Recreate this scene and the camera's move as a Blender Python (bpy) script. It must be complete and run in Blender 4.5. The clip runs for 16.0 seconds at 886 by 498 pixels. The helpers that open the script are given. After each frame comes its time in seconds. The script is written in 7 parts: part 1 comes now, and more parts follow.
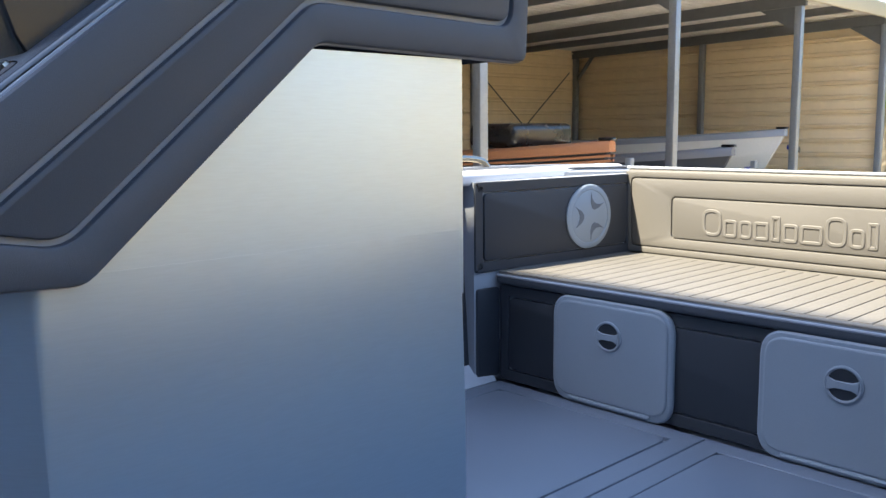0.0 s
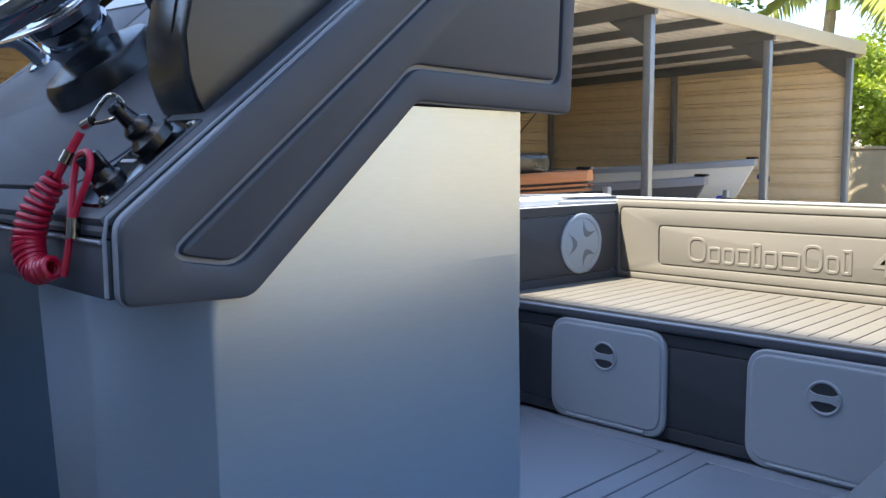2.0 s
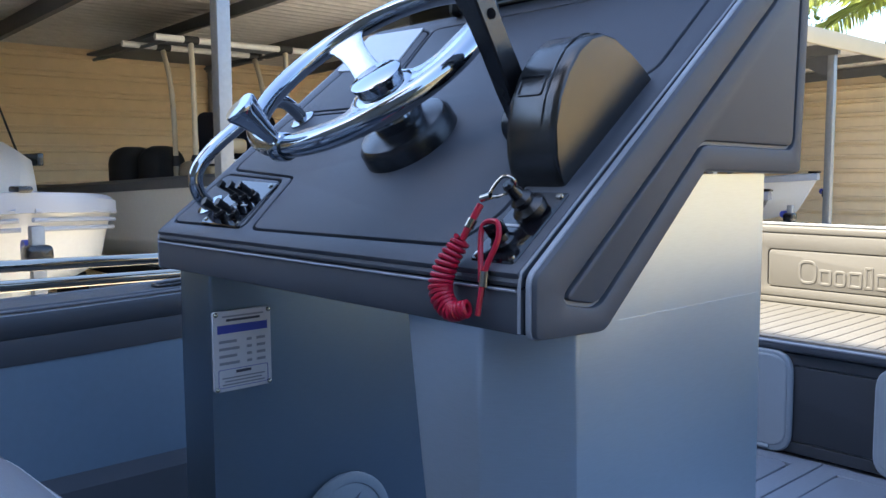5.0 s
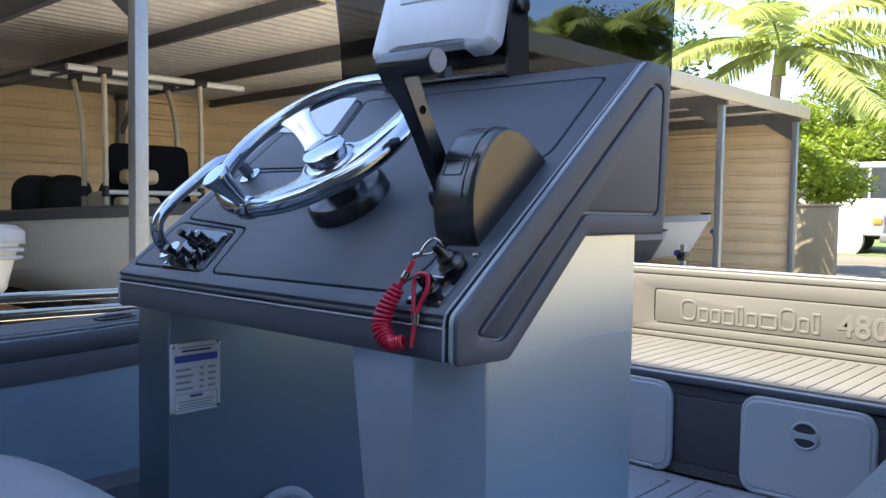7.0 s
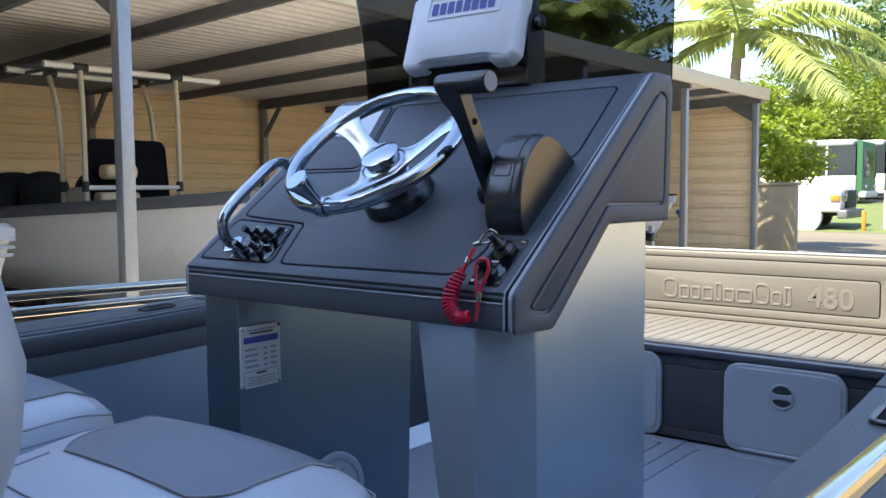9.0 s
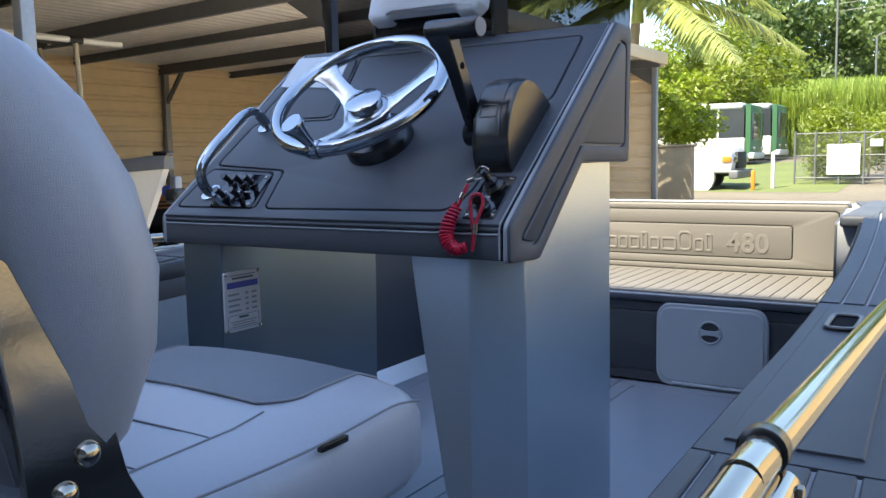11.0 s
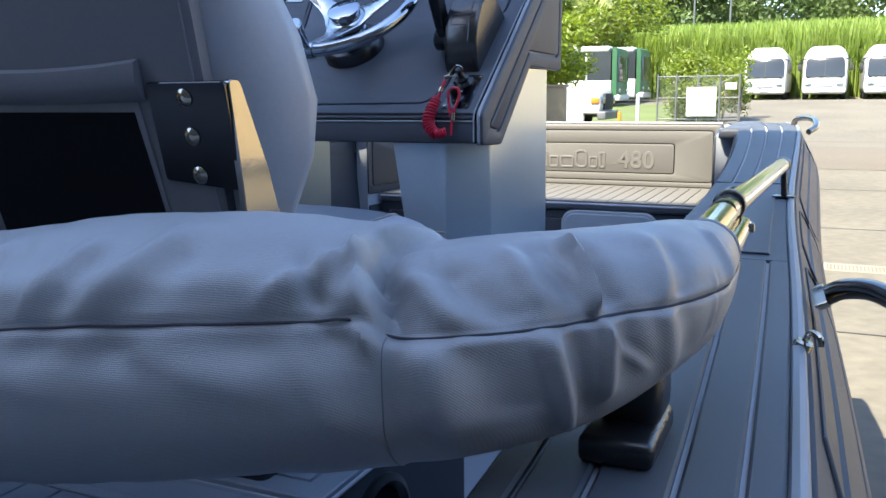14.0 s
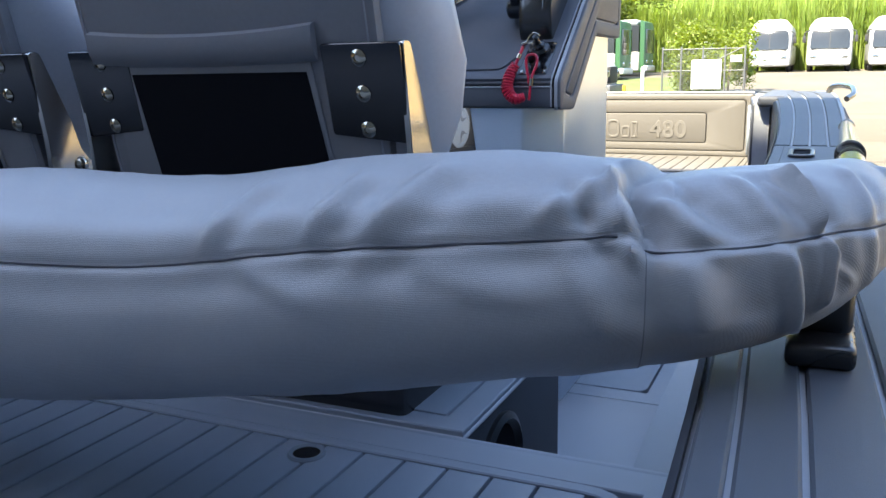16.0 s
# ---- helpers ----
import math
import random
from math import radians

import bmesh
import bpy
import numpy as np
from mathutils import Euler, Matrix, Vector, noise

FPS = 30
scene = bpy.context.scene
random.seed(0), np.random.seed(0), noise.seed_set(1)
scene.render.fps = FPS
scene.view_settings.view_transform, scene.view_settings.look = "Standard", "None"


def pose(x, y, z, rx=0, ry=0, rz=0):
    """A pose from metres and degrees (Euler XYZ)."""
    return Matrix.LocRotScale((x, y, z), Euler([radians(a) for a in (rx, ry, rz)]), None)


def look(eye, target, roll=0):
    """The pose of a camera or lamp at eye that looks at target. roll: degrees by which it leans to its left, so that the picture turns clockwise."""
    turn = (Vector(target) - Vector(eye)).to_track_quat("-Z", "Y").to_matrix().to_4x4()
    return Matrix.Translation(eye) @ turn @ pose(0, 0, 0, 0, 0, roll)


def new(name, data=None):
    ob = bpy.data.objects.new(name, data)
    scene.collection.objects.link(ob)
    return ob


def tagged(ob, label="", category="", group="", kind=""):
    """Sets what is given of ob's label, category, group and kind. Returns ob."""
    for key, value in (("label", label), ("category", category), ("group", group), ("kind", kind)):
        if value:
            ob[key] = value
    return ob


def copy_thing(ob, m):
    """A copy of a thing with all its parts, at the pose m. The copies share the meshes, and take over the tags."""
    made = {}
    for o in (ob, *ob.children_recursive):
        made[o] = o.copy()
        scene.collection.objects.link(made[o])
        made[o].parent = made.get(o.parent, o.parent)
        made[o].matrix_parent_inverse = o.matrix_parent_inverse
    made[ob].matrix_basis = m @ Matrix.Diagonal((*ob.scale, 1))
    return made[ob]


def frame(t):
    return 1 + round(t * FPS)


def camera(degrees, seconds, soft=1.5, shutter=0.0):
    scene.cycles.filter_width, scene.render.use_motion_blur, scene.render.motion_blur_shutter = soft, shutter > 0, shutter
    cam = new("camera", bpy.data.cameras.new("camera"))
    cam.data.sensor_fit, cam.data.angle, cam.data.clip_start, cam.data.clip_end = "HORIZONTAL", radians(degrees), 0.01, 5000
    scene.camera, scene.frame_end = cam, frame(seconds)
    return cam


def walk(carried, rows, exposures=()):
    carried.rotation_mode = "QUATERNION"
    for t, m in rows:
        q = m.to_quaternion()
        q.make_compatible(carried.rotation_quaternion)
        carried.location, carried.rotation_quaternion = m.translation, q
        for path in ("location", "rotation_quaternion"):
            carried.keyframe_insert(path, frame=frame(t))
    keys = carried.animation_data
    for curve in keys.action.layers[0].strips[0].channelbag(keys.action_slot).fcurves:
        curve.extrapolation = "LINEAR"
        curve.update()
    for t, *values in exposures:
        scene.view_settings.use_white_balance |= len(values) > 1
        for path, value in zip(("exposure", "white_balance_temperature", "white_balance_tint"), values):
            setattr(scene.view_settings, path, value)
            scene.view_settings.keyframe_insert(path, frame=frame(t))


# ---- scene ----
cam = camera(55.2, 16.0)
PATH = [
    (0, (-0.033, 0.055, 1.287), (-1.477, 1.411, 1.011), -0.6),
    (0.5, (-0.034, 0.018, 1.296), (-1.453, 1.403, 1.041), -0.4),
    (1, (-0.001, -0.026, 1.299), (-1.408, 1.377, 1.067), -0.7),
    (1.5, (0.0, -0.056, 1.3), (-1.398, 1.357, 1.08), -0.5),
    (2, (0.004, -0.099, 1.3), (-1.401, 1.308, 1.087), -0.3),
    (2.5, (0.012, -0.15, 1.302), (-1.413, 1.237, 1.092), -0.2),
    (3, (0.004, -0.2, 1.307), (-1.45, 1.158, 1.098), -0.1),
    (3.5, (-0.017, -0.258, 1.321), (-1.501, 1.067, 1.113), -0.2),
    (4, (-0.044, -0.313, 1.328), (-1.552, 0.984, 1.119), -0.4),
    (4.2, (-0.053, -0.332, 1.331), (-1.571, 0.953, 1.123), -0.5),
    (6.3, (0.017, -0.5, 1.381), (-1.332, 0.971, 1.261), 0.6),
    (6.5, (0.037, -0.517, 1.382), (-1.301, 0.965, 1.269), 0.8),
    (7, (0.084, -0.572, 1.387), (-1.244, 0.919, 1.279), 0.9),
    (7.5, (0.126, -0.619, 1.399), (-1.198, 0.877, 1.297), 0.6),
    (8, (0.134, -0.676, 1.401), (-1.169, 0.838, 1.291), 0.2),
    (8.5, (0.124, -0.754, 1.401), (-1.149, 0.785, 1.282), -0.2),
    (8.7, (0.123, -0.776, 1.404), (-1.148, 0.763, 1.276), -0.3),
    (11, (0.06, -0.949, 1.364), (-1.02, 0.72, 1.144), -1.2),
    (11.5, (0.05, -1.003, 1.355), (-0.958, 0.708, 1.113), -1.6),
    (12, (0.044, -1.065, 1.347), (-0.898, 0.679, 1.081), -1.5),
    (12.5, (0.038, -1.106, 1.342), (-0.856, 0.66, 1.053), -1.1),
    (13, (0.035, -1.148, 1.33), (-0.825, 0.63, 1.015), -0.6),
    (13.5, (0.042, -1.21, 1.309), (-0.796, 0.574, 0.973), -0.5),
    (14, (0.035, -1.282, 1.294), (-0.775, 0.511, 0.935), -0.6),
    (14.5, (0.015, -1.319, 1.295), (-0.767, 0.483, 0.917), -0.9),
    (15, (-0.022, -1.356, 1.29), (-0.782, 0.451, 0.897), -1.2),
    (15.5, (-0.048, -1.393, 1.283), (-0.815, 0.408, 0.876), -1.3),
    (16, (-0.068, -1.41, 1.281), (-0.877, 0.372, 0.866), -1.0),
]
# seconds, stops, kelvin
GAIN = ((0, 0.14, 6900), (1.5, 0.08, 6900), (3, 0.06, 6700), (4, 0.32, 6700), (5.2, 0.24, 6700), (6.5, 0.18, 6700), (8.5, 0.0, 6700), (11, -0.06, 7000), (12.5, -0.18, 6700), (13.5, -0.10, 6450), (14.5, 0.20, 6600), (15.2, 0.40, 7300), (16, 0.48, 7100))
walk(cam, [(t, look(eye, target, roll)) for t, eye, target, roll in PATH], [(t, 2.0 + g, k, 10) for t, g, k in GAIN])

# ---- world, sun, exposure ----
SUN_WAY = Vector((0.28, 0.62, -1.0)).normalized()
world = bpy.data.worlds.new("world")
scene.world = world
world.use_nodes = True
_nt = world.node_tree
_sky = _nt.nodes.new("ShaderNodeTexSky")
_sky.sky_type = "NISHITA"
_sky.sun_disc = False
_sky.sun_elevation = math.asin(-SUN_WAY.z)
_sky.sun_rotation = math.atan2(-SUN_WAY.x, -SUN_WAY.y)
_sky.air_density, _sky.dust_density, _sky.ozone_density = 1.0, 0.6, 3.0
_nt.nodes["Background"].inputs["Strength"].default_value = 0.148
_nt.links.new(_sky.outputs[0], _nt.nodes["Background"].inputs[0])
sun = new("sun", bpy.data.lights.new("sun", "SUN"))
sun.data.energy, sun.data.angle, sun.data.color = 5.0, radians(0.53), (1.0, 0.93, 0.76)
sun.matrix_world = look((0, 0, 0), SUN_WAY)

# ---- materials ----


def mat(name, colour, rough=0.6, metal=0.0, vary=0.08, scale=40.0, bump=0.0, bump_scale=400.0, stretch=(1, 1, 1), coarse=2.0, spec=0.5, coat=0.0, rough_vary=0.08, island=0.0, thin=0.0, twill=0.0):
    """Base colour varied at two scales, with fine relief and uneven gloss."""
    m = bpy.data.materials.new(name)
    m.use_nodes = True
    nt = m.node_tree
    b = nt.nodes["Principled BSDF"]
    N, L = nt.nodes.new, nt.links.new
    tc = N("ShaderNodeTexCoord")
    mp = N("ShaderNodeMapping")
    mp.inputs["Scale"].default_value = stretch
    L(tc.outputs["Object"], mp.inputs[0])
    n1, n2 = N("ShaderNodeTexNoise"), N("ShaderNodeTexNoise")
    n1.inputs["Scale"].default_value, n2.inputs["Scale"].default_value = scale, coarse
    n1.inputs["Detail"].default_value = n2.inputs["Detail"].default_value = 4
    L(mp.outputs[0], n1.inputs["Vector"])
    L(tc.outputs["Object"], n2.inputs["Vector"])
    add = N("ShaderNodeMath")
    L(n1.outputs["Fac"], add.inputs[0])
    L(n2.outputs["Fac"], add.inputs[1])
    rm = N("ShaderNodeMapRange")
    rm.inputs["From Min"].default_value, rm.inputs["From Max"].default_value = 0.6, 1.4
    rm.inputs["To Min"].default_value, rm.inputs["To Max"].default_value = 1 - vary, 1 + vary
    L(add.outputs[0], rm.inputs["Value"])
    val = rm.outputs[0]
    if island:
        oi = N("ShaderNodeObjectInfo")
        geo = N("ShaderNodeNewGeometry")
        s2 = N("ShaderNodeMath")
        L(oi.outputs["Random"], s2.inputs[0])
        L(geo.outputs["Random Per Island"], s2.inputs[1])
        r2 = N("ShaderNodeMapRange")
        r2.inputs["From Max"].default_value = 2
        r2.inputs["To Min"].default_value, r2.inputs["To Max"].default_value = 1 - island, 1 + island
        L(s2.outputs[0], r2.inputs["Value"])
        mu = N("ShaderNodeMath")
        mu.operation = "MULTIPLY"
        L(val, mu.inputs[0])
        L(r2.outputs[0], mu.inputs[1])
        val = mu.outputs[0]
    hs = N("ShaderNodeHueSaturation")
    hs.inputs["Color"].default_value = (*colour, 1)
    L(val, hs.inputs["Value"])
    L(hs.outputs[0], b.inputs["Base Color"])
    rr = N("ShaderNodeMapRange")
    rr.inputs["To Min"].default_value, rr.inputs["To Max"].default_value = max(0.01, rough - rough_vary), min(1, rough + rough_vary)
    L(n2.outputs["Fac"], rr.inputs["Value"])
    L(rr.outputs[0], b.inputs["Roughness"])
    b.inputs["Metallic"].default_value = metal
    b.inputs["Specular IOR Level"].default_value = spec
    b.inputs["Coat Weight"].default_value = coat
    if thin:
        tr = N("ShaderNodeBsdfTranslucent")
        tint = N("ShaderNodeHueSaturation")
        tint.inputs["Saturation"].default_value, tint.inputs["Value"].default_value = 1.15, 1.5
        L(hs.outputs[0], tint.inputs["Color"])
        L(tint.outputs[0], tr.inputs["Color"])
        mx = N("ShaderNodeMixShader")
        mx.inputs[0].default_value = thin
        L(b.outputs[0], mx.inputs[1])
        L(tr.outputs[0], mx.inputs[2])
        L(mx.outputs[0], nt.nodes["Material Output"].inputs["Surface"])
    if bump:
        n3 = N("ShaderNodeTexNoise")
        n3.inputs["Scale"].default_value = bump_scale
        n3.inputs["Detail"].default_value = 3
        L(mp.outputs[0], n3.inputs["Vector"])
        bp = N("ShaderNodeBump")
        bp.inputs["Strength"].default_value = bump
        bp.inputs["Distance"].default_value = 0.001
        L(n3.outputs["Fac"], bp.inputs["Height"])
        L(bp.outputs[0], b.inputs["Normal"])
        if twill:
            wv = N("ShaderNodeTexWave")
            wv.wave_type, wv.bands_direction = "BANDS", "Z"
            wv.inputs["Scale"].default_value, wv.inputs["Distortion"].default_value = 290.0, 1.2
            turn = N("ShaderNodeMapping")
            turn.inputs["Rotation"].default_value = (0.80, 0.10, 0.0)
            L(tc.outputs["Object"], turn.inputs["Vector"])
            L(turn.outputs[0], wv.inputs["Vector"])
            b2 = N("ShaderNodeBump")
            b2.inputs["Strength"].default_value, b2.inputs["Distance"].default_value = twill, 0.0006
            L(wv.outputs["Fac"], b2.inputs["Height"])
            L(bp.outputs[0], b2.inputs["Normal"])
            L(b2.outputs[0], b.inputs["Normal"])
    return m


# bench foam, paler and warmer: the sun on it is put into the colour
FOAM_SUNLIT = mat("foam_sunlit", (0.128, 0.121, 0.110), 0.52, spec=0.35, vary=0.06, scale=900, bump=0.35, bump_scale=1500, coarse=5)
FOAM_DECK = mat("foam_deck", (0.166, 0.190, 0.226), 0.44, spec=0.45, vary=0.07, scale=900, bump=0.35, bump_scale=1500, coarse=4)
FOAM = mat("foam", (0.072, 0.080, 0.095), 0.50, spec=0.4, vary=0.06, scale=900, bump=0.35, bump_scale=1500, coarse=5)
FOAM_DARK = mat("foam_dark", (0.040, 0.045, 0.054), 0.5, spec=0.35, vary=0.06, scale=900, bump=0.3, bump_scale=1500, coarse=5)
# the grey foam once more, darkened for the shade on the gunwale tops
FOAM_GUNWALE_SHADED = mat("foam_gunwale_shaded", (0.061, 0.067, 0.078), 0.50, spec=0.4, vary=0.06, scale=900, bump=0.35, bump_scale=1500, coarse=5)
FOAM_BASE = mat("foam_base", (0.33, 0.35, 0.38), 0.55, vary=0.06, scale=300, bump=0.1)
# the console's aluminium again, darkened to hold the left leg's shade
ALU_SHADED = mat("alu_shaded", (0.21, 0.27, 0.32), 0.38, 1.0, vary=0.05, scale=60, stretch=(1, 1, 12), bump=0.05, bump_scale=500, coarse=3, rough_vary=0.04)
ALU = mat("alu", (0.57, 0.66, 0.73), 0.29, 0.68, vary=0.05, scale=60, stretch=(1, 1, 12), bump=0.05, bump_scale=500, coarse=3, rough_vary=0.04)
ALU_IN = mat("alu_in", (0.12, 0.175, 0.235), 0.40, 0.25, vary=0.05, scale=60, coarse=3)
HULL = mat("hull", (0.55, 0.57, 0.60), 0.35, 0.2, vary=0.05, coarse=2)
CHROME = mat("chrome", (0.42, 0.45, 0.48), 0.09, 1.0, vary=0.03, coarse=8, rough_vary=0.03)
SATIN = mat("satin", (0.56, 0.59, 0.62), 0.24, 1.0, vary=0.03, coarse=8, rough_vary=0.04)
STEEL = mat("steel", (0.42, 0.385, 0.32), 0.12, 1.0, vary=0.04, coarse=20, rough_vary=0.05)
BLACK = mat("black", (0.008, 0.008, 0.009), 0.27, spec=0.7, coat=0.05, vary=0.1, bump=0.1, bump_scale=1800, coarse=6)
BLACK_GLOSS = mat("black_gloss", (0.008, 0.008, 0.010), 0.05, vary=0.1, coarse=6, rough_vary=0.02, spec=0.7)
BLACK_PAINT = mat("black_paint", (0.008, 0.008, 0.010), 0.12, vary=0.1, coarse=9, spec=0.5, coat=0.15, bump=0.06, bump_scale=350)
ARM_METAL = mat("arm_metal", (0.40, 0.38, 0.35), 0.13, 1.0, vary=0.06, coarse=9, bump=0.05, bump_scale=350, rough_vary=0.03)
HOUSING = mat("housing", (0.030, 0.029, 0.027), 0.22, 0.35, spec=1.0, vary=0.08, coarse=6, bump=0.1, bump_scale=1800)
HATCH = mat("hatch", (0.29, 0.335, 0.375), 0.48, vary=0.05, scale=500, bump=0.25, bump_scale=900)
# darker grey that paints recess shade on the ports; also the drain ring
GREY_RECESS = mat("grey_recess", (0.13, 0.15, 0.175), 0.5)
# near-black for the shade inside the hatch latches
LATCH_SHADE = mat("latch_shade", (0.03, 0.033, 0.04), 0.5)
VINYL_RIB = mat("vinyl_rib", (0.105, 0.118, 0.142), 0.5, vary=0.05, scale=200, bump=0.4, bump_scale=700, coarse=4, stretch=(0.15, 1, 1))
BOUNCE_PALE = mat("bounce_pale", (0.60, 0.55, 0.47), 0.85, vary=0.12, scale=9, coarse=0.5, bump=0.3, bump_scale=60)
BEAD = mat("bead", (0.20, 0.22, 0.25), 0.42, vary=0.05)
WHITE_PLASTIC = mat("white_plastic", (0.72, 0.73, 0.75), 0.42, vary=0.04, bump=0.1, bump_scale=900)
VINYL = mat("vinyl", (0.325, 0.345, 0.385), 0.34, vary=0.05, scale=200, bump=0.3, bump_scale=1100, coarse=4)
VINYL_DARK = mat("vinyl_dark", (0.160, 0.162, 0.176), 0.5, vary=0.06, scale=200, bump=0.3, bump_scale=1100, coarse=4)
MESH_BLACK = mat("mesh_black", (0.004, 0.004, 0.006), 0.85, spec=0.12, vary=0.2, scale=600, bump=0.4, bump_scale=900)
CANVAS = mat("canvas", (0.290, 0.288, 0.290), 0.38, vary=0.06, scale=350, bump=0.3, bump_scale=1300, coarse=7, twill=0.15)
THREAD = mat("thread", (0.05, 0.05, 0.06), 0.8)
RED = mat("red", (0.46, 0.008, 0.035), 0.3, vary=0.08, coarse=30)
BLUE_INK = mat("blue_ink", (0.03, 0.05, 0.30), 0.45)
CARD = mat("card", (0.60, 0.62, 0.64), 0.35, vary=0.04)
INK = mat("ink", (0.05, 0.05, 0.07), 0.5)
GREY_INK = mat("grey_ink", (0.22, 0.23, 0.26), 0.5)
RUBBER = mat("rubber", (0.02, 0.02, 0.021), 0.7, bump=0.2)
CREAM = mat("cream", (0.81, 0.645, 0.415), 0.5, vary=0.07, scale=6, coarse=0.7, bump=0.05)
CREAM_TRIM = mat("cream_trim", (0.50, 0.43, 0.31), 0.5, vary=0.05, scale=6, coarse=0.7)
ZINC = mat("zinc", (0.27, 0.285, 0.30), 0.45, 0.6, vary=0.12, scale=30, coarse=2)
ROOF_IN = mat("roof_in", (0.66, 0.62, 0.56), 0.5, 0.0, vary=0.1, scale=8, coarse=1)
BEAM = mat("beam", (0.13, 0.135, 0.14), 0.5, 0.3, vary=0.12, scale=12, coarse=1)
CONCRETE = mat("concrete", (0.112, 0.099, 0.074), 0.85, vary=0.32, scale=9, coarse=0.4, bump=0.3, bump_scale=60)
ASPHALT = mat("asphalt", (0.105, 0.088, 0.066), 0.9, vary=0.18, scale=14, coarse=0.3, bump=0.3, bump_scale=80)
BLOCKWALL = mat("blockwall", (0.28, 0.235, 0.17), 0.9, vary=0.15, scale=5, coarse=1.0, bump=0.3, bump_scale=40)
GRASS = mat("grass", (0.10, 0.13, 0.035), 0.85, vary=0.3, scale=30, coarse=0.6, island=0.3)
CANE = mat("cane", (0.25, 0.33, 0.07), 0.6, vary=0.25, scale=3, coarse=0.3, island=0.4, thin=0.4)
LEAF = mat("leaf", (0.055, 0.092, 0.022), 0.5, vary=0.3, scale=2, coarse=0.3, island=0.45, thin=0.35)
LEAF_WOODS = mat("leaf_woods", (0.085, 0.125, 0.040), 0.5, vary=0.35, scale=0.6, coarse=0.1, island=0.45, thin=0.35)
LEAF_BRIGHT = mat("leaf_bright", (0.18, 0.235, 0.035), 0.5, vary=0.3, scale=2, coarse=0.4, island=0.4, thin=0.4)
PALM = mat("palm", (0.30, 0.345, 0.125), 0.38, vary=0.25, scale=3, coarse=0.6, island=0.35, thin=0.45)
CREAM_LIGHT = mat("cream_light", (0.56, 0.44, 0.26), 0.5, vary=0.06, scale=6, coarse=0.7)
BARK = mat("bark", (0.20, 0.165, 0.125), 0.9, vary=0.25, scale=14, bump=0.5, bump_scale=30, coarse=2)
BUS_WHITE = mat("bus_white", (0.42, 0.42, 0.41), 0.3, vary=0.04, coarse=0.8)
TRUCK_WHITE = mat("truck_white", (0.44, 0.43, 0.42), 0.35, vary=0.05, coarse=0.8)
BUS_GLASS = mat("bus_glass", (0.03, 0.035, 0.04), 0.10, vary=0.2, coarse=0.5)
GREEN_PAINT = mat("green_paint", (0.035, 0.105, 0.045), 0.4)
ORANGE = mat("orange", (0.42, 0.17, 0.07), 0.6, vary=0.08)
AMBER = mat("amber", (0.55, 0.18, 0.02), 0.3)
GEL_WHITE = mat("gel_white", (0.72, 0.70, 0.65), 0.3, vary=0.05, coarse=1)
WIRE = mat("wire", (0.12, 0.125, 0.125), 0.55, 0.3)
SIGN_WHITE = mat("sign_white", (0.50, 0.51, 0.53), 0.5, vary=0.03)


def glass(name, colour, rough=0.0):
    m = bpy.data.materials.new(name)
    m.use_nodes = True
    b = m.node_tree.nodes["Principled BSDF"]
    b.inputs["Base Color"].default_value = (*colour, 1)
    b.inputs["Transmission Weight"].default_value = 1.0
    b.inputs["Roughness"].default_value = rough
    b.inputs["IOR"].default_value = 1.05
    return m


TINT = glass("tint", (0.095, 0.105, 0.125))
# steel with a dark reflection put into its base colour
STEEL_DARK = mat("steel_dark", (0.16, 0.155, 0.15), 0.16, 1.0, vary=0.06, coarse=12)

# ---- building helpers ----


def thing(name, label, category, at=(0, 0, 0), group="", kind=""):
    e = new(name)
    e.empty_display_size = 0.05
    e.location = at
    return tagged(e, label, category, group, kind)


def finish(name, bm, material, angle=38):
    me = bpy.data.meshes.new(name)
    bm.normal_update()
    bm.to_mesh(me)
    bm.free()
    me.shade_smooth()
    me.set_sharp_from_angle(angle=radians(angle))
    me.materials.append(material)
    return me


def part(name, bm, material, parent, label="", angle=38):
    """One mesh, given in world places, as a part of a thing or of a part."""
    ob = new(name, finish(name, bm, material, angle))
    root = parent
    off = Matrix.Identity(4)
    while root is not None:
        off = Matrix.Translation(-Vector(root.location)) @ off if root.type == "EMPTY" else off
        root = root.parent
    ob.parent = parent
    ob.matrix_parent_inverse = off if parent.type == "EMPTY" else Matrix.Identity(4)
    return tagged(ob, label)


def solid(name, bm, material, label, category, group="", kind="", angle=38):
    return tagged(new(name, finish(name, bm, material, angle)), label, category, group, kind)


def B():
    return bmesh.new()


def box(bm, lo, hi, bevel=0.0, seg=2, m=None):
    r = bmesh.ops.create_cube(bm, size=1.0)
    vs = r["verts"]
    lo, hi = Vector(lo), Vector(hi)
    for v in vs:
        v.co = Vector([(lo[i] + hi[i]) / 2 + v.co[i] * (hi[i] - lo[i]) for i in range(3)])
    if bevel:
        es = list({e for v in vs for e in v.link_edges})
        r2 = bmesh.ops.bevel(bm, geom=es, offset=bevel, segments=seg, affect="EDGES", profile=0.5)
        vs = list({v for f in r2["faces"] for v in f.verts} | {v for v in vs if v.is_valid})
    if m is not None:
        for v in vs:
            v.co = m @ v.co
    return bm


def loft(bm, rings, closed=True, caps=True):
    """Skin between rings of points (equal counts)."""
    vr = [[bm.verts.new(p) for p in r] for r in rings]
    n = len(vr[0])
    for a, b in zip(vr, vr[1:]):
        for i in range(n if closed else n - 1):
            j = (i + 1) % n
            bm.faces.new((a[i], a[j], b[j], b[i]))
    if caps and closed:
        bm.faces.new(list(reversed(vr[0])))
        bm.faces.new(vr[-1])
    return vr


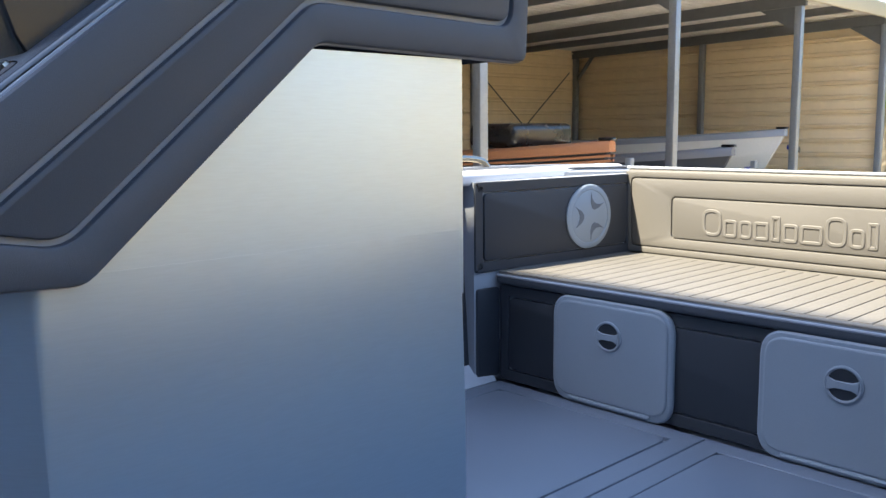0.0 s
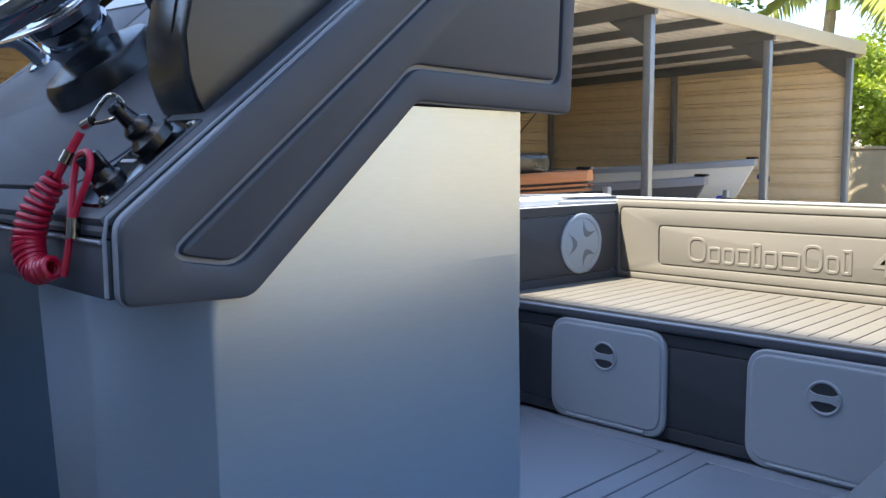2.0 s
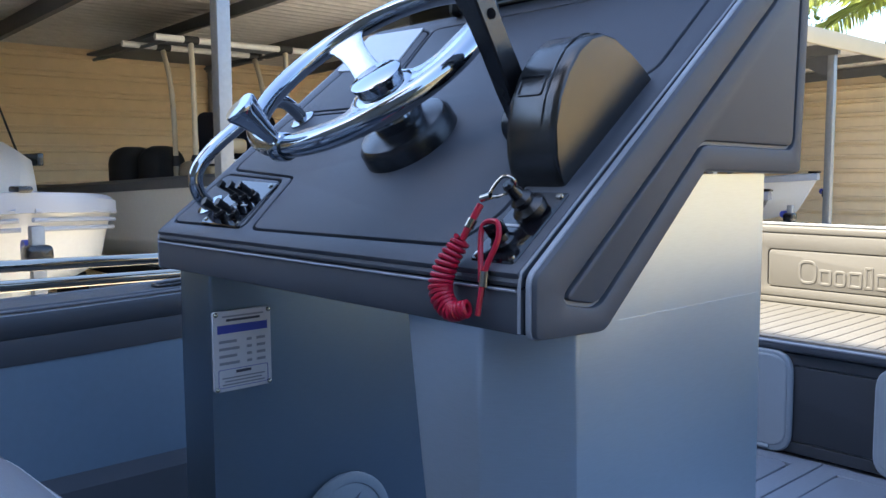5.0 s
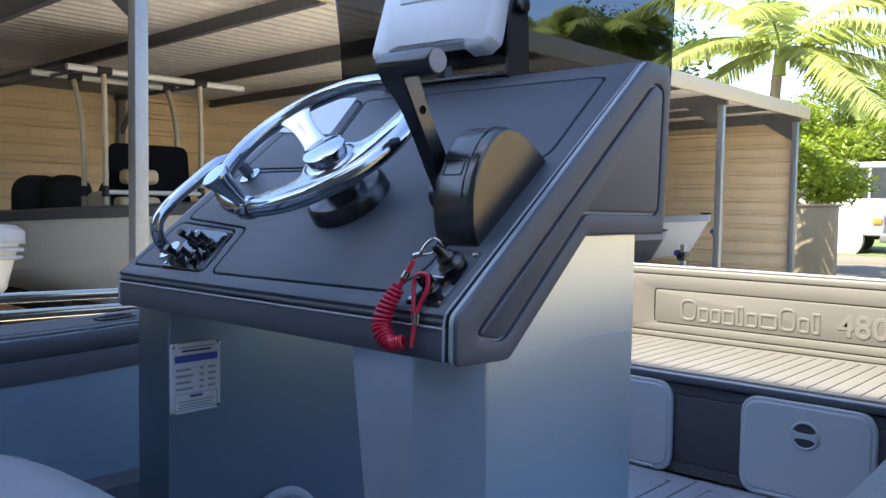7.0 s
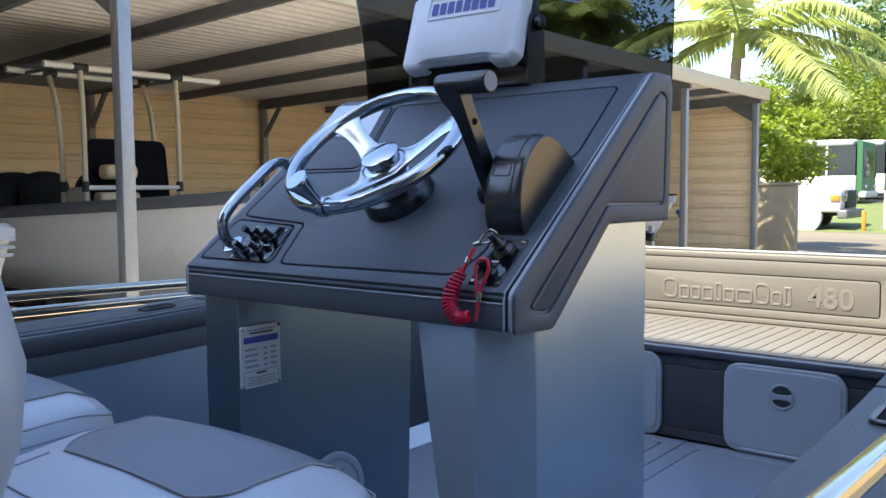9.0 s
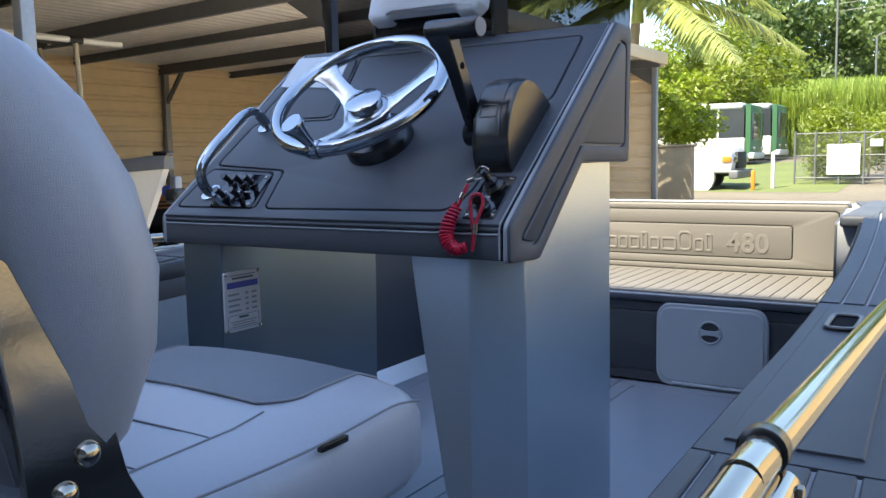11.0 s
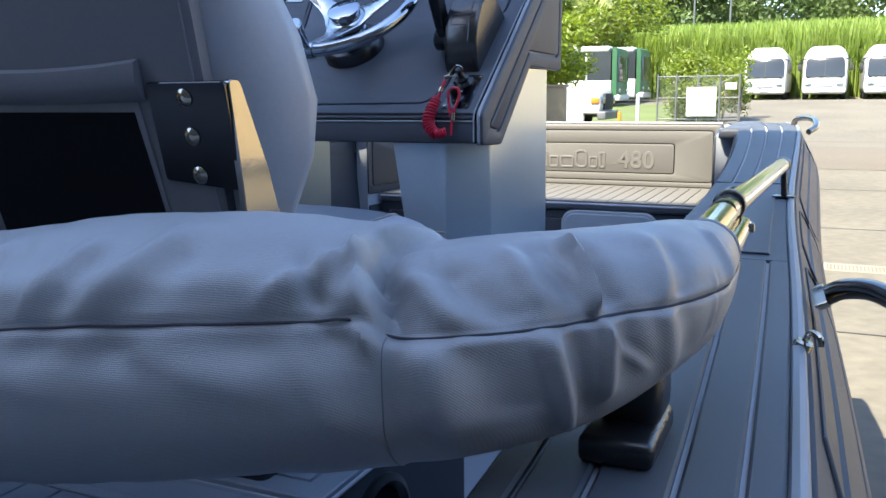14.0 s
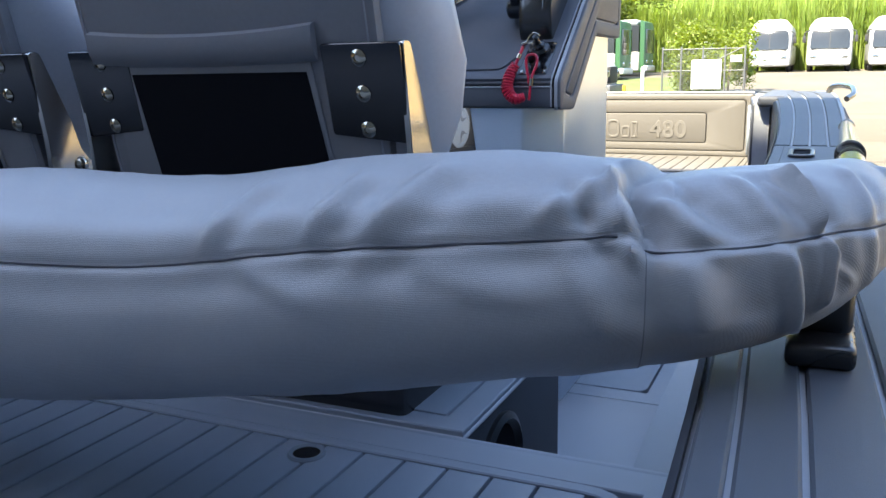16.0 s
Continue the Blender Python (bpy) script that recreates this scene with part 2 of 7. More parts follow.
def smooth_path(pts, n=8):
    """Catmull-Rom through the points."""
    p = [Vector(q) for q in pts]
    p = [2 * p[0] - p[1]] + p + [2 * p[-1] - p[-2]]
    out = []
    for i in range(1, len(p) - 2):
        for k in range(n):
            t = k / n
            a, b, c, d = p[i - 1 : i + 3]
            out.append(0.5 * ((2 * b) + (c - a) * t + (2 * a - 5 * b + 4 * c - d) * t * t + (3 * b - a - 3 * c + d) * t**3))
    out.append(p[-2])
    return out


def frames(path):
    """Parallel-transported frames along a path."""
    out = []
    t0 = (path[1] - path[0]).normalized()
    u = t0.orthogonal().normalized()
    for i, p in enumerate(path):
        t = (path[min(i + 1, len(path) - 1)] - path[max(i - 1, 0)]).normalized()
        u = (u - t * u.dot(t)).normalized()
        out.append((p, t, u, t.cross(u)))
    return out


def tube(bm, pts, r, seg=12, n=6, smooth=True, caps=True):
    path = smooth_path(pts, n) if smooth else [Vector(p) for p in pts]
    k = len(path) - 1
    rad = r if callable(r) else (lambda s: r)
    rings = []
    for i, (p, t, u, v) in enumerate(frames(path)):
        q = rad(i / k)
        rings.append([p + q * (math.cos(a) * u + math.sin(a) * v) for a in [2 * math.pi * j / seg for j in range(seg)]])
    loft(bm, rings, True, caps)
    return bm


def lathe(bm, profile, at, axis=(0, 0, 1), seg=28):
    """profile: (radius, height) pairs turned about the axis through at."""
    ax = Vector(axis).normalized()
    u = ax.orthogonal().normalized()
    v = ax.cross(u)
    at = Vector(at)
    loft(bm, [[at + h * ax + max(r, 1e-4) * (math.cos(a) * u + math.sin(a) * v) for a in [2 * math.pi * j / seg for j in range(seg)]] for r, h in profile])
    return bm


def offset_poly(poly, d):
    """Moves each edge of an anticlockwise polygon inwards by d."""
    n, out = len(poly), []
    for i in range(n):
        a, b, c = Vector(poly[i - 1]), Vector(poly[i]), Vector(poly[(i + 1) % n])
        e1, e2 = (b - a).normalized(), (c - b).normalized()
        n1, n2 = Vector((-e1.y, e1.x)), Vector((-e2.y, e2.x))
        k = n1 + n2
        k = k / max(k.length_squared / 2, 0.25)
        out.append(b + k * d)
    return out


def round_poly(poly, r, seg=4):
    n, out = len(poly), []
    for i in range(n):
        a, b, c = Vector(poly[i - 1]), Vector(poly[i]), Vector(poly[(i + 1) % n])
        d1, d2 = (a - b), (c - b)
        q = min(r, d1.length * 0.45, d2.length * 0.45)
        p0, p2 = b + d1.normalized() * q, b + d2.normalized() * q
        for k in range(seg + 1):
            t = k / seg
            out.append((1 - t) ** 2 * p0 + 2 * t * (1 - t) * b + t * t * p2)
    return out


class Plane:
    """A flat frame: o origin, u and v along it, n out of it."""

    def __init__(self, o, u, v):
        self.o, self.u, self.v = Vector(o), Vector(u).normalized(), Vector(v).normalized()
        self.n = self.u.cross(self.v).normalized()

    def at(self, p, h=0.0):
        return self.o + p[0] * self.u + p[1] * self.v + h * self.n


def slab(bm, pl, poly, steps, bottom=True):
    """Lofts a polygon through (inset, height) steps and caps it."""
    rings = [[pl.at(p, h) for p in offset_poly(poly, d)] for d, h in steps]
    vr = loft(bm, rings, True, False)
    bm.faces.new(vr[-1])
    if bottom:
        bm.faces.new(list(reversed(vr[0])))
    return bm


def ring(bm, pl, poly, width, h0, h1, b=0.0015):
    """A flat frame of the given width along the inside of a polygon."""
    steps = [(0, h0), (0, h1 - b), (b, h1), (width - b, h1), (width, h1 - b), (width, h0)]
    loft(bm, [[pl.at(p, h) for p in offset_poly(poly, d)] for d, h in steps], True, False)
    return bm


def pad(bm, pl, poly, h0, h1, b=0.002):
    return slab(bm, pl, poly, [(0, h0), (0, h1 - b), (b * 0.3, h1 - b * 0.3), (b, h1)], False)


def rect(x0, y0, x1, y1):
    return [(x0, y0), (x1, y0), (x1, y1), (x0, y1)]


def holed(bm, pl, outer, holes, h0, h1, b=0.002):
    """A flat pad with soft edges and openings; outlines run anticlockwise."""
    tops = []
    for poly, sg in [(outer, 1)] + [(h, -1) for h in holes]:
        rings = [[pl.at(p, h) for p in offset_poly(poly, d * sg)] for d, h in ((0, h0), (0, h1 - b), (b * 0.3, h1 - b * 0.3), (b, h1))]
        if sg < 0:
            rings = [r[::-1] for r in rings]
        tops.append(loft(bm, rings, True, False)[-1])
    es = []
    for v in tops:
        for i in range(len(v)):
            e = bm.edges.get((v[i], v[(i + 1) % len(v)]))
            es.append(e)
    r = bmesh.ops.triangle_fill(bm, edges=es, use_beauty=True, use_dissolve=False, normal=pl.n)
    bmesh.ops.recalc_face_normals(bm, faces=bm.faces)
    return bm

# ---- ground ----
GROUND = -0.25
DECK = 0.60
XC = -0.96  # the boat's middle line


def rise(x, y):
    s = min(max((y - 24.0) / 26.0, 0.0), 1.0)
    return GROUND + 1.05 * s * s * (3 - 2 * s) + max(0.0, min(y, 112.0) - 57.0) * 0.07


def sheet(bm, x0, x1, y0, y1, nx, ny, lift=0.0):
    v = [[bm.verts.new((x0 + (x1 - x0) * i / nx, y0 + (y1 - y0) * j / ny, rise(0, y0 + (y1 - y0) * j / ny) + lift)) for i in range(nx + 1)] for j in range(ny + 1)]
    for j in range(ny):
        for i in range(nx):
            bm.faces.new((v[j][i], v[j][i + 1], v[j + 1][i + 1], v[j + 1][i]))
    return bm


bm = B()
ys = [-900, -60, 0, 12, 20, 24, 27, 30, 33, 36, 39, 42, 45, 48, 50, 56, 62, 80, 120, 900]
vs = [[bm.verts.new((x, y, rise(x, min(y, 140)))) for x in (-900, -60, -20, 0, 20, 60, 900)] for y in ys]
for r0, r1 in zip(vs, vs[1:]):
    for i in range(6):
        bm.faces.new((r0[i], r0[i + 1], r1[i + 1], r1[i]))
solid("ground", bm, CONCRETE, "pale grey concrete yard with stains", "ground", kind="structure")
# hidden slab, kept pale to throw sunlight up into the carport
solid("bounce_slab", box(B(), (-12.0, -14.0, GROUND - 0.05), (-2.1, 15.0, GROUND + 0.012)), BOUNCE_PALE, "pale concrete slab added out of view to bounce light into the carport", "pavement", kind="structure")
solid("road", sheet(B(), -60, 60, 17.2, 27.0, 4, 10, 0.006), ASPHALT, "worn brown-grey sealed road across the yard gate", "road", kind="structure")
solid("grass_verge", sheet(B(), -60, -4.2, 29.5, 44, 6, 14, 0.010), GRASS, "mown green grass verge beside the road", "grass", kind="structure")

for y in (4.6, 9.2, 13.4):
    solid("slab_joint", box(B(), (-5.2, y, GROUND + 0.001), (12.0, y + 0.018, GROUND + 0.004)), RUBBER, "dark saw-cut joint in the concrete", "joint", kind="structure")
gr0 = thing("drain_grate", "steel drain grate set in the concrete yard", "drain", (0.38, 6.85, GROUND))
part("grate_frame", ring(B(), Plane((0.38, 6.85, GROUND), (1, 0, 0), (0, 1, 0)), rect(-0.30, -0.16, 0.30, 0.16), 0.025, 0.0, 0.006), BLOCKWALL, gr0)
for k in range(18):
    part("grate_bar", box(B(), (0.115 + k * 0.030, 6.72, GROUND), (0.133 + k * 0.030, 6.98, GROUND + 0.005)), BARK, gr0)
part("grate_pit", box(B(), (0.11, 6.72, GROUND + 0.001), (0.65, 6.98, GROUND + 0.002)), CONCRETE, gr0)
wb = thing("notice_board", "low white notice board standing beside the driveway", "sign", (2.1, 17.1, GROUND))
part("face", box(B(), (1.5, 17.05, GROUND + 0.05), (2.9, 17.12, GROUND + 1.06), 0.01), SIGN_WHITE, wb)
for x in (1.6, 2.8):
    part("leg", box(B(), (x - 0.04, 17.12, GROUND), (x + 0.04, 17.20, GROUND + 1.0), 0.005), WIRE, wb)

# ---- boat: hull, gunwales, deck ----
GY = [-2.6, -1.0, -0.4, 0.0, 0.43, 0.9, 1.3, 1.75, 2.05, 2.35, 2.5]
GXI = [-0.10, -0.122, -0.165, -0.175, -0.172, -0.182, -0.205, -0.245, -0.285, -0.345, -0.37]
GXB = [0.05, 0.036, 0.016, -0.006, -0.026, -0.035, -0.042, -0.055, -0.075, -0.11, -0.14]
GZ = [1.078, 1.081, 1.083, 1.086, 1.097, 1.125, 1.155, 1.172, 1.172, 1.165, 1.16]


def soft(y, vals):
    return float(sum(np.interp(y + d, GY, vals) for d in (-0.2, -0.1, 0, 0.1, 0.2)) / 5)


def gun(y):
    return soft(y, GXI), soft(y, GXB), soft(y, GZ)


def side(x, right):
    return x if right else 2 * XC - x


def strip(bm, right, f0, f1, y0, y1, h=0.005, b=0.002, lift=0.0):
    """A raised foam strip on the gunwale's top between two fractions of its width."""
    n = max(2, int((y1 - y0) / 0.12))
    rings = []
    for k in range(n + 1):
        y = y0 + (y1 - y0) * k / n
        xi, xb, z = gun(y)
        a, c = xi + (xb - xi) * f0, xi + (xb - xi) * f1
        prof = [(a, 0), (a, h - b), (a + b, h), (c - b, h), (c, h - b), (c, 0)]
        r = [Vector((side(x, right), y, z + dz + lift)) for x, dz in prof]
        rings.append(r if right else r[::-1])
    loft(bm, rings)
    return bm


def sweep(right, prof, y0=-2.6, y1=2.45, n=40, closed=True):
    """prof(y) gives x, z pairs for the right-hand side; mirrored for the other."""
    bm = B()
    rings = []
    for k in range(n + 1):
        y = y0 + (y1 - y0) * k / n
        r = [Vector((side(x, right), y, z)) for x, z in prof(y)]
        rings.append(r if right else r[::-1])
    loft(bm, rings, closed)
    return bm


def hull_prof(y):
    xi, xb, z = gun(y)
    return [(xi, z - 0.10), (xi, z - 0.010), (xi + 0.010, z), (xb - 0.01, z), (xb, z - 0.006), (xb + 0.055, z - 0.12), (xb + 0.075, z - 0.36),
            (xb + 0.02, 0.45), (xb - 0.25, 0.15), (xb - 0.28, 0.18), (-0.03 + xb, 0.47), (xb + 0.03, z - 0.36), (xb - 0.02, z - 0.13)]


boat = thing("boat_hull", "aluminium catamaran boat hull lined with grey foam decking", "boat", (XC, 0, GROUND))
for right in (True, False):
    part("hull_side", sweep(right, hull_prof), FOAM_BASE, boat)

    def fascia(y):
        xi, xb, z = gun(y)
        return [(xi - 0.006, z - 0.098), (xi - 0.006, z - 0.052), (xi - 0.003, z - 0.048), (xi - 0.006, z - 0.044), (xi - 0.006, z - 0.012), (xi, z - 0.004), (xi + 0.002, z - 0.09)]

    part("inner_fascia", sweep(right, fascia, y1=1.66), FOAM_DARK, boat)

    def outer_pad(y):
        xi, xb, z = gun(y)
        return [(xb + 0.006, z - 0.008), (xb + 0.060, z - 0.118), (xb + 0.066, z - 0.114), (xb + 0.040, z - 0.058), (xb + 0.036, z - 0.058), (xb + 0.034, z - 0.05), (xb + 0.014, z - 0.006)]

    part("outer_pad", sweep(right, outer_pad), FOAM, boat)

    def outer_low(y):
        xi, xb, z = gun(y)
        return [(xb + 0.060, z - 0.122), (xb + 0.080, z - 0.355), (xb + 0.086, z - 0.355), (xb + 0.067, z - 0.122)]

    part("outer_low_pad", sweep(right, outer_low), FOAM, boat)

    def liner(y):
        xi, xb, z = gun(y)
        return [(xi - 0.004, z - 0.098), (xi - 0.045, 0.762), (xi - 0.10, 0.75), (xi - 0.14, DECK - 0.01), (xi - 0.10, DECK - 0.02), (xi + 0.02, z - 0.2), (xi + 0.02, z - 0.10)]

    part("inner_liner", sweep(right, liner, y1=1.05), ALU_IN, boat, "blue-grey painted aluminium inner side")

    def ledge(y):
        xi, xb, z = gun(y)
        return [(xi - 0.045, 0.766), (xi - 0.102, 0.756), (xi - 0.145, DECK + 0.004), (xi - 0.150, DECK + 0.004), (xi - 0.108, 0.762), (xi - 0.05, 0.774)]

    # ledge tone differs by side: paler on the right, darker on the left
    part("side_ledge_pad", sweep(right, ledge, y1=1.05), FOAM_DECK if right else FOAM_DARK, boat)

    def bow_side(y):
        xi, xb, z = gun(y)
        return [(xi - 0.004, z - 0.098), (-0.275, 0.645), (-0.270, 0.63), (xi + 0.02, z - 0.16), (xi + 0.02, z - 0.10)]

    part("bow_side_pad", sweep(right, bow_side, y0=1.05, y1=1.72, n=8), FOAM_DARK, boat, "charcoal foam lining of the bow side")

    def chine(y):
        return [(-0.268, 0.652), (-0.325, DECK + 0.001), (-0.32, DECK - 0.02), (-0.25, 0.64)]

    part("chine_strip", sweep(right, chine, y0=1.05, y1=1.72, n=4), HULL, boat, "bare pale aluminium strip at the deck edge")

    def bead(y):
        xi, xb, z = gun(y)
        return [(xb + 0.004 + 0.006 * math.cos(a), z + 0.001 + 0.006 * math.sin(a)) for a in [math.pi * 2 * j / 8 for j in range(8)]]

    part("edge_bead", sweep(right, bead), BEAD, boat, "pale grey edge bead")
    # groove loops in the outer face
    def face(y, f):
        xi, xb, z = gun(y)
        return Vector((side(xb + 0.0165 + 0.0475 * f, right), y, z - 0.0075 - 0.1045 * f + (0.0015 if f > 0.5 else 0.0)))
    for y0, y1 in ((-2.4, -0.80), (-0.74, -0.06), (0.0, 0.42), (0.47, 1.55)):
        qs = [(y0 + 0.05, 0.10)] + [(y0 + 0.05 + (y1 - y0 - 0.1) * j / 8, 0.10) for j in range(1, 9)] + [(y1, 0.32), (y1, 0.74), (y1 - 0.04, 0.90)] + [(y1 - 0.04 - (y1 - y0 - 0.08) * j / 8, 0.90) for j in range(1, 9)] + [(y0, 0.74), (y0, 0.32), (y0 + 0.05, 0.10)]
        part("groove", tube(B(), [face(y, f) for y, f in qs], 0.0016, 6, 1, False), FOAM_DARK, boat, "dark groove line")
    # top pads in three lengths
    for f0, f1 in ((0.03, 0.148), (0.168, 0.365), (0.388, 0.635), (0.658, 0.842), (0.862, 0.985)):
        part("gunwale_pad", strip(B(), right, f0, f1, -2.6, -0.190), FOAM_GUNWALE_SHADED, boat)
    part("gunwale_pad", strip(B(), right, 0.03, 0.985, -0.183, 0.548, 0.004), FOAM_GUNWALE_SHADED, boat)
    part("gunwale_pad", strip(B(), right, 0.16, 0.86, -0.150, 0.515, 0.007), FOAM_GUNWALE_SHADED, boat)
    for f0, f1 in ((0.03, 0.24), (0.27, 0.49), (0.52, 0.74), (0.77, 0.985)):
        part("gunwale_pad", strip(B(), right, f0, f1, 0.556, 2.42), FOAM_GUNWALE_SHADED, boat)

bm = box(B(), (-1.80, -2.6, 0.40), (-0.12, 2.42, DECK - 0.012))
part("deck_plate", bm, FOAM_BASE, boat)
floor_pl = Plane((0, 0, DECK - 0.012), (1, 0, 0), (0, 1, 0))
for x0, x1 in ((-1.595, -0.962), (-0.958, -0.325)):
    bm = ring(B(), floor_pl, rect(x0, 0.262, x1, 1.728), 0.055, 0.0, 0.010)
    part("deck_border", bm, FOAM_DECK, boat)
    bm = pad(B(), floor_pl, round_poly(rect(x0 + 0.059, 0.321, x1 - 0.059, 1.669), 0.03), 0.0, 0.011)
    part("deck_pad", bm, FOAM_DECK, boat)
part("deck_pad", pad(B(), floor_pl, rect(-1.595, -0.594, -0.600, -0.195), 0.0, 0.011), FOAM_DECK, boat)
part("deck_pad", pad(B(), floor_pl, rect(-0.595, -0.594, -0.325, 0.257), 0.0, 0.011), FOAM_DECK, boat)
for k in range(6):
    y = -0.19 + k * 0.074
    part("deck_plank", pad(B(), floor_pl, rect(-1.595, y, -0.600, y + 0.070), 0.0, 0.011), FOAM_DECK, boat)
# bow wall behind the bench
part("bow_wall", box(B(), (-1.75, 2.36, 0.2), (-0.17, 2.44, 1.158), 0.01), FOAM_BASE, boat)

# raised rear deck
DZ = 0.868
rear = thing("rear_deck", "raised grey foam rear deck with plank grooves and a drain hole", "boat deck", (XC, -1.6, DECK))
part("deck_core", box(B(), (-1.78, -2.6, DECK), (-0.150, -0.598, DZ), 0.006), FOAM_BASE, rear)
rpl = Plane((0, 0, DZ), (1, 0, 0), (0, 1, 0))
part("deck_border", ring(B(), rpl, rect(-1.745, -2.58, -0.158, -0.602), 0.048, 0.0, 0.008), FOAM_DECK, rear)
part("deck_border", ring(B(), rpl, round_poly(rect(-1.694, -2.529, -0.212, -0.653), 0.05, 5), 0.016, 0.0, 0.010), FOAM_DECK, rear)
for k in range(29):
    x = -1.674 + k * 0.0490
    part("deck_plank", pad(B(), rpl, rect(x, -2.50, x + 0.0455, -0.673), 0.0, 0.010), FOAM_DECK, rear)
part("deck_step", box(B(), (-1.745, -0.600, DECK), (-0.150, -0.588, DZ + 0.006), 0.003), FOAM_DECK, rear)
part("drain_ring", lathe(B(), [(0.015, 0.0), (0.015, 0.012), (0.019, 0.0135), (0.021, 0.011), (0.021, 0.0)], (-0.556, -0.700, DZ)), GREY_RECESS, rear)
# flat black cap: the drain's shaded depth is only colour
part("drain_hole", lathe(B(), [(0.0, 0.0112), (0.0152, 0.0112), (0.0152, 0.001)], (-0.556, -0.700, DZ)), BLACK, rear)

# ---- bench at the bow ----
bench = thing("bench_seat", "bow bench seat padded in grey foam with a raised backrest", "bench", (XC, 2.0, DECK))
BY, BYB, SZ = 1.74, 2.282, 0.905
part("bench_body", box(B(), (-1.60, BY + 0.008, DECK), (-0.32, BYB + 0.03, SZ - 0.035), 0.004), FOAM_BASE, bench)
fpl = Plane((0, BY + 0.008, 0), (1, 0, 0), (0, 0, 1))
# front foam is darkened for the shade it lies in below the seat
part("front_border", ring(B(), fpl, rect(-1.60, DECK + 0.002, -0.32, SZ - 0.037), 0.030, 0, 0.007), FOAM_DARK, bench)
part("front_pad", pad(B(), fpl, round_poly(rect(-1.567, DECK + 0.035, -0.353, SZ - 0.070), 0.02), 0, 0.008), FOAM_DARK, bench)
part("seat_edge", box(B(), (-1.605, BY - 0.012, SZ - 0.034), (-0.315, BYB + 0.03, SZ - 0.004), 0.010, 3), FOAM, bench)
# thin pale tube drawn for the sun catching the seat's front edge
part("seat_trim", tube(B(), [(-1.60, BY - 0.010, SZ - 0.010), (-0.32, BY - 0.010, SZ - 0.010)], 0.004, 8, 2), FOAM_BASE, bench, "pale line drawn for the sunlit edge")
spl = Plane((0, 0, SZ - 0.006), (1, 0, 0), (0, 1, 0))
part("seat_border", ring(B(), spl, rect(-1.60, BY - 0.004, -0.32, BYB + 0.01), 0.028, 0, 0.007), FOAM_SUNLIT, bench)
k, x = 0, -1.570
while x < -0.36:
    part("seat_slat", pad(B(), spl, rect(x, BY + 0.027, min(x + 0.0415, -0.350), BYB - 0.015), 0, 0.0075), FOAM_SUNLIT, bench)
    x += 0.0445
# backrest with nested grooves; leans a little
bpl = Plane((0, BYB + 0.012, SZ), (1, 0, 0), (0, -0.02, 1))
part("backrest_core", box(B(), (-1.575, BYB + 0.014, SZ - 0.03), (-0.35, BYB + 0.10, 1.166), 0.012, 3), FOAM_SUNLIT, bench)
TX0, TX1, TZ0, TZ1 = -1.402, -0.533, 0.058, 0.178
loop1 = round_poly(rect(-1.545, 0.026, -0.380, 0.232), 0.014)
loop2 = round_poly(rect(TX0, TZ0, TX1, TZ1), 0.012)
part("back_border", holed(B(), bpl, round_poly(rect(-1.568, 0.004, -0.357, 0.254), 0.012), [offset_poly(loop1, -0.0035)], 0, 0.010, 0.0025), FOAM_SUNLIT, bench)
part("back_pad", holed(B(), bpl, loop1, [offset_poly(loop2, -0.0035)], 0, 0.010, 0.0025), FOAM_SUNLIT, bench)
part("name_pad", pad(B(), bpl, loop2, 0, 0.010, 0.0025), FOAM_SUNLIT, bench)
# embossed maker's name as plain raised shapes, and the readable number
x = -1.302
for w, hgt, r in ((0.062, 0.078, 0.5), (0.042, 0.052, 0.3), (0.040, 0.052, 0.4), (0.044, 0.052, 0.2), (0.028, 0.070, 0.2), (0.044, 0.052, 0.3), (0.062, 0.052, 0.2), (0.056, 0.078, 0.5), (0.040, 0.052, 0.4), (0.028, 0.070, 0.2)):
    q = round_poly(rect(x, 0.073, x + w, 0.073 + hgt), w * r, 5)
    bm = ring(B(), bpl, q, 0.010, 0.009, 0.0125, 0.0018)
    part("name_shape", bm, FOAM_SUNLIT, bench)
    x += w + 0.0045
cu = bpy.data.curves.new("number", "FONT")
cu.body, cu.size, cu.extrude, cu.bevel_depth, cu.offset, cu.space_character = "480", 0.098, 0.002, 0.0016, 0.0008, 1.05
tmp = bpy.data.objects.new("number", cu)
scene.collection.objects.link(tmp)
me = bpy.data.meshes.new_from_object(tmp.evaluated_get(bpy.context.evaluated_depsgraph_get()))
bpy.data.objects.remove(tmp)
me.materials.clear()
me.materials.append(FOAM_SUNLIT)
me.transform(Matrix((( 1, 0, 0, -0.762), (0, 0, -1, BYB + 0.0015), (0, 1, 0, SZ + 0.078), (0, 0, 0, 1))))
num = new("number", me)
num.parent = bench
num.matrix_parent_inverse = Matrix.Translation(-Vector(bench.location))
# pale tube stands for sunlight along the backrest's top edge
part("top_bead", tube(B(), [(-1.575, BYB + 0.02, 1.168), (-0.35, BYB + 0.02, 1.168)], 0.005, 8, 2), FOAM_BASE, bench, "pale line drawn for the sunlit edge")
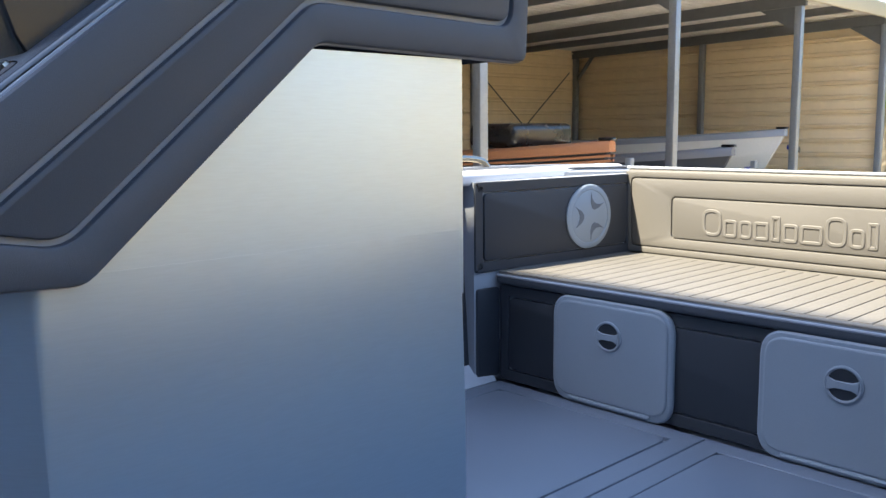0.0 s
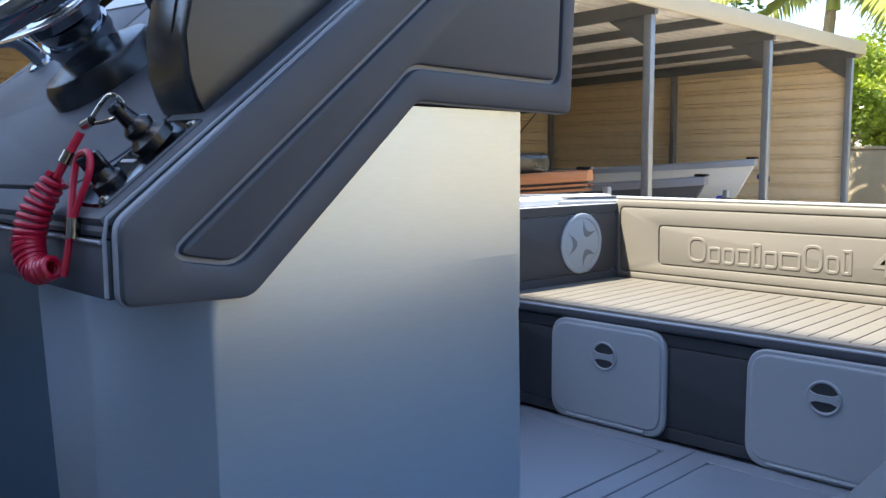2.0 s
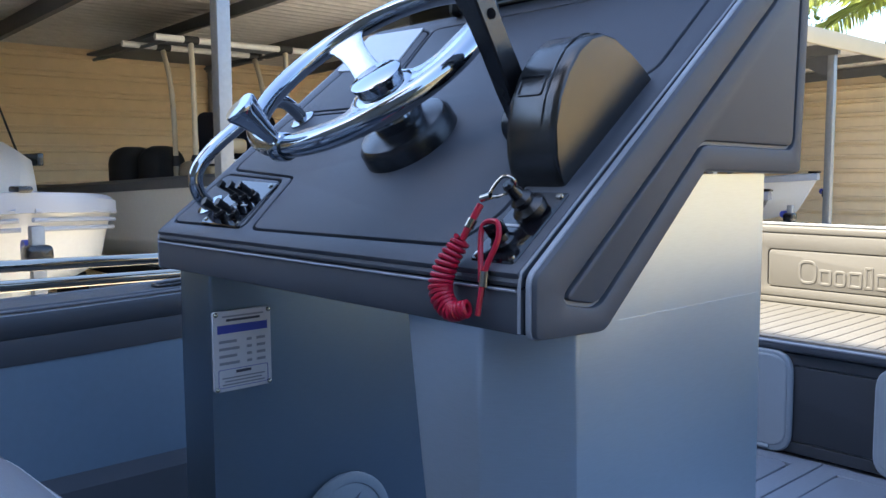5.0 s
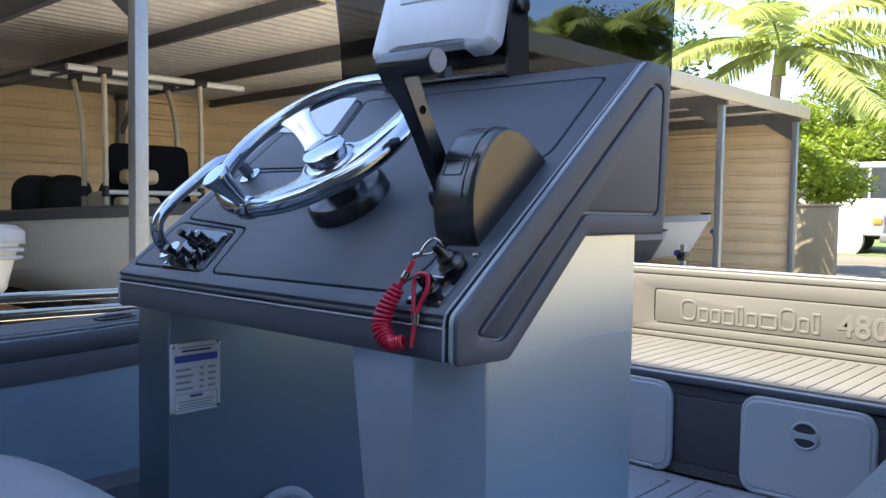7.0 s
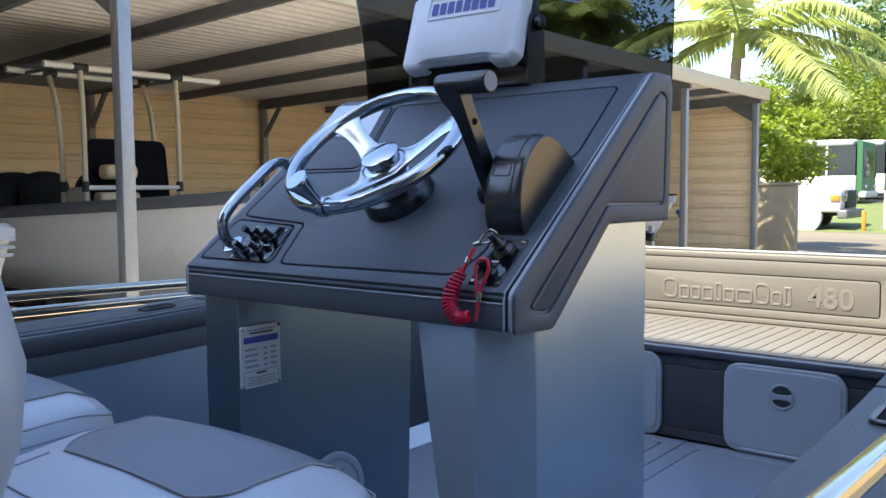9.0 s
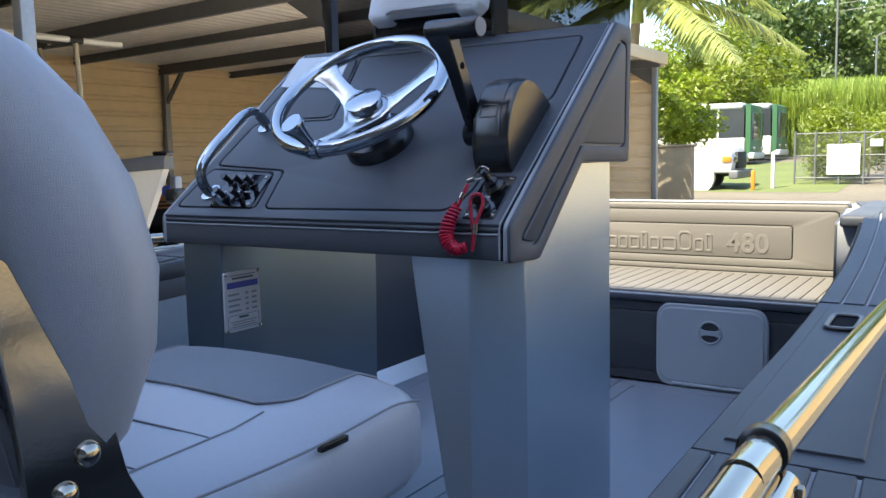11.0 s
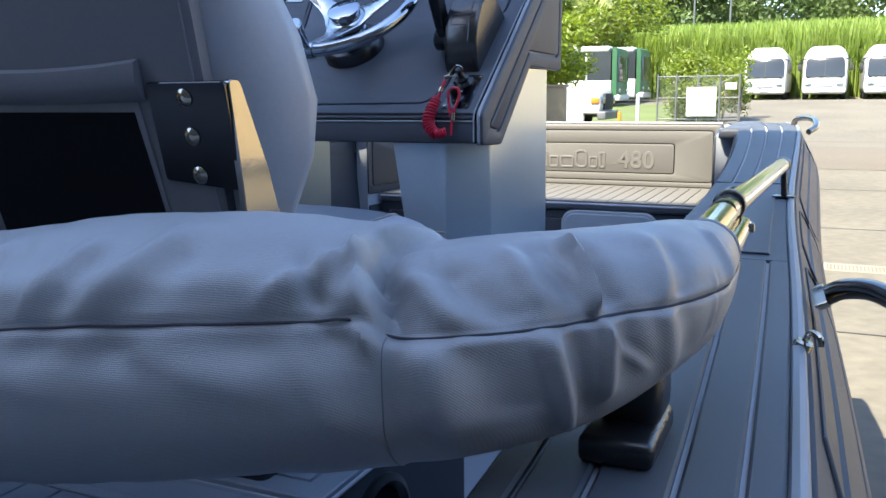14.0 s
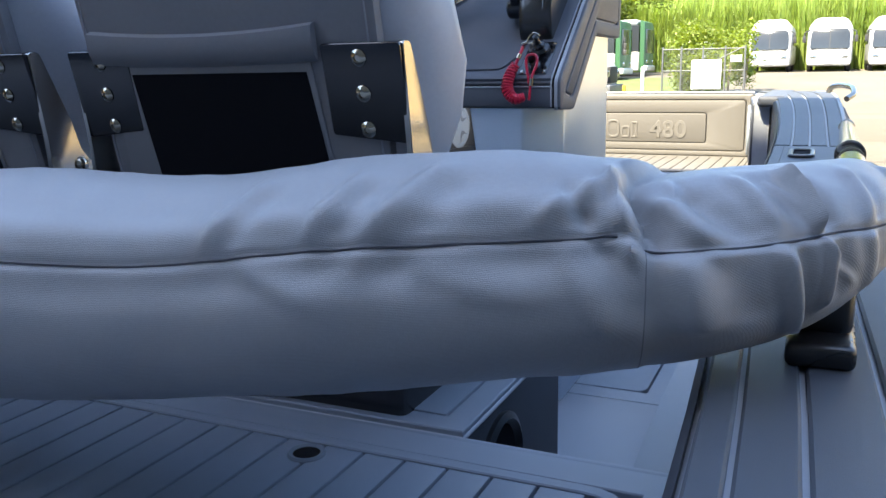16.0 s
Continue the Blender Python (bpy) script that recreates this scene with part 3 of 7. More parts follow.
# the bench's two side walls with a round port each
for right in (True, False):
    def X(x):
        return x if right else 2 * XC - x
    a, b = Vector((X(-0.300), 1.66, 0)), Vector((X(-0.358), BYB + 0.02, 0))
    u = (b - a).normalized() if not right else (a - b).normalized()
    wl = (b - a).length
    o = a if not right else b
    pl = Plane((o.x, o.y, 0), u, (0, 0, 1))
    # thin wall behind the pads
    bm = slab(B(), pl, rect(0, DECK, wl, 1.150), [(0, -0.05), (0, -0.001)])
    part("side_wall", bm, FOAM_BASE, bench)
    # left wall's shade is put into darker foam than the right wall's
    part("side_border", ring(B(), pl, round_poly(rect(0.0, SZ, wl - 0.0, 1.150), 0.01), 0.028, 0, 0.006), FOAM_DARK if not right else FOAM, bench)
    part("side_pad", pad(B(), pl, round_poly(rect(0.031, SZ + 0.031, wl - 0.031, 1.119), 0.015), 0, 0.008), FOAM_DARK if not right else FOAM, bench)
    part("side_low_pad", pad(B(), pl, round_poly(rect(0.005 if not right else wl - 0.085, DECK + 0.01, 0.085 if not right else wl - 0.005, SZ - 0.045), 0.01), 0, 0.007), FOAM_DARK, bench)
    # white on the left top stands for foam in full sun
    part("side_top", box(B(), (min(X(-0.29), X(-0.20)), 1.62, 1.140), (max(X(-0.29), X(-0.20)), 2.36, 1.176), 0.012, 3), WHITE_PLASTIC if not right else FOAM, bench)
    port = thing("deck_port", "round light grey screw-in deck inspection port with finger recesses", "deck port", pl.at((0.44 if not right else wl - 0.44, 1.03), 0), group="deck ports")
    c = pl.at((0.44 if not right else wl - 0.44, 1.03), 0.006)
    part("port_disc", lathe(B(), [(0.096, 0.0), (0.096, 0.006), (0.092, 0.009), (0.080, 0.009), (0.078, 0.007), (0.074, 0.009), (0.0, 0.010)], c, pl.n, 40), HATCH, port)
    for k in range(3):
        ang = radians(60 + 120 * k)
        e1 = pl.u * math.cos(ang) + pl.v * math.sin(ang)
        e2 = pl.n.cross(e1)
        q = [(0.064 - 0.040 * (1 - j * j), 0.033 * j) for j in (1, 0.6, 0.2, -0.2, -0.6, -1)] + [(0.064 - 0.019 * (1 - j * j), 0.033 * j) for j in (-0.6, -0.2, 0.2, 0.6)]
        # flat crescent, not carved: the recess's shade is its darker grey
        part("finger_recess", slab(B(), Plane(c + pl.n * 0.0095, e1, e2), q, [(0, 0), (0.001, 0.001)], False), GREY_RECESS, port)

# access hatches in the bench front


def hatch(x, z):
    h = thing("access_hatch", "light grey plastic access hatch with a round turn latch, closed", "hatch", (x, BY, z - 0.14), group="bench hatches")
    pl = Plane((x, BY - 0.001, z), (1, 0, 0), (0, 0, 1))
    w, hh = 0.176, 0.1375
    part("frame", slab(B(), pl, round_poly(rect(-w, -hh, w, hh), 0.058, 8), [(0, 0), (0, 0.008), (0.004, 0.012), (0.010, 0.0125)], False), HATCH, h)
    door = part("door", slab(B(), pl, round_poly(rect(-w + 0.012, -hh + 0.018, w - 0.012, hh - 0.012), 0.046, 8), [(0, 0.012), (0, 0.0145), (0.003, 0.0165), (0.006, 0.0165)], False), HATCH, h)
    part("hinge", tube(B(), [pl.at((-0.12, -hh + 0.012), 0.013), pl.at((0.12, -hh + 0.012), 0.013)], 0.006, 8, 2), HATCH, h)
    c = pl.at((0.0, 0.052), 0.0165)
    latch = part("latch", lathe(B(), [(0.038, 0), (0.038, 0.003), (0.035, 0.0045), (0.032, 0.003), (0.032, 0.0005), (0, 0.0005)], c, pl.n, 32), HATCH, door, "round turn latch, recess shade as a flat dark disc")
    q = [(-0.0300, -0.015), (-0.016, -0.009), (0.016, -0.009), (0.0300, -0.015), (0.0310, 0.012), (0.016, 0.006), (-0.016, 0.006), (-0.0310, 0.012)]
    # flat disc whose dark colour gives the finger recesses their shade
    part("recess", lathe(B(), [(0.0, 0.0008), (0.0315, 0.0008), (0.0315, 0.0002)], c, pl.n, 28), LATCH_SHADE, latch)
    part("thumb_turn", slab(B(), Plane(c, pl.u, pl.v), q, [(0, 0), (0, 0.004), (0.001, 0.005)], False), HATCH, latch)


hatch(-1.226, 0.735)
hatch(-0.668, 0.735)

# ---- steering console ----
DY0, DZ0, DY1, DZ1 = 0.136, 1.257, 0.566, 1.597
dash_v = Vector((0, DY1 - DY0, DZ1 - DZ0)).normalized()
DASH = Plane((-0.911, DY0, DZ0), (1, 0, 0), dash_v)  # u across, v up the slope
DL = (Vector((0, DY1, DZ1)) - Vector((0, DY0, DZ0))).length
HALF = 0.383
console = thing("steering_console", "aluminium steering console with a sloping dash padded in grey foam", "console", (-0.911, 0.4, DECK))


def prism_x(bm, prof, x0, x1, bevel=0.0):
    """A y, z profile drawn out along x."""
    a = [bm.verts.new((x0, y, z)) for y, z in prof]
    b = [bm.verts.new((x1, y, z)) for y, z in prof]
    n = len(prof)
    for i in range(n):
        j = (i + 1) % n
        bm.faces.new((a[j], a[i], b[i], b[j]))
    bm.faces.new(a)
    bm.faces.new(list(reversed(b)))
    bmesh.ops.recalc_face_normals(bm, faces=bm.faces)
    if bevel:
        bmesh.ops.bevel(bm, geom=list(bm.edges), offset=bevel, segments=2, affect="EDGES", profile=0.5)
    return bm


core = [(DY0 + 0.010, 1.206), (0.236, 1.203), (0.405, 1.352), (0.612, 1.347), (0.625, DZ1 - 0.008), (DY1, DZ1 - 0.008), (DY0 + 0.010, DZ0 - 0.004)]
# core coloured black so the gaps between the foam pads look shaded
part("dash_core", prism_x(B(), core, -0.911 - HALF + 0.008, -0.911 + HALF - 0.008), MESH_BLACK, console)
for sx in (-1, 1):
    ex = -0.911 + sx * (HALF - 0.015)
    part("edge_piping", tube(B(), [(ex, DY0 - 0.001, 1.209), (ex, DY0 - 0.001, DZ0 - 0.008), DASH.at((ex + 0.911, 0.004), 0.003), DASH.at((ex + 0.911, DL - 0.004), 0.003)], 0.0016, 6, 1, False), FOAM_BASE, console, "pale foam edge line")
part("edge_piping", tube(B(), [(-0.911 - HALF + 0.016, DY0 - 0.003, DZ0 - 0.011), (-0.911 + HALF - 0.017, DY0 - 0.003, DZ0 - 0.011)], 0.0014, 6, 2), FOAM_BASE, console, "pale foam edge line")
# sloping face: border frame, then grooved pads
lower = round_poly([(-0.120, 0.026), (0.262, 0.030), (0.288, 0.075), (0.292, 0.270), (0.336, 0.315), (0.328, 0.510), (-0.186, 0.510), (-0.124, 0.284), (-0.335, 0.282), (-0.340, 0.150), (-0.145, 0.132)], 0.014)
upper = round_poly([(-0.338, 0.297), (-0.138, 0.297), (-0.199, 0.510), (-0.335, 0.510)], 0.02)
corner = round_poly([(-0.352, 0.026), (-0.146, 0.026), (-0.170, 0.122), (-0.345, 0.135)], 0.012)
part("dash_face", holed(B(), DASH, rect(-HALF + 0.014, 0.0, HALF - 0.015, DL), [offset_poly(q, -0.0032) for q in (lower, upper, corner)], -0.004, 0.006, 0.0035), FOAM, console)
for q in (lower, upper, corner):
    part("dash_pad", pad(B(), DASH, q, -0.004, 0.006, 0.0022), FOAM, console)
part("dash_edge", box(B(), (-0.911 - HALF + 0.013, DY0 - 0.002, 1.207), (-0.911 + HALF - 0.014, DY0 + 0.012, DZ0 - 0.009), 0.004), FOAM, console, "front edge strip of grey foam")
part("dash_lip", tube(B(), [(-0.911 - HALF + 0.014, DY0 + 0.003, DZ0 - 0.004), (-0.911 + HALF - 0.015, DY0 + 0.003, DZ0 - 0.004)], 0.0045, 8, 2), FOAM, console)
part("top_shelf", box(B(), (-0.911 - HALF, DY1 - 0.004, DZ1 - 0.010), (-0.911 + HALF, 0.632, DZ1 + 0.004), 0.004), FOAM, console)
# side panels with a groove loop
prof = [(DY0 + 0.003, 1.204), (0.236, 1.200), (0.405, 1.349), (0.620, 1.345), (0.632, 1.585), (0.618, 1.597), (DY1 - 0.004, DZ1 + 0.002), (DY0 + 0.003, DZ0 + 0.002)]
for right in (True, False):
    if right:
        pl = Plane((-0.911 + HALF - 0.008, 0, 0), (0, 1, 0), (0, 0, 1))
        q = [Vector(p) for p in prof]
    else:
        pl = Plane((-0.911 - HALF + 0.008, 0, 0), (0, -1, 0), (0, 0, 1))
        q = [Vector((-p[0], p[1])) for p in reversed(prof)]
    lp0 = [(0.176, 1.236), (0.224, 1.227), (0.399, 1.380), (0.598, 1.377), (0.606, 1.562), (0.580, 1.566)]
    loop = round_poly([Vector(p) for p in lp0] if right else [Vector((-p[0], p[1])) for p in reversed(lp0)], 0.012, 4)
    part("side_panel", holed(B(), pl, round_poly(q, 0.008, 3), [offset_poly(loop, -0.004)], 0.0, 0.010, 0.003), FOAM, console)
    part("panel_field", pad(B(), pl, loop, 0.0, 0.010, 0.003), FOAM, console)
    bb = slab(B(), pl, round_poly(q, 0.008, 3), [(-0.0012, -0.002), (-0.0012, 0.0035), (0, 0.004)], False)
    part("panel_back", bb, FOAM_BASE, console)


def leg(top, bottom, z0, z1):
    """An upright folded sheet-metal leg between two x, y outlines."""
    bm = B()
    rings = []
    for k in range(5):
        t = k / 4
        rings.append([Vector((b0 + (a0 - b0) * t, b1 + (a1 - b1) * t, z0 + (z1 - z0) * t)) for (a0, a1), (b0, b1) in zip(top, bottom)])
    loft(bm, rings)
    bmesh.ops.bevel(bm, geom=[e for e in bm.edges if abs((e.verts[0].co - e.verts[1].co).z) > 0.05], offset=0.006, segments=3, affect="EDGES", profile=0.5)
    return bm


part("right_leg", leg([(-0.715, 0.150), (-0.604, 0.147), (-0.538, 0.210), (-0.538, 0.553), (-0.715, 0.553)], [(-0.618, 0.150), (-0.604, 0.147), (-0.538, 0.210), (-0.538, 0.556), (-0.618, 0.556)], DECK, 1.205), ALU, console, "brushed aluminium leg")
# left leg is the same metal; its shade is in the darker colour
part("left_leg", leg([(-1.262, 0.158), (-1.150, 0.150), (-1.150, 0.632), (-1.275, 0.632)], [(-1.255, 0.158), (-1.150, 0.150), (-1.150, 0.612), (-1.275, 0.612)], DECK, 1.205), ALU_SHADED, console, "brushed aluminium leg")
part("right_side_sheet", prism_x(B(), [(0.24, 1.20), (0.404, 1.345), (0.553, 1.345), (0.553, 1.15), (0.24, 1.15)], -0.560, -0.5384), ALU, console)
# rating plate with unreadable small print as bars
plate = thing("rating_plate", "white rating plate with blue and black print, held by four rivets", "sign plate", (-1.149, 0.196, 1.035))
ppl = Plane((-1.1435, 0.196, 1.094), (0, 1, 0), (0, 0, 1))
part("plate", slab(B(), ppl, round_poly(rect(-0.046, -0.058, 0.046, 0.058), 0.005), [(0, -0.004), (0, 0.0008), (0.0005, 0.0012)], False), SIGN_WHITE, plate)
bars = [(-0.040, 0.026, 0.040, 0.038, BLUE_INK), (-0.032, 0.049, 0.034, 0.0515, GREY_INK), (-0.026, 0.043, 0.028, 0.0465, INK)]
for k in range(4):
    z = 0.016 - k * 0.0105
    bars += [(-0.038, z - 0.004, -0.010 + 0.004 * (k % 2), z, GREY_INK), (0.006, z - 0.004, 0.014, z, GREY_INK), (0.022, z - 0.004, 0.036, z, GREY_INK)]
bars += [(-0.012, -0.033, 0.012, -0.029, INK)] + [(-0.034 + 0.004 * (k % 2), -0.040 - k * 0.0048, 0.034 - 0.005 * (k % 2), -0.038 - k * 0.0048, GREY_INK) for k in range(3)]
for x0, y0, x1, y1, mt in bars:
    part("print_bar", slab(B(), ppl, rect(x0, y0, x1, y1), [(0, 0.0010), (0, 0.0017)], False), mt, plate)
part("print_frame", ring(B(), ppl, round_poly(rect(-0.040, -0.053, 0.040, -0.026), 0.003), 0.0008, 0.001, 0.0017, 0.0002), BLUE_INK, plate)
for x in (-0.042, 0.042):
    for z in (-0.054, 0.054):
        part("rivet", lathe(B(), [(0.0035, 0), (0.0035, 0.0015), (0.002, 0.003), (0, 0.0033)], ppl.at((x, z), 0.001), ppl.n, 10), STEEL, plate)
kport = thing("deck_port", "round light grey screw-in deck inspection port with finger recesses", "deck port", (-1.149, 0.375, 0.70), group="deck ports")
c = Vector((-1.148, 0.375, 0.775))
part("port_disc", lathe(B(), [(0.088, 0.0), (0.088, 0.006), (0.084, 0.009), (0.072, 0.009), (0.070, 0.007), (0.066, 0.009), (0.0, 0.010)], c, (1, 0, 0), 40), HATCH, kport)
for k in range(3):
    a = radians(90 + 120 * k)
    e1 = Vector((0, math.cos(a), math.sin(a)))
    q = [(0.052 - 0.028 * (1 - j * j), 0.025 * j) for j in (1, 0.6, 0.2, -0.2, -0.6, -1)] + [(0.052 - 0.010 * (1 - j * j), 0.025 * j) for j in (-0.6, -0.2, 0.2, 0.6)]
    # uncarved crescent with the recess shade put into its colour
    part("finger_recess", slab(B(), Plane(c + Vector((0.0095, 0, 0)), e1, Vector((1, 0, 0)).cross(e1)), q, [(0, 0), (0.001, 0.001)], False), GREY_RECESS, kport)

# steering wheel
RIM = Vector((-0.855, 0.213, 1.4735))
wn = Vector((0.035, -0.628, 0.777)).normalized()
wu = (Vector((1, 0, 0)) - wn * wn.x).normalized()
wheel_pl = Plane(RIM, wu, wn.cross(wu))
WR = 0.1535
bm = B()
rings = []
for i in range(96):
    a = 2 * math.pi * i / 96
    e = wheel_pl.u * math.cos(a) + wheel_pl.v * math.sin(a)
    rings.append([RIM + e * (WR + 0.0125 * math.cos(b)) + wheel_pl.n * 0.0125 * math.sin(b) for b in [2 * math.pi * j / 16 for j in range(16)]])
loft(bm, rings + [rings[0]], True, False)
bmesh.ops.remove_doubles(bm, verts=bm.verts, dist=1e-5)
wheel = part("steering_wheel", bm, CHROME, console, "polished chrome three-spoke steering wheel with a spinner knob")
for ang in (30, 150, 270):
    a = radians(ang)
    e = wheel_pl.u * math.cos(a) + wheel_pl.v * math.sin(a)
    f = wheel_pl.n.cross(e)
    bm = B()
    rings = []
    for r, w, h in ((0.004, 0.046, -0.036), (0.022, 0.040, -0.036), (0.036, 0.030, -0.035), (0.052, 0.0225, -0.032), (0.072, 0.0175, -0.026), (0.092, 0.0165, -0.018), (0.112, 0.018, -0.010), (0.128, 0.022, -0.004), (WR - 0.012, 0.029, -0.001), (WR - 0.002, 0.040, 0.0)):
        c = RIM + e * r + wheel_pl.n * h
        rings.append([c + f * w * p + wheel_pl.n * q for p, q in ((-1, -0.0025), (1, -0.0025), (1, 0.000), (0.86, 0.002), (-0.86, 0.002), (-1, 0.000))])
    loft(bm, rings)
    part("spoke", bm, SATIN, wheel)
hb = RIM - wheel_pl.n * 0.036
part("hub_cap", lathe(B(), [(0.038, -0.012), (0.040, 0.003), (0.036, 0.006), (0.0305, 0.007), (0.0305, 0.016), (0.0335, 0.018), (0.0335, 0.0215), (0.030, 0.0235), (0, 0.0245)], hb, wheel_pl.n, 40), CHROME, wheel)
foot = Vector((-0.872, 0.272, 1.4115))
sl = (hb - foot)
part("hub_sleeve", lathe(B(), [(0.033, -0.01), (0.033, sl.length * 0.30), (0.036, sl.length * 0.34), (0.036, sl.length * 0.55), (0.032, sl.length * 0.58), (0.037, sl.length - 0.004)], foot, sl, 32), CHROME, wheel)
part("bezel", lathe(B(), [(0.066, -0.050), (0.064, -0.014), (0.058, -0.006), (0.034, 0.0), (0.0, 0.0)], foot, DASH.n, 36), BLACK, wheel, "black helm bezel")
ka = radians(-90)
kd = wheel_pl.u * math.cos(ka) + wheel_pl.v * math.sin(ka)
sp = RIM + kd * WR
part("spinner_knob", lathe(B(), [(0.007, 0.006), (0.0085, 0.016), (0.011, 0.032), (0.0165, 0.052), (0.0195, 0.060), (0.0195, 0.063), (0.0180, 0.065), (0.0, 0.0655)], sp, wheel_pl.n + kd * 0.18 - wheel_pl.u * 0.12, 28), CHROME, wheel)
kt = wheel_pl.n.cross(kd)
part("clamp", lathe(B(), [(0.0145, -0.011), (0.0160, -0.008), (0.0160, 0.008), (0.0145, 0.011)], sp, kt, 18), CHROME, wheel)

# engine control box with lever
ctl = thing("engine_control", "black engine throttle control box with an angled lever", "throttle", DASH.at((0.295, 0.2), 0))
bm = B()
side_prof = [(0.116, 0.0), (0.119, 0.018), (0.126, 0.036), (0.142, 0.060), (0.164, 0.078), (0.188, 0.090), (0.214, 0.097), (0.238, 0.096), (0.254, 0.089), (0.268, 0.075), (0.282, 0.048), (0.292, 0.022), (0.298, 0.0)]
rings = []
for u, s in ((0.276, 0.90), (0.2775, 0.945), (0.281, 0.98), (0.287, 1.0), (0.335, 1.0), (0.339, 0.992), (0.342, 0.975), (0.3432, 0.955)):
    rings.append([DASH.at((u, 0.207 + (a - 0.207) * (0.5 + 0.5 * s)), h * s) for a, h in side_prof])
loft(bm, rings)
bmesh.ops.recalc_face_normals(bm, faces=bm.faces)
part("housing", bm, HOUSING, ctl, angle=24)
bpl = Plane(DASH.at((0.304, 0.176), 0.0845), (1, 0, 0), dash_v * 0.024 + DASH.n * 0.012)
part("button", ring(B(), bpl, round_poly(rect(-0.016, -0.012, 0.016, 0.010), 0.004), 0.0016, -0.002, 0.0012, 0.0005), BLACK_GLOSS, ctl)
part("parting_line", tube(B(), [DASH.at((0.326, a), h + 0.0002) for a, h in side_prof[3:10]], 0.0009, 6, 4), BLACK_GLOSS, ctl)
bm = B()
rings = []
for y, z, x0, x1, d in ((0.258, 1.405, -0.662, -0.644, 0.015), (0.240, 1.434, -0.663, -0.641, 0.0150), (0.215, 1.474, -0.664, -0.640, 0.0130), (0.196, 1.506, -0.666, -0.640, 0.0130), (0.186, 1.525, -0.671, -0.640, 0.0140), (0.178, 1.540, -0.680, -0.640, 0.0150), (0.172, 1.553, -0.683, -0.641, 0.0145)):
    c = Vector((0, y, z))
    fw = Vector((0, 0.85, 0.53))
    rings.append([Vector((x, 0, 0)) + c + fw * q * d for x, q in ((x0, -0.7), (x0 + 0.004, -1), (x1 - 0.002, -1), (x1, -0.85), (x1, 0.85), (x1 - 0.002, 1), (x0 + 0.004, 1), (x0, 0.7))])
loft(bm, rings)
bmesh.ops.recalc_face_normals(bm, faces=bm.faces)
lever = part("lever", bm, BLACK, ctl)
# small black disc painted for the shade in the lever's hole
part("lever_slot", lathe(B(), [(0.0, 0.0), (0.0055, 0.0), (0.0055, 0.0012), (0, 0.0012)], (-0.6402, 0.199, 1.502), (1, 0, 0), 14), MESH_BLACK, lever)
part("pivot", lathe(B(), [(0.020, -0.014), (0.020, 0.020), (0.017, 0.023), (0, 0.023)], (-0.648, 0.262, 1.398), (-1, 0, 0), 24), BLACK, ctl)
ga = Vector((1, -0.08, -0.03)).normalized()
grip = part("grip", lathe(B(), [(0.0, -0.050), (0.013, -0.050), (0.0155, -0.047), (0.0162, -0.02), (0.0162, 0.045), (0.0150, 0.0485), (0.0, 0.049)], (-0.637, 0.172, 1.555), ga, 26), BLACK, ctl)
part("grip_cap", lathe(B(), [(0.0, 0.0), (0.0138, 0.0), (0.0138, 0.0012), (0.0, 0.0014)], Vector((-0.637, 0.172, 1.555)) + ga * 0.0487, ga, 24), GREY_INK, grip, "grey trim disc")

# switch panels


def toggle(parent, u, v, tilt=0.35, r=0.0066):
    c = DASH.at((u, v), 0.008)
    t = part("switch", lathe(B(), [(r * 1.25, 0), (r * 1.25, 0.004), (r, 0.005), (r * 0.9, 0.010), (0, 0.011)], c, DASH.n, 14), BLACK, parent)
    d = (DASH.n - DASH.v * tilt).normalized()
    part("toggle", tube(B(), [c + DASH.n * 0.006, c + DASH.n * 0.006 + d * 0.012, c + DASH.n * 0.006 + d * 0.024], lambda s: 0.0045 + 0.002 * s, 10, 3), BLACK, t)


swp = thing("switch_panel", "glossy black switch panel with five rubber-booted toggle switches", "switch panel", DASH.at((-0.26, 0.10), 0.004))
part("panel", slab(B(), DASH, round_poly([(-0.264, 0.025), (-0.154, 0.023), (-0.166, 0.115), (-0.274, 0.120)], 0.005), [(0, 0.0), (0, 0.0065), (0.0015, 0.008)], False), BLACK_GLOSS, swp)
for u, v in ((-0.247, 0.086), (-0.219, 0.085), (-0.191, 0.084), (-0.236, 0.047), (-0.197, 0.047)):
    toggle(swp, u, v)
for u, v in ((-0.256, 0.033), (-0.164, 0.031), (-0.264, 0.111), (-0.175, 0.107)):
    part("screw", lathe(B(), [(0.004, 0), (0.0035, 0.0018), (0, 0.002)], DASH.at((u, v), 0.008), DASH.n, 10), STEEL, swp)
for u in (-0.247, -0.219, -0.191):
    part("label_bar", slab(B(), DASH, rect(u - 0.009, 0.064, u + 0.007, 0.067), [(0, 0.0078), (0, 0.0086)], False), SIGN_WHITE, swp)
ign = thing("ignition_panel", "glossy black ignition panel with key switch and stop switch", "switch panel", DASH.at((0.305, 0.07), 0.004))
part("panel", slab(B(), DASH, round_poly(rect(0.301, 0.010, 0.357, 0.108), 0.005), [(0, 0.0), (0, 0.0065), (0.0015, 0.008)], False), BLACK_GLOSS, ign)
stop = part("stop_switch", lathe(B(), [(0.017, 0), (0.017, 0.008), (0.014, 0.010), (0.0105, 0.013), (0.0115, 0.015), (0.0115, 0.019), (0.007, 0.023), (0.0055, 0.034), (0.0065, 0.037), (0.005, 0.040), (0, 0.040)], DASH.at((0.332, 0.078), 0.008), (DASH.n - DASH.v * 0.15 - DASH.u * 0.15), 20), BLACK, ign)
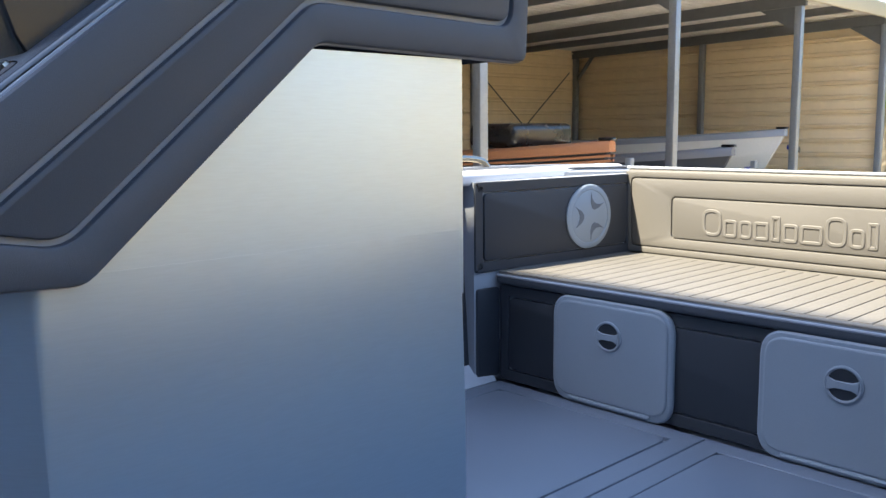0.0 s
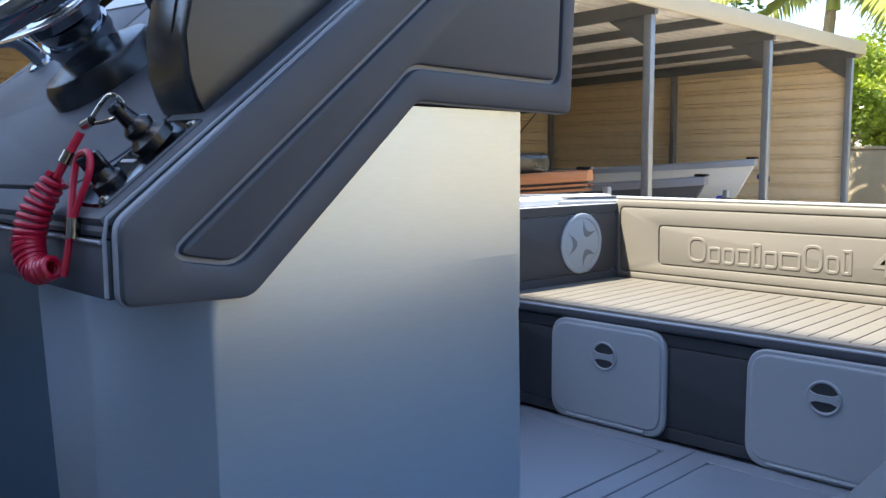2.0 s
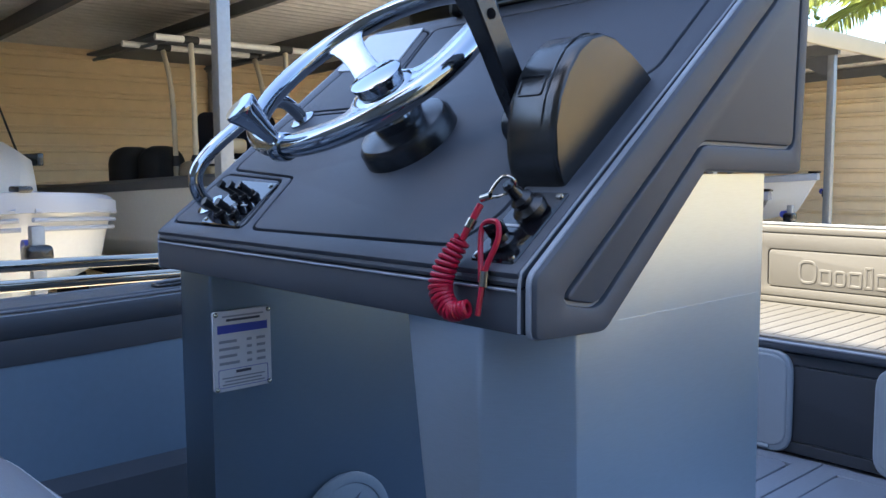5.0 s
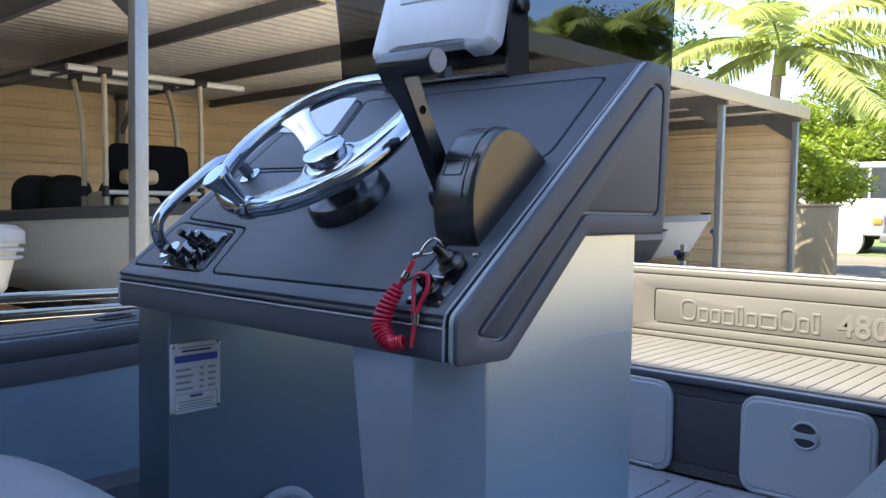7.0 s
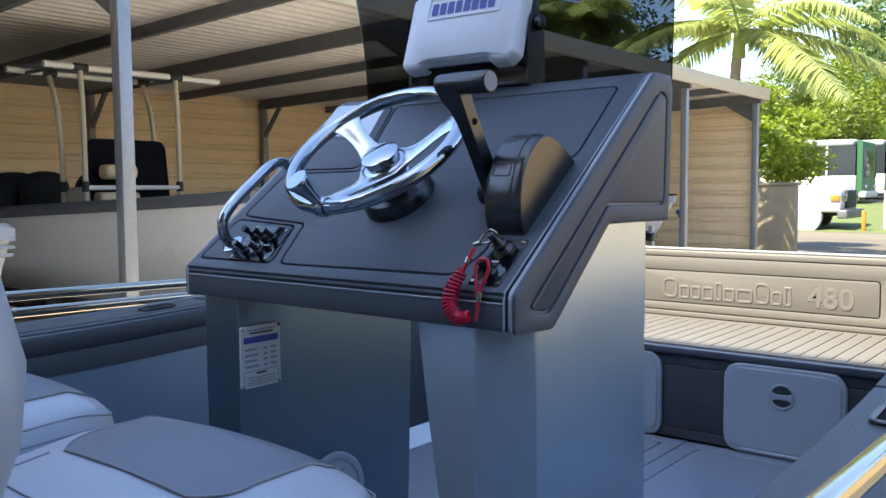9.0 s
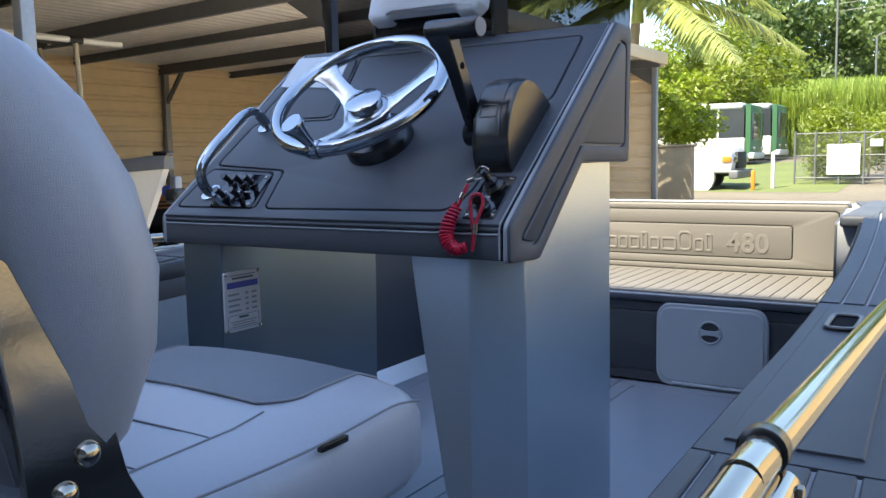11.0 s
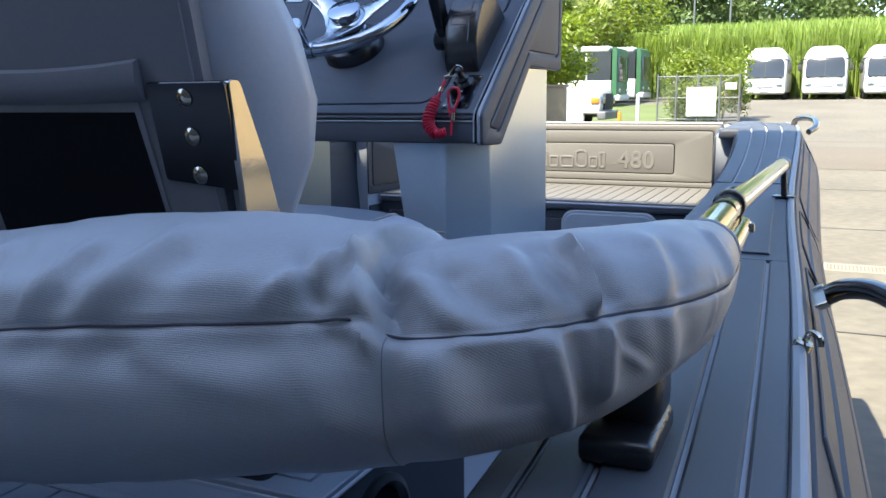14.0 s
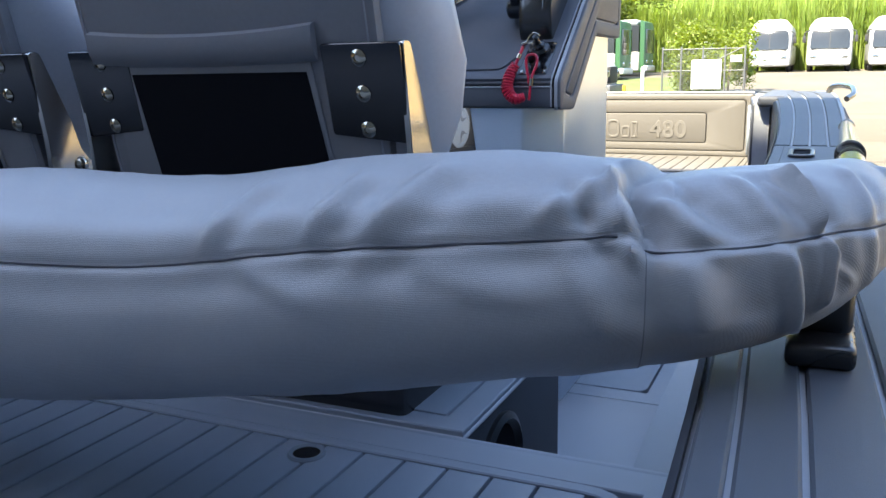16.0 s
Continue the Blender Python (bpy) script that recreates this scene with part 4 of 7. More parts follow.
key = part("key_switch", lathe(B(), [(0.012, 0), (0.012, 0.004), (0.0095, 0.006), (0.0085, 0.012), (0, 0.013)], DASH.at((0.328, 0.034), 0.008), DASH.n, 20), BLACK, ign)
part("key_bow", box(B(), (-0.010, -0.0025, 0.0), (0.010, 0.0025, 0.015), 0.002, 2, Matrix.Translation(DASH.at((0.328, 0.034), 0.018)) @ Matrix((DASH.u, DASH.v, DASH.n)).transposed().to_4x4() @ pose(0, 0, 0, 0, 0, 30)), BLACK, key)
part("label_bar", slab(B(), DASH, rect(0.308, 0.056, 0.330, 0.0595), [(0, 0.0078), (0, 0.0086)], False), SIGN_WHITE, ign)
for u, v in ((0.308, 0.017), (0.350, 0.017), (0.350, 0.101), (0.308, 0.101)):
    part("screw", lathe(B(), [(0.004, 0), (0.0035, 0.0018), (0, 0.002)], DASH.at((u, v), 0.008), DASH.n, 10), STEEL, ign)

# coiled red stop lanyard
cord = thing("stop_lanyard", "coiled red engine stop lanyard with a steel snap clip", "lanyard", DASH.at((0.30, 0.092), 0.05))
top = DASH.at((0.327, 0.074), 0.044)
clip_end = top + Vector((-0.015, -0.015, -0.012))
bm = tube(B(), [top + Vector((0.004, 0.004, -0.004)), top + Vector((0.006, 0.0, 0.004)), top + Vector((-0.002, -0.004, 0.008)), top + Vector((-0.009, -0.008, 0.002)), clip_end], 0.0016, 8, 6)
tube(bm, [top + Vector((0.004, 0.004, -0.004)), top + Vector((-0.006, -0.005, -0.010)), clip_end], 0.0014, 8, 6)
tube(bm, [clip_end + Vector((0.004, 0.001, 0.002)), clip_end + Vector((-0.006, -0.001, -0.001))], 0.0036, 10, 3)
part("snap_clip", bm, STEEL, cord)
pth = smooth_path([clip_end + Vector((-0.004, -0.004, -0.006)), clip_end + Vector((-0.008, -0.012, -0.022)), clip_end + Vector((-0.013, -0.019, -0.038))], 6)
part("cord", tube(B(), pth, 0.0032, 8, 1, False), RED, cord)
axis = smooth_path([pth[-1], pth[-1] + Vector((-0.008, -0.012, -0.022)), pth[-1] + Vector((-0.010, -0.018, -0.046)), pth[-1] + Vector((0.004, -0.018, -0.063)), pth[-1] + Vector((0.022, -0.014, -0.060))], 60)
turns, coil = 19, []
fr = frames(axis)
for i, (p, t, u, v) in enumerate(fr):
    s = i / (len(fr) - 1)
    a = 2 * math.pi * turns * s
    r = 0.0066 + 0.0032 * math.sin(math.pi * min(1, s * 1.1))
    coil.append(p + r * (math.cos(a) * u + math.sin(a) * v))
part("coil", tube(B(), coil, 0.0024, 7, 1, False), RED, cord)
loop0 = pth[-1] + Vector((0.026, -0.004, -0.056))
part("cord", tube(B(), [loop0 + Vector((0.004, -0.006, -0.010)), loop0 + Vector((0.006, 0.002, 0.030)), loop0 + Vector((0.014, 0.010, 0.058)), DASH.at((0.334, 0.034), 0.034), DASH.at((0.318, 0.028), 0.030), loop0 + Vector((0.002, 0.0, 0.020))], 0.0026, 8, 6), RED, cord)
part("ferrule", tube(B(), [loop0 + Vector((0.005, 0.001, 0.016)), loop0 + Vector((0.006, 0.002, 0.030))], 0.005, 10, 2), STEEL, cord)
part("ferrule", tube(B(), [pth[5], pth[8]], 0.0048, 10, 2), STEEL, cord)

# grab rail beside the wheel
gr = thing("grab_rail", "bent polished steel grab rail on the dash", "grab rail", (-1.205, 0.18, 1.30))
part("rail", tube(B(), [DASH.at((-0.289, 0.063), 0.0), DASH.at((-0.290, 0.060), 0.030), DASH.at((-0.290, 0.075), 0.056), DASH.at((-0.289, 0.115), 0.067), DASH.at((-0.289, 0.170), 0.068), DASH.at((-0.290, 0.225), 0.066), DASH.at((-0.291, 0.258), 0.052), DASH.at((-0.292, 0.270), 0.026), DASH.at((-0.292, 0.271), 0.0)], 0.0105, 16, 8), CHROME, gr)
for p in (DASH.at((-0.289, 0.063), 0.006), DASH.at((-0.292, 0.271), 0.006)):
    part("foot", lathe(B(), [(0.022, -0.004), (0.021, 0.003), (0.013, 0.006)], p, DASH.n, 20), CHROME, gr)

# card, sounder, windscreen
card = thing("white_card", "pale sheet lying on the upper dash", "card", DASH.at((-0.30, 0.46), 0.006))
part("sheet", slab(B(), DASH, round_poly([(-0.356, 0.415), (-0.185, 0.395), (-0.222, 0.521), (-0.379, 0.529)], 0.006), [(0, 0.0058), (0, 0.0085)], False), CARD, card)
snd = thing("fish_finder", "fish finder under a white plastic sun cover on a black bracket", "fish finder", (-0.93, 0.56, 1.60))
ce = Vector((-0.925, 0.545, 1.718))
sn = Vector((0.03, -0.93, 0.30)).normalized()
su = Vector((1, 0.04, 0.0)).normalized()
spl2 = Plane(ce, su, sn.cross(su))
W2, H2 = 0.137, 0.083
part("body", slab(B(), spl2, round_poly(rect(-W2 + 0.006, -H2 + 0.006, W2 - 0.006, H2 - 0.006), 0.012), [(0.02, -0.075), (0.006, -0.06), (0, -0.03), (0, 0)]), BLACK, snd)
cover = part("sun_cover", slab(B(), spl2, round_poly([(-W2, -H2 + 0.012), (-W2 + 0.012, -H2), (-0.085, -H2), (-0.075, -H2 + 0.008), (0.075, -H2 + 0.008), (0.085, -H2), (W2 - 0.016, -H2), (W2, -H2 + 0.016), (W2, H2 - 0.012), (W2 - 0.012, H2), (-W2 + 0.012, H2), (-W2, H2 - 0.012)], 0.004, 3), [(0, -0.016), (0, 0.0), (0.002, 0.010), (0.006, 0.015), (0.012, 0.017)]), WHITE_PLASTIC, snd)
part("cover_frame", ring(B(), spl2, round_poly(rect(-0.088, 0.020, 0.090, 0.070), 0.004), 0.004, 0.016, 0.0195, 0.001), WHITE_PLASTIC, cover)
for k in range(8):
    x = -0.078 + k * 0.0195
    part("logo_shape", slab(B(), spl2, round_poly(rect(x, 0.030, x + 0.0155, 0.056), 0.003), [(0, 0.0172), (0, 0.0180)], False), BLUE_INK, cover)
for sx in (-1, 1):
    part("bracket_arm", slab(B(), Plane(ce + su * sx * (W2 + 0.006), (0, 1, 0), (0, 0, 1)), round_poly([(0.0, -0.122), (0.06, -0.122), (0.055, -0.02), (0.045, 0.02), (0.015, 0.02), (0.005, -0.02)], 0.008), [(0, -0.003), (0, 0.003)]), BLACK, snd)
    part("knob", lathe(B(), [(0.014, 0), (0.014, 0.010), (0.010, 0.013), (0, 0.013)], ce + su * sx * (W2 + 0.010) + Vector((0, 0.03, 0.0)), su * sx, 18), BLACK, snd)
part("bracket_base", box(B(), (-1.07, 0.555, 1.601), (-0.78, 0.625, 1.609), 0.003), BLACK, snd)
ws = thing("windscreen", "dark tinted acrylic windscreen on top of the console", "windscreen", (-0.905, 0.62, 1.60))
bm = B()
rings = []
for k in range(9):
    z = 1.575 + 0.62 * k / 8
    t = k / 8
    y = 0.637 + 0.03 * t
    xl, xr = -1.286 - 0.19 * t**1.7, -0.533
    rings.append([Vector((xl, y, z)), Vector((xr, y, z)), Vector((xr, y + 0.005, z)), Vector((xl, y + 0.005, z))])
loft(bm, rings)
scr = part("screen", bm, TINT, ws)

# ---- helm seats ----


def helm_seat():
    s = thing("helm_seat", "padded grey vinyl helm seat with black brackets and a map pocket", "boat seat", (-0.6475, -0.42, 0.868), group="helm seats")
    cx, hw = -0.6475, 0.205
    # seat cushion: rounded block with a raised front roll
    bm = B()
    rings = []
    for y, zt, zb, w in ((-0.640, 1.085, 1.02, 0.185), (-0.630, 1.105, 1.005, 0.198), (-0.55, 1.108, 0.998, 0.205), (-0.42, 1.112, 0.995, 0.212), (-0.32, 1.126, 0.995, 0.214), (-0.25, 1.128, 0.998, 0.210), (-0.215, 1.115, 1.006, 0.200), (-0.200, 1.085, 1.025, 0.180), (-0.196, 1.06, 1.04, 0.15)):
        r = []
        for j in range(32):
            a = 2 * math.pi * j / 32
            ca, sa = math.cos(a), math.sin(a)
            ex = math.copysign(abs(ca) ** 0.42, ca) * w
            ez = math.copysign(abs(sa) ** 0.42, sa)
            crown = 0.010 * (1 - (ex / w) ** 2) if sa > 0 else 0
            r.append(Vector((cx + ex, y, (zt + zb) / 2 + ez * (zt - zb) / 2 + crown)))
        rings.append(r)
    loft(bm, rings)
    bmesh.ops.recalc_face_normals(bm, faces=bm.faces)
    cushion = part("cushion", bm, VINYL, s, angle=60)
    # piping round the cushion's upper edge
    pts = [(cx + 0.205, -0.60, 1.108), (cx + 0.211, -0.42, 1.107), (cx + 0.209, -0.28, 1.113), (cx + 0.19, -0.215, 1.104), (cx, -0.197, 1.104), (cx - 0.19, -0.215, 1.104), (cx - 0.209, -0.28, 1.113), (cx - 0.211, -0.42, 1.107), (cx - 0.205, -0.60, 1.108)]
    part("piping", tube(B(), pts, 0.0013, 6, 8), VINYL_DARK, cushion)
    def top(x, y):
        zt = float(np.interp(y, (-0.63, -0.55, -0.42, -0.32, -0.25, -0.215, -0.200), (1.105, 1.108, 1.112, 1.126, 1.128, 1.115, 1.085)))
        zb = float(np.interp(y, (-0.63, -0.42, -0.25, -0.215, -0.2), (1.005, 0.995, 0.998, 1.006, 1.025)))
        w = float(np.interp(y, (-0.63, -0.55, -0.42, -0.32, -0.25, -0.215, -0.2), (0.198, 0.205, 0.212, 0.214, 0.210, 0.200, 0.18)))
        e = min(0.999, abs(x) / w)
        sa = (1 - e ** (2 / 0.42)) ** 0.5
        return (zt + zb) / 2 + sa**0.42 * (zt - zb) / 2 + 0.010 * (1 - e * e)
    # ribbed panel let into the front roll, with seams round it
    bm = B()
    ys = [-0.372 + 0.0085 * j for j in range(20)]
    edge = [0.142 - 0.030 * min(1, max(0, (-0.33 - y) / 0.042)) ** 2 for y in ys]
    grid = [[bm.verts.new((cx + edge[j] * (i / 8 - 1), y, top(edge[j] * (i / 8 - 1), y) + 0.0012)) for i in range(17)] for j, y in enumerate(ys)]
    for g0, g1 in zip(grid, grid[1:]):
        for i in range(16):
            bm.faces.new((g0[i], g0[i + 1], g1[i + 1], g1[i]))
    rim = [Vector(v.co) for v in [r[0] for r in grid[::-1]] + grid[0][1:-1] + [r[-1] for r in grid]]
    part("roll_panel", bm, VINYL_RIB, cushion, "darker ribbed vinyl panel", angle=60)
    part("seam", tube(B(), rim, 0.0016, 6, 1, False), VINYL_DARK, cushion)
    for y in (-0.455, -0.535):
        part("seam", tube(B(), [(cx + x, y + 0.01 * (x / 0.13) ** 2, top(x, y) + 0.0002) for x in [0.13 * (j / 8 - 1) for j in range(17)]], 0.0011, 6, 1, False), VINYL_DARK, cushion)
    for sx in (-1, 1):
        part("seam", tube(B(), [(cx + sx * 0.13, y, top(0.13, y) + 0.0002) for y in [-0.62 + 0.02 * j for j in range(13)]], 0.0011, 6, 1, False), VINYL_DARK, cushion)
    part("tag", box(B(), (cx + 0.207, -0.392, 1.100), (cx + 0.2135, -0.354, 1.1065), 0.001), BLACK, cushion, "small black fabric tag")
    # backrest
    bm = B()
    rings = []
    prof = [(1.128, -0.636, -0.616, 0.15), (1.140, -0.646, -0.596, 0.185), (1.175, -0.650, -0.566, 0.200), (1.235, -0.661, -0.541, 0.2035), (1.290, -0.673, -0.535, 0.205), (1.350, -0.686, -0.549, 0.205), (1.405, -0.698, -0.582, 0.203), (1.440, -0.705, -0.618, 0.196), (1.462, -0.708, -0.655, 0.180), (1.470, -0.706, -0.678, 0.16)]
    for z, yb, yf, w in prof:
        r = []
        for j in range(36):
            a = 2 * math.pi * j / 36
            ca, sa = math.cos(a), math.sin(a)
            ey = math.copysign(abs(sa) ** 0.45, sa)
            ex = math.copysign(abs(ca) ** 0.30, ca) * (w + float(np.interp(z, (1.13, 1.18, 1.235, 1.29, 1.35, 1.41, 1.46), (0, 0.014, 0.031, 0.037, 0.026, 0.010, 0))) * math.exp(-(((ey - 0.1) / 0.62) ** 2)))
            r.append(Vector((cx + ex, (yb + yf) / 2 + ey * (yf - yb) / 2, z)))
        rings.append(r)
    loft(bm, rings)
    bmesh.ops.recalc_face_normals(bm, faces=bm.faces)
    back = part("backrest", bm, VINYL, s, angle=60)
    # dark rear cover with a pocket
    rp = Plane((cx, -0.6790, 1.30), (1, 0, 0), (0, -0.215, 1))
    rp.n = -rp.n if rp.n.y > 0 else rp.n
    def RQ(q):
        return round_poly(q, 0.02)
    part("rear_cover", slab(B(), rp, RQ([(-0.183, -0.155), (0.183, -0.155), (0.186, 0.13), (0.16, 0.157), (-0.16, 0.157), (-0.186, 0.13)]), [(0, -0.012), (0, 0.001), (0.004, 0.0035), (0.012, 0.0045)], False), VINYL_DARK, back, "charcoal vinyl rear cover")
    pk = part("map_pocket", slab(B(), rp, [(-0.160, -0.15), (0.122, -0.15), (0.108, 0.012), (-0.156, 0.012)], [(0, 0.004), (0, 0.0065), (0.002, 0.0075)], False), VINYL_DARK, back)
    part("pocket_mesh", slab(B(), rp, [(-0.112, -0.15), (0.118, -0.15), (0.104, -0.018), (-0.122, -0.018)], [(0, 0.007), (0, 0.0085)], False), MESH_BLACK, pk, "black mesh pocket front")
    bm = B()
    rings = []
    for k in range(13):
        u = -0.170 + 0.290 * k / 12
        sag = 0.007 * (1 - ((u + 0.025) / 0.145) ** 2)
        rings.append([rp.at((u, 0.030 - sag * 1.0), 0.005), rp.at((u, 0.028 - sag), 0.013), rp.at((u, 0.012 - sag), 0.016), rp.at((u, -0.004 - sag * 0.5), 0.012), rp.at((u, -0.008 - sag * 0.5), 0.007)])
    loft(bm, rings)
    bmesh.ops.recalc_face_normals(bm, faces=bm.faces)
    part("pocket_hem", bm, VINYL_DARK, pk)
    for sx in (-1, 1):
        part("stitching", tube(B(), [rp.at((sx * 0.1765, -0.15), 0.0045), rp.at((sx * 0.177, 0.13), 0.0045)], 0.0009, 5, 3), GREY_INK, back)
    # black hinge brackets on both sides
    for sx in (-1, 1):
        x0, x1 = (0.124, 0.2105) if sx > 0 else (-0.2105, -0.124)
        bpl2 = Plane((cx, -0.6745, 1.262), (1, 0, 0), (0, -0.225, 1))
        q = [(x0, -0.044 if sx > 0 else -0.052), (x1, -0.052 if sx > 0 else -0.044), (x1, 0.047), (x0, 0.047)]
        br = part("hinge_bracket", slab(B(), bpl2, round_poly(q, 0.004), [(0, 0.0), (0, 0.0035), (0.001, 0.0045)]), BLACK_PAINT, s, "glossy black steel hinge bracket")
        # side arm
        ppl2 = Plane((cx + sx * 0.2065, 0, 0), (0, 1, 0), (0, 0, 1)) if sx > 0 else Plane((cx + sx * 0.2065, 0, 0), (0, -1, 0), (0, 0, 1))
        arm = [(-0.670, 1.212), (-0.668, 1.190), (-0.665, 1.140), (-0.640, 1.10), (-0.585, 1.02), (-0.520, 1.00), (-0.545, 1.06), (-0.592, 1.150), (-0.600, 1.185), (-0.625, 1.215), (-0.668, 1.309), (-0.684, 1.309)]
        if sx < 0:
            arm = [(-y, z) for y, z in reversed(arm)]
        part("arm", slab(B(), ppl2, round_poly(arm, 0.006), [(0, 0.0), (0, 0.005), (0.001, 0.006)]), ARM_METAL, br)
        for dz in (0.033, -0.002, -0.038):
            c = bpl2.at((sx * 0.1655, dz), 0.0045)
            part("bolt", lathe(B(), [(0.0085, 0), (0.0085, 0.001), (0.006, 0.003), (0.0035, 0.0036), (0.0033, 0.002), (0, 0.002)], c, bpl2.n, 14), STEEL, br)
        for y, z in ((-0.622, 1.172), (-0.640, 1.150)):
            c = Vector((cx + sx * 0.2125, y, z))
            part("pivot_bolt", lathe(B(), [(0.0095, 0), (0.0095, 0.001), (0.0075, 0.0045), (0.004, 0.0065), (0, 0.007)], c, (sx, 0, 0), 16), STEEL, br)
    part("slide_base", box(B(), (cx - 0.15, -0.58, 0.868), (cx + 0.15, -0.27, 1.0), 0.01), BLACK, s)
    return s


seat = helm_seat()
copy_thing(seat, Matrix.Translation(Vector(seat.location) + Vector((-0.490, 0, 0))))
sb = thing("seat_box", "grey seat box with a foam lid and a round side recess", "storage box", (-0.92, -0.40, DECK))
part("box_body", box(B(), (-1.50, -0.597, DECK), (-0.425, -0.19, 0.868), 0.006), FOAM_DARK, sb)
part("lid", box(B(), (-1.51, -0.594, 0.868), (-0.417, -0.18, 0.876), 0.004), FOAM_BASE, sb)
lp = Plane((0, 0, 0.876), (1, 0, 0), (0, 1, 0))
part("lid_border", ring(B(), lp, rect(-1.508, -0.592, -0.419, -0.182), 0.034, -0.002, 0.006), FOAM_DECK, sb)
part("lid_pad", pad(B(), lp, rect(-1.472, -0.556, -0.455, -0.218), -0.002, 0.007), FOAM_DECK, sb)
part("side_ring", lathe(B(), [(0.075, 0.0), (0.075, 0.006), (0.066, 0.010), (0.060, 0.004), (0.058, 0.0)], (-0.425, -0.46, 0.775), (1, 0, 0), 32), BLACK, sb)
# no real depth: a black disc gives the side recess its shade
part("side_hole", lathe(B(), [(0.0, 0.0015), (0.060, 0.0015), (0.060, 0.001)], (-0.425, -0.46, 0.775), (1, 0, 0), 32), MESH_BLACK, sb)

# ---- folded bimini in its boot, on the gunwales behind the seats ----
bim = thing("folded_bimini", "folded bimini canopy rolled in a wrinkled grey canvas boot", "boat canopy", (XC, -0.90, 1.08))
# stations along the boot: x, y, z, half height, depth below, breadth
half = [(-0.041, -0.645, 1.175, 0.0260, 1.0, 0.90), (-0.047, -0.698, 1.171, 0.038, 1.0, 0.86), (-0.062, -0.757, 1.168, 0.0465, 1.0, 1.0), (-0.1035, -0.8171, 1.1585, 0.0612, 0.94, 1.0),
        (-0.175, -0.8652, 1.1518, 0.0707, 0.92, 1.0), (-0.35, -0.8829, 1.1367, 0.0853, 0.985, 1.0), (-0.52, -0.8811, 1.1109, 0.0899, 1.005, 1.0), (-0.70, -0.8889, 1.0992, 0.1030, 0.97, 1.0), (XC, -0.9043, 1.0833, 0.1015, 0.98, 1.0)]
ctrl = half + [(2 * XC - q[0],) + q[1:] for q in reversed(half[:-1])]
STEP, NV = 40, 168
cen = smooth_path([c[:3] for c in ctrl], STEP)
size3 = smooth_path([c[3:] for c in ctrl], STEP)
rng = random.Random(5)
lens = [0.0]
for a, b in zip(cen, cen[1:]):
    lens.append(lens[-1] + (b - a).length)
total = lens[-1]
# folds as ridges: from (length, angle) to (length, angle), width, height
corner_folds = [(0.306, 0.86, 0.290, 0.40, 0.012, 0.0050), (0.238, 1.05, 0.236, 0.50, 0.008, 0.0085), (0.268, 1.10, 0.262, 0.66, 0.011, 0.0030), (0.262, 0.23, 0.252, -0.50, 0.0085, 0.0060), (0.302, 0.20, 0.294, -0.32, 0.015, 0.0050),
                (0.230, 0.27, 0.228, -0.30, 0.0085, 0.0045), (0.186, 1.00, 0.196, 0.35, 0.012, 0.0030), (0.196, 0.18, 0.190, -0.35, 0.012, 0.0025), (0.118, 0.95, 0.128, 0.30, 0.012, 0.0035)]
main_folds = [(0.334, 1.05, 0.324, 0.42, 0.008, 0.0085), (0.352, 0.78, 0.340, 0.46, 0.009, -0.0070), (0.590, 0.56, 0.570, 1.00, 0.014, 0.0045), (0.512, 0.52, 0.496, 0.95, 0.013, 0.0050), (0.472, 0.47, 0.440, 1.05, 0.016, 0.0055),
              (0.366, 0.66, 0.340, 0.96, 0.010, 0.0050), (0.548, 0.23, 0.514, 0.04, 0.016, 0.0030), (0.430, 0.23, 0.379, 0.02, 0.020, 0.0030), (0.350, 0.20, 0.336, -0.25, 0.014, 0.0030)]
folds = corner_folds + [q[:5] + (q[5] * 0.62,) for q in main_folds]
for _ in range(26):
    q, am = rng.uniform(0.66, 1.0) * total, rng.uniform(0.6, 0.85)
    folds.append((q, am - 0.2, q + rng.uniform(-0.03, 0.01), am + 0.25, rng.uniform(0.009, 0.014), rng.uniform(0.003, 0.006)))
for _ in range(6):
    q, am = rng.uniform(0.02, 0.30), rng.uniform(-0.4, 1.1)
    folds.append((q, am - 0.2, q + rng.uniform(-0.02, 0.02), am + 0.2, rng.uniform(0.003, 0.005), rng.uniform(0.0008, 0.0016)))


def bump_up(q):
    return np.where(q < 0, np.exp(-(q**2)), np.exp(-((q * 1.9) ** 2)))


SV, AV = np.meshgrid(np.array(lens) + 0.040, np.arange(NV) * 2 * math.pi / NV, indexing="ij")
AV = np.arctan2(np.sin(AV), np.cos(AV))
SM = np.minimum(SV, total + 0.08 - SV)
lift = np.zeros_like(SV)
for s0, a0, s1, a1, w, dep in folds:
    dx, dy = s1 - s0, (a1 - a0) * 0.07
    ln = math.hypot(dx, dy)
    px, py = SV - s0, (AV - a0) * 0.07
    along = (px * dx + py * dy) / ln
    off = (px * dy - py * dx) / ln * (-1 if dy > 0 else 1)
    over = np.maximum(0, np.maximum(-along, along - ln)) / 0.012
    lift += 1.7 * dep * np.exp(-(over**2)) * (bump_up(-off / (0.8 * w)) - 0.65 * np.exp(-(((off - 1.2 * w) / (0.8 * w)) ** 2)))
seam_at = np.interp(SM, (0.0, 0.10, 0.167, 0.217, 0.316, 0.3165, 0.324, 0.37, 0.43, 0.58, 0.9, 1.1), (0.05, 0.10, 0.22, 0.36, 0.36, 0.40, 0.50, 0.47, 0.43, 0.40, 0.44, 0.46))
da = AV - seam_at
lift *= 1 - 0.7 * np.exp(-((da / 0.10) ** 2))
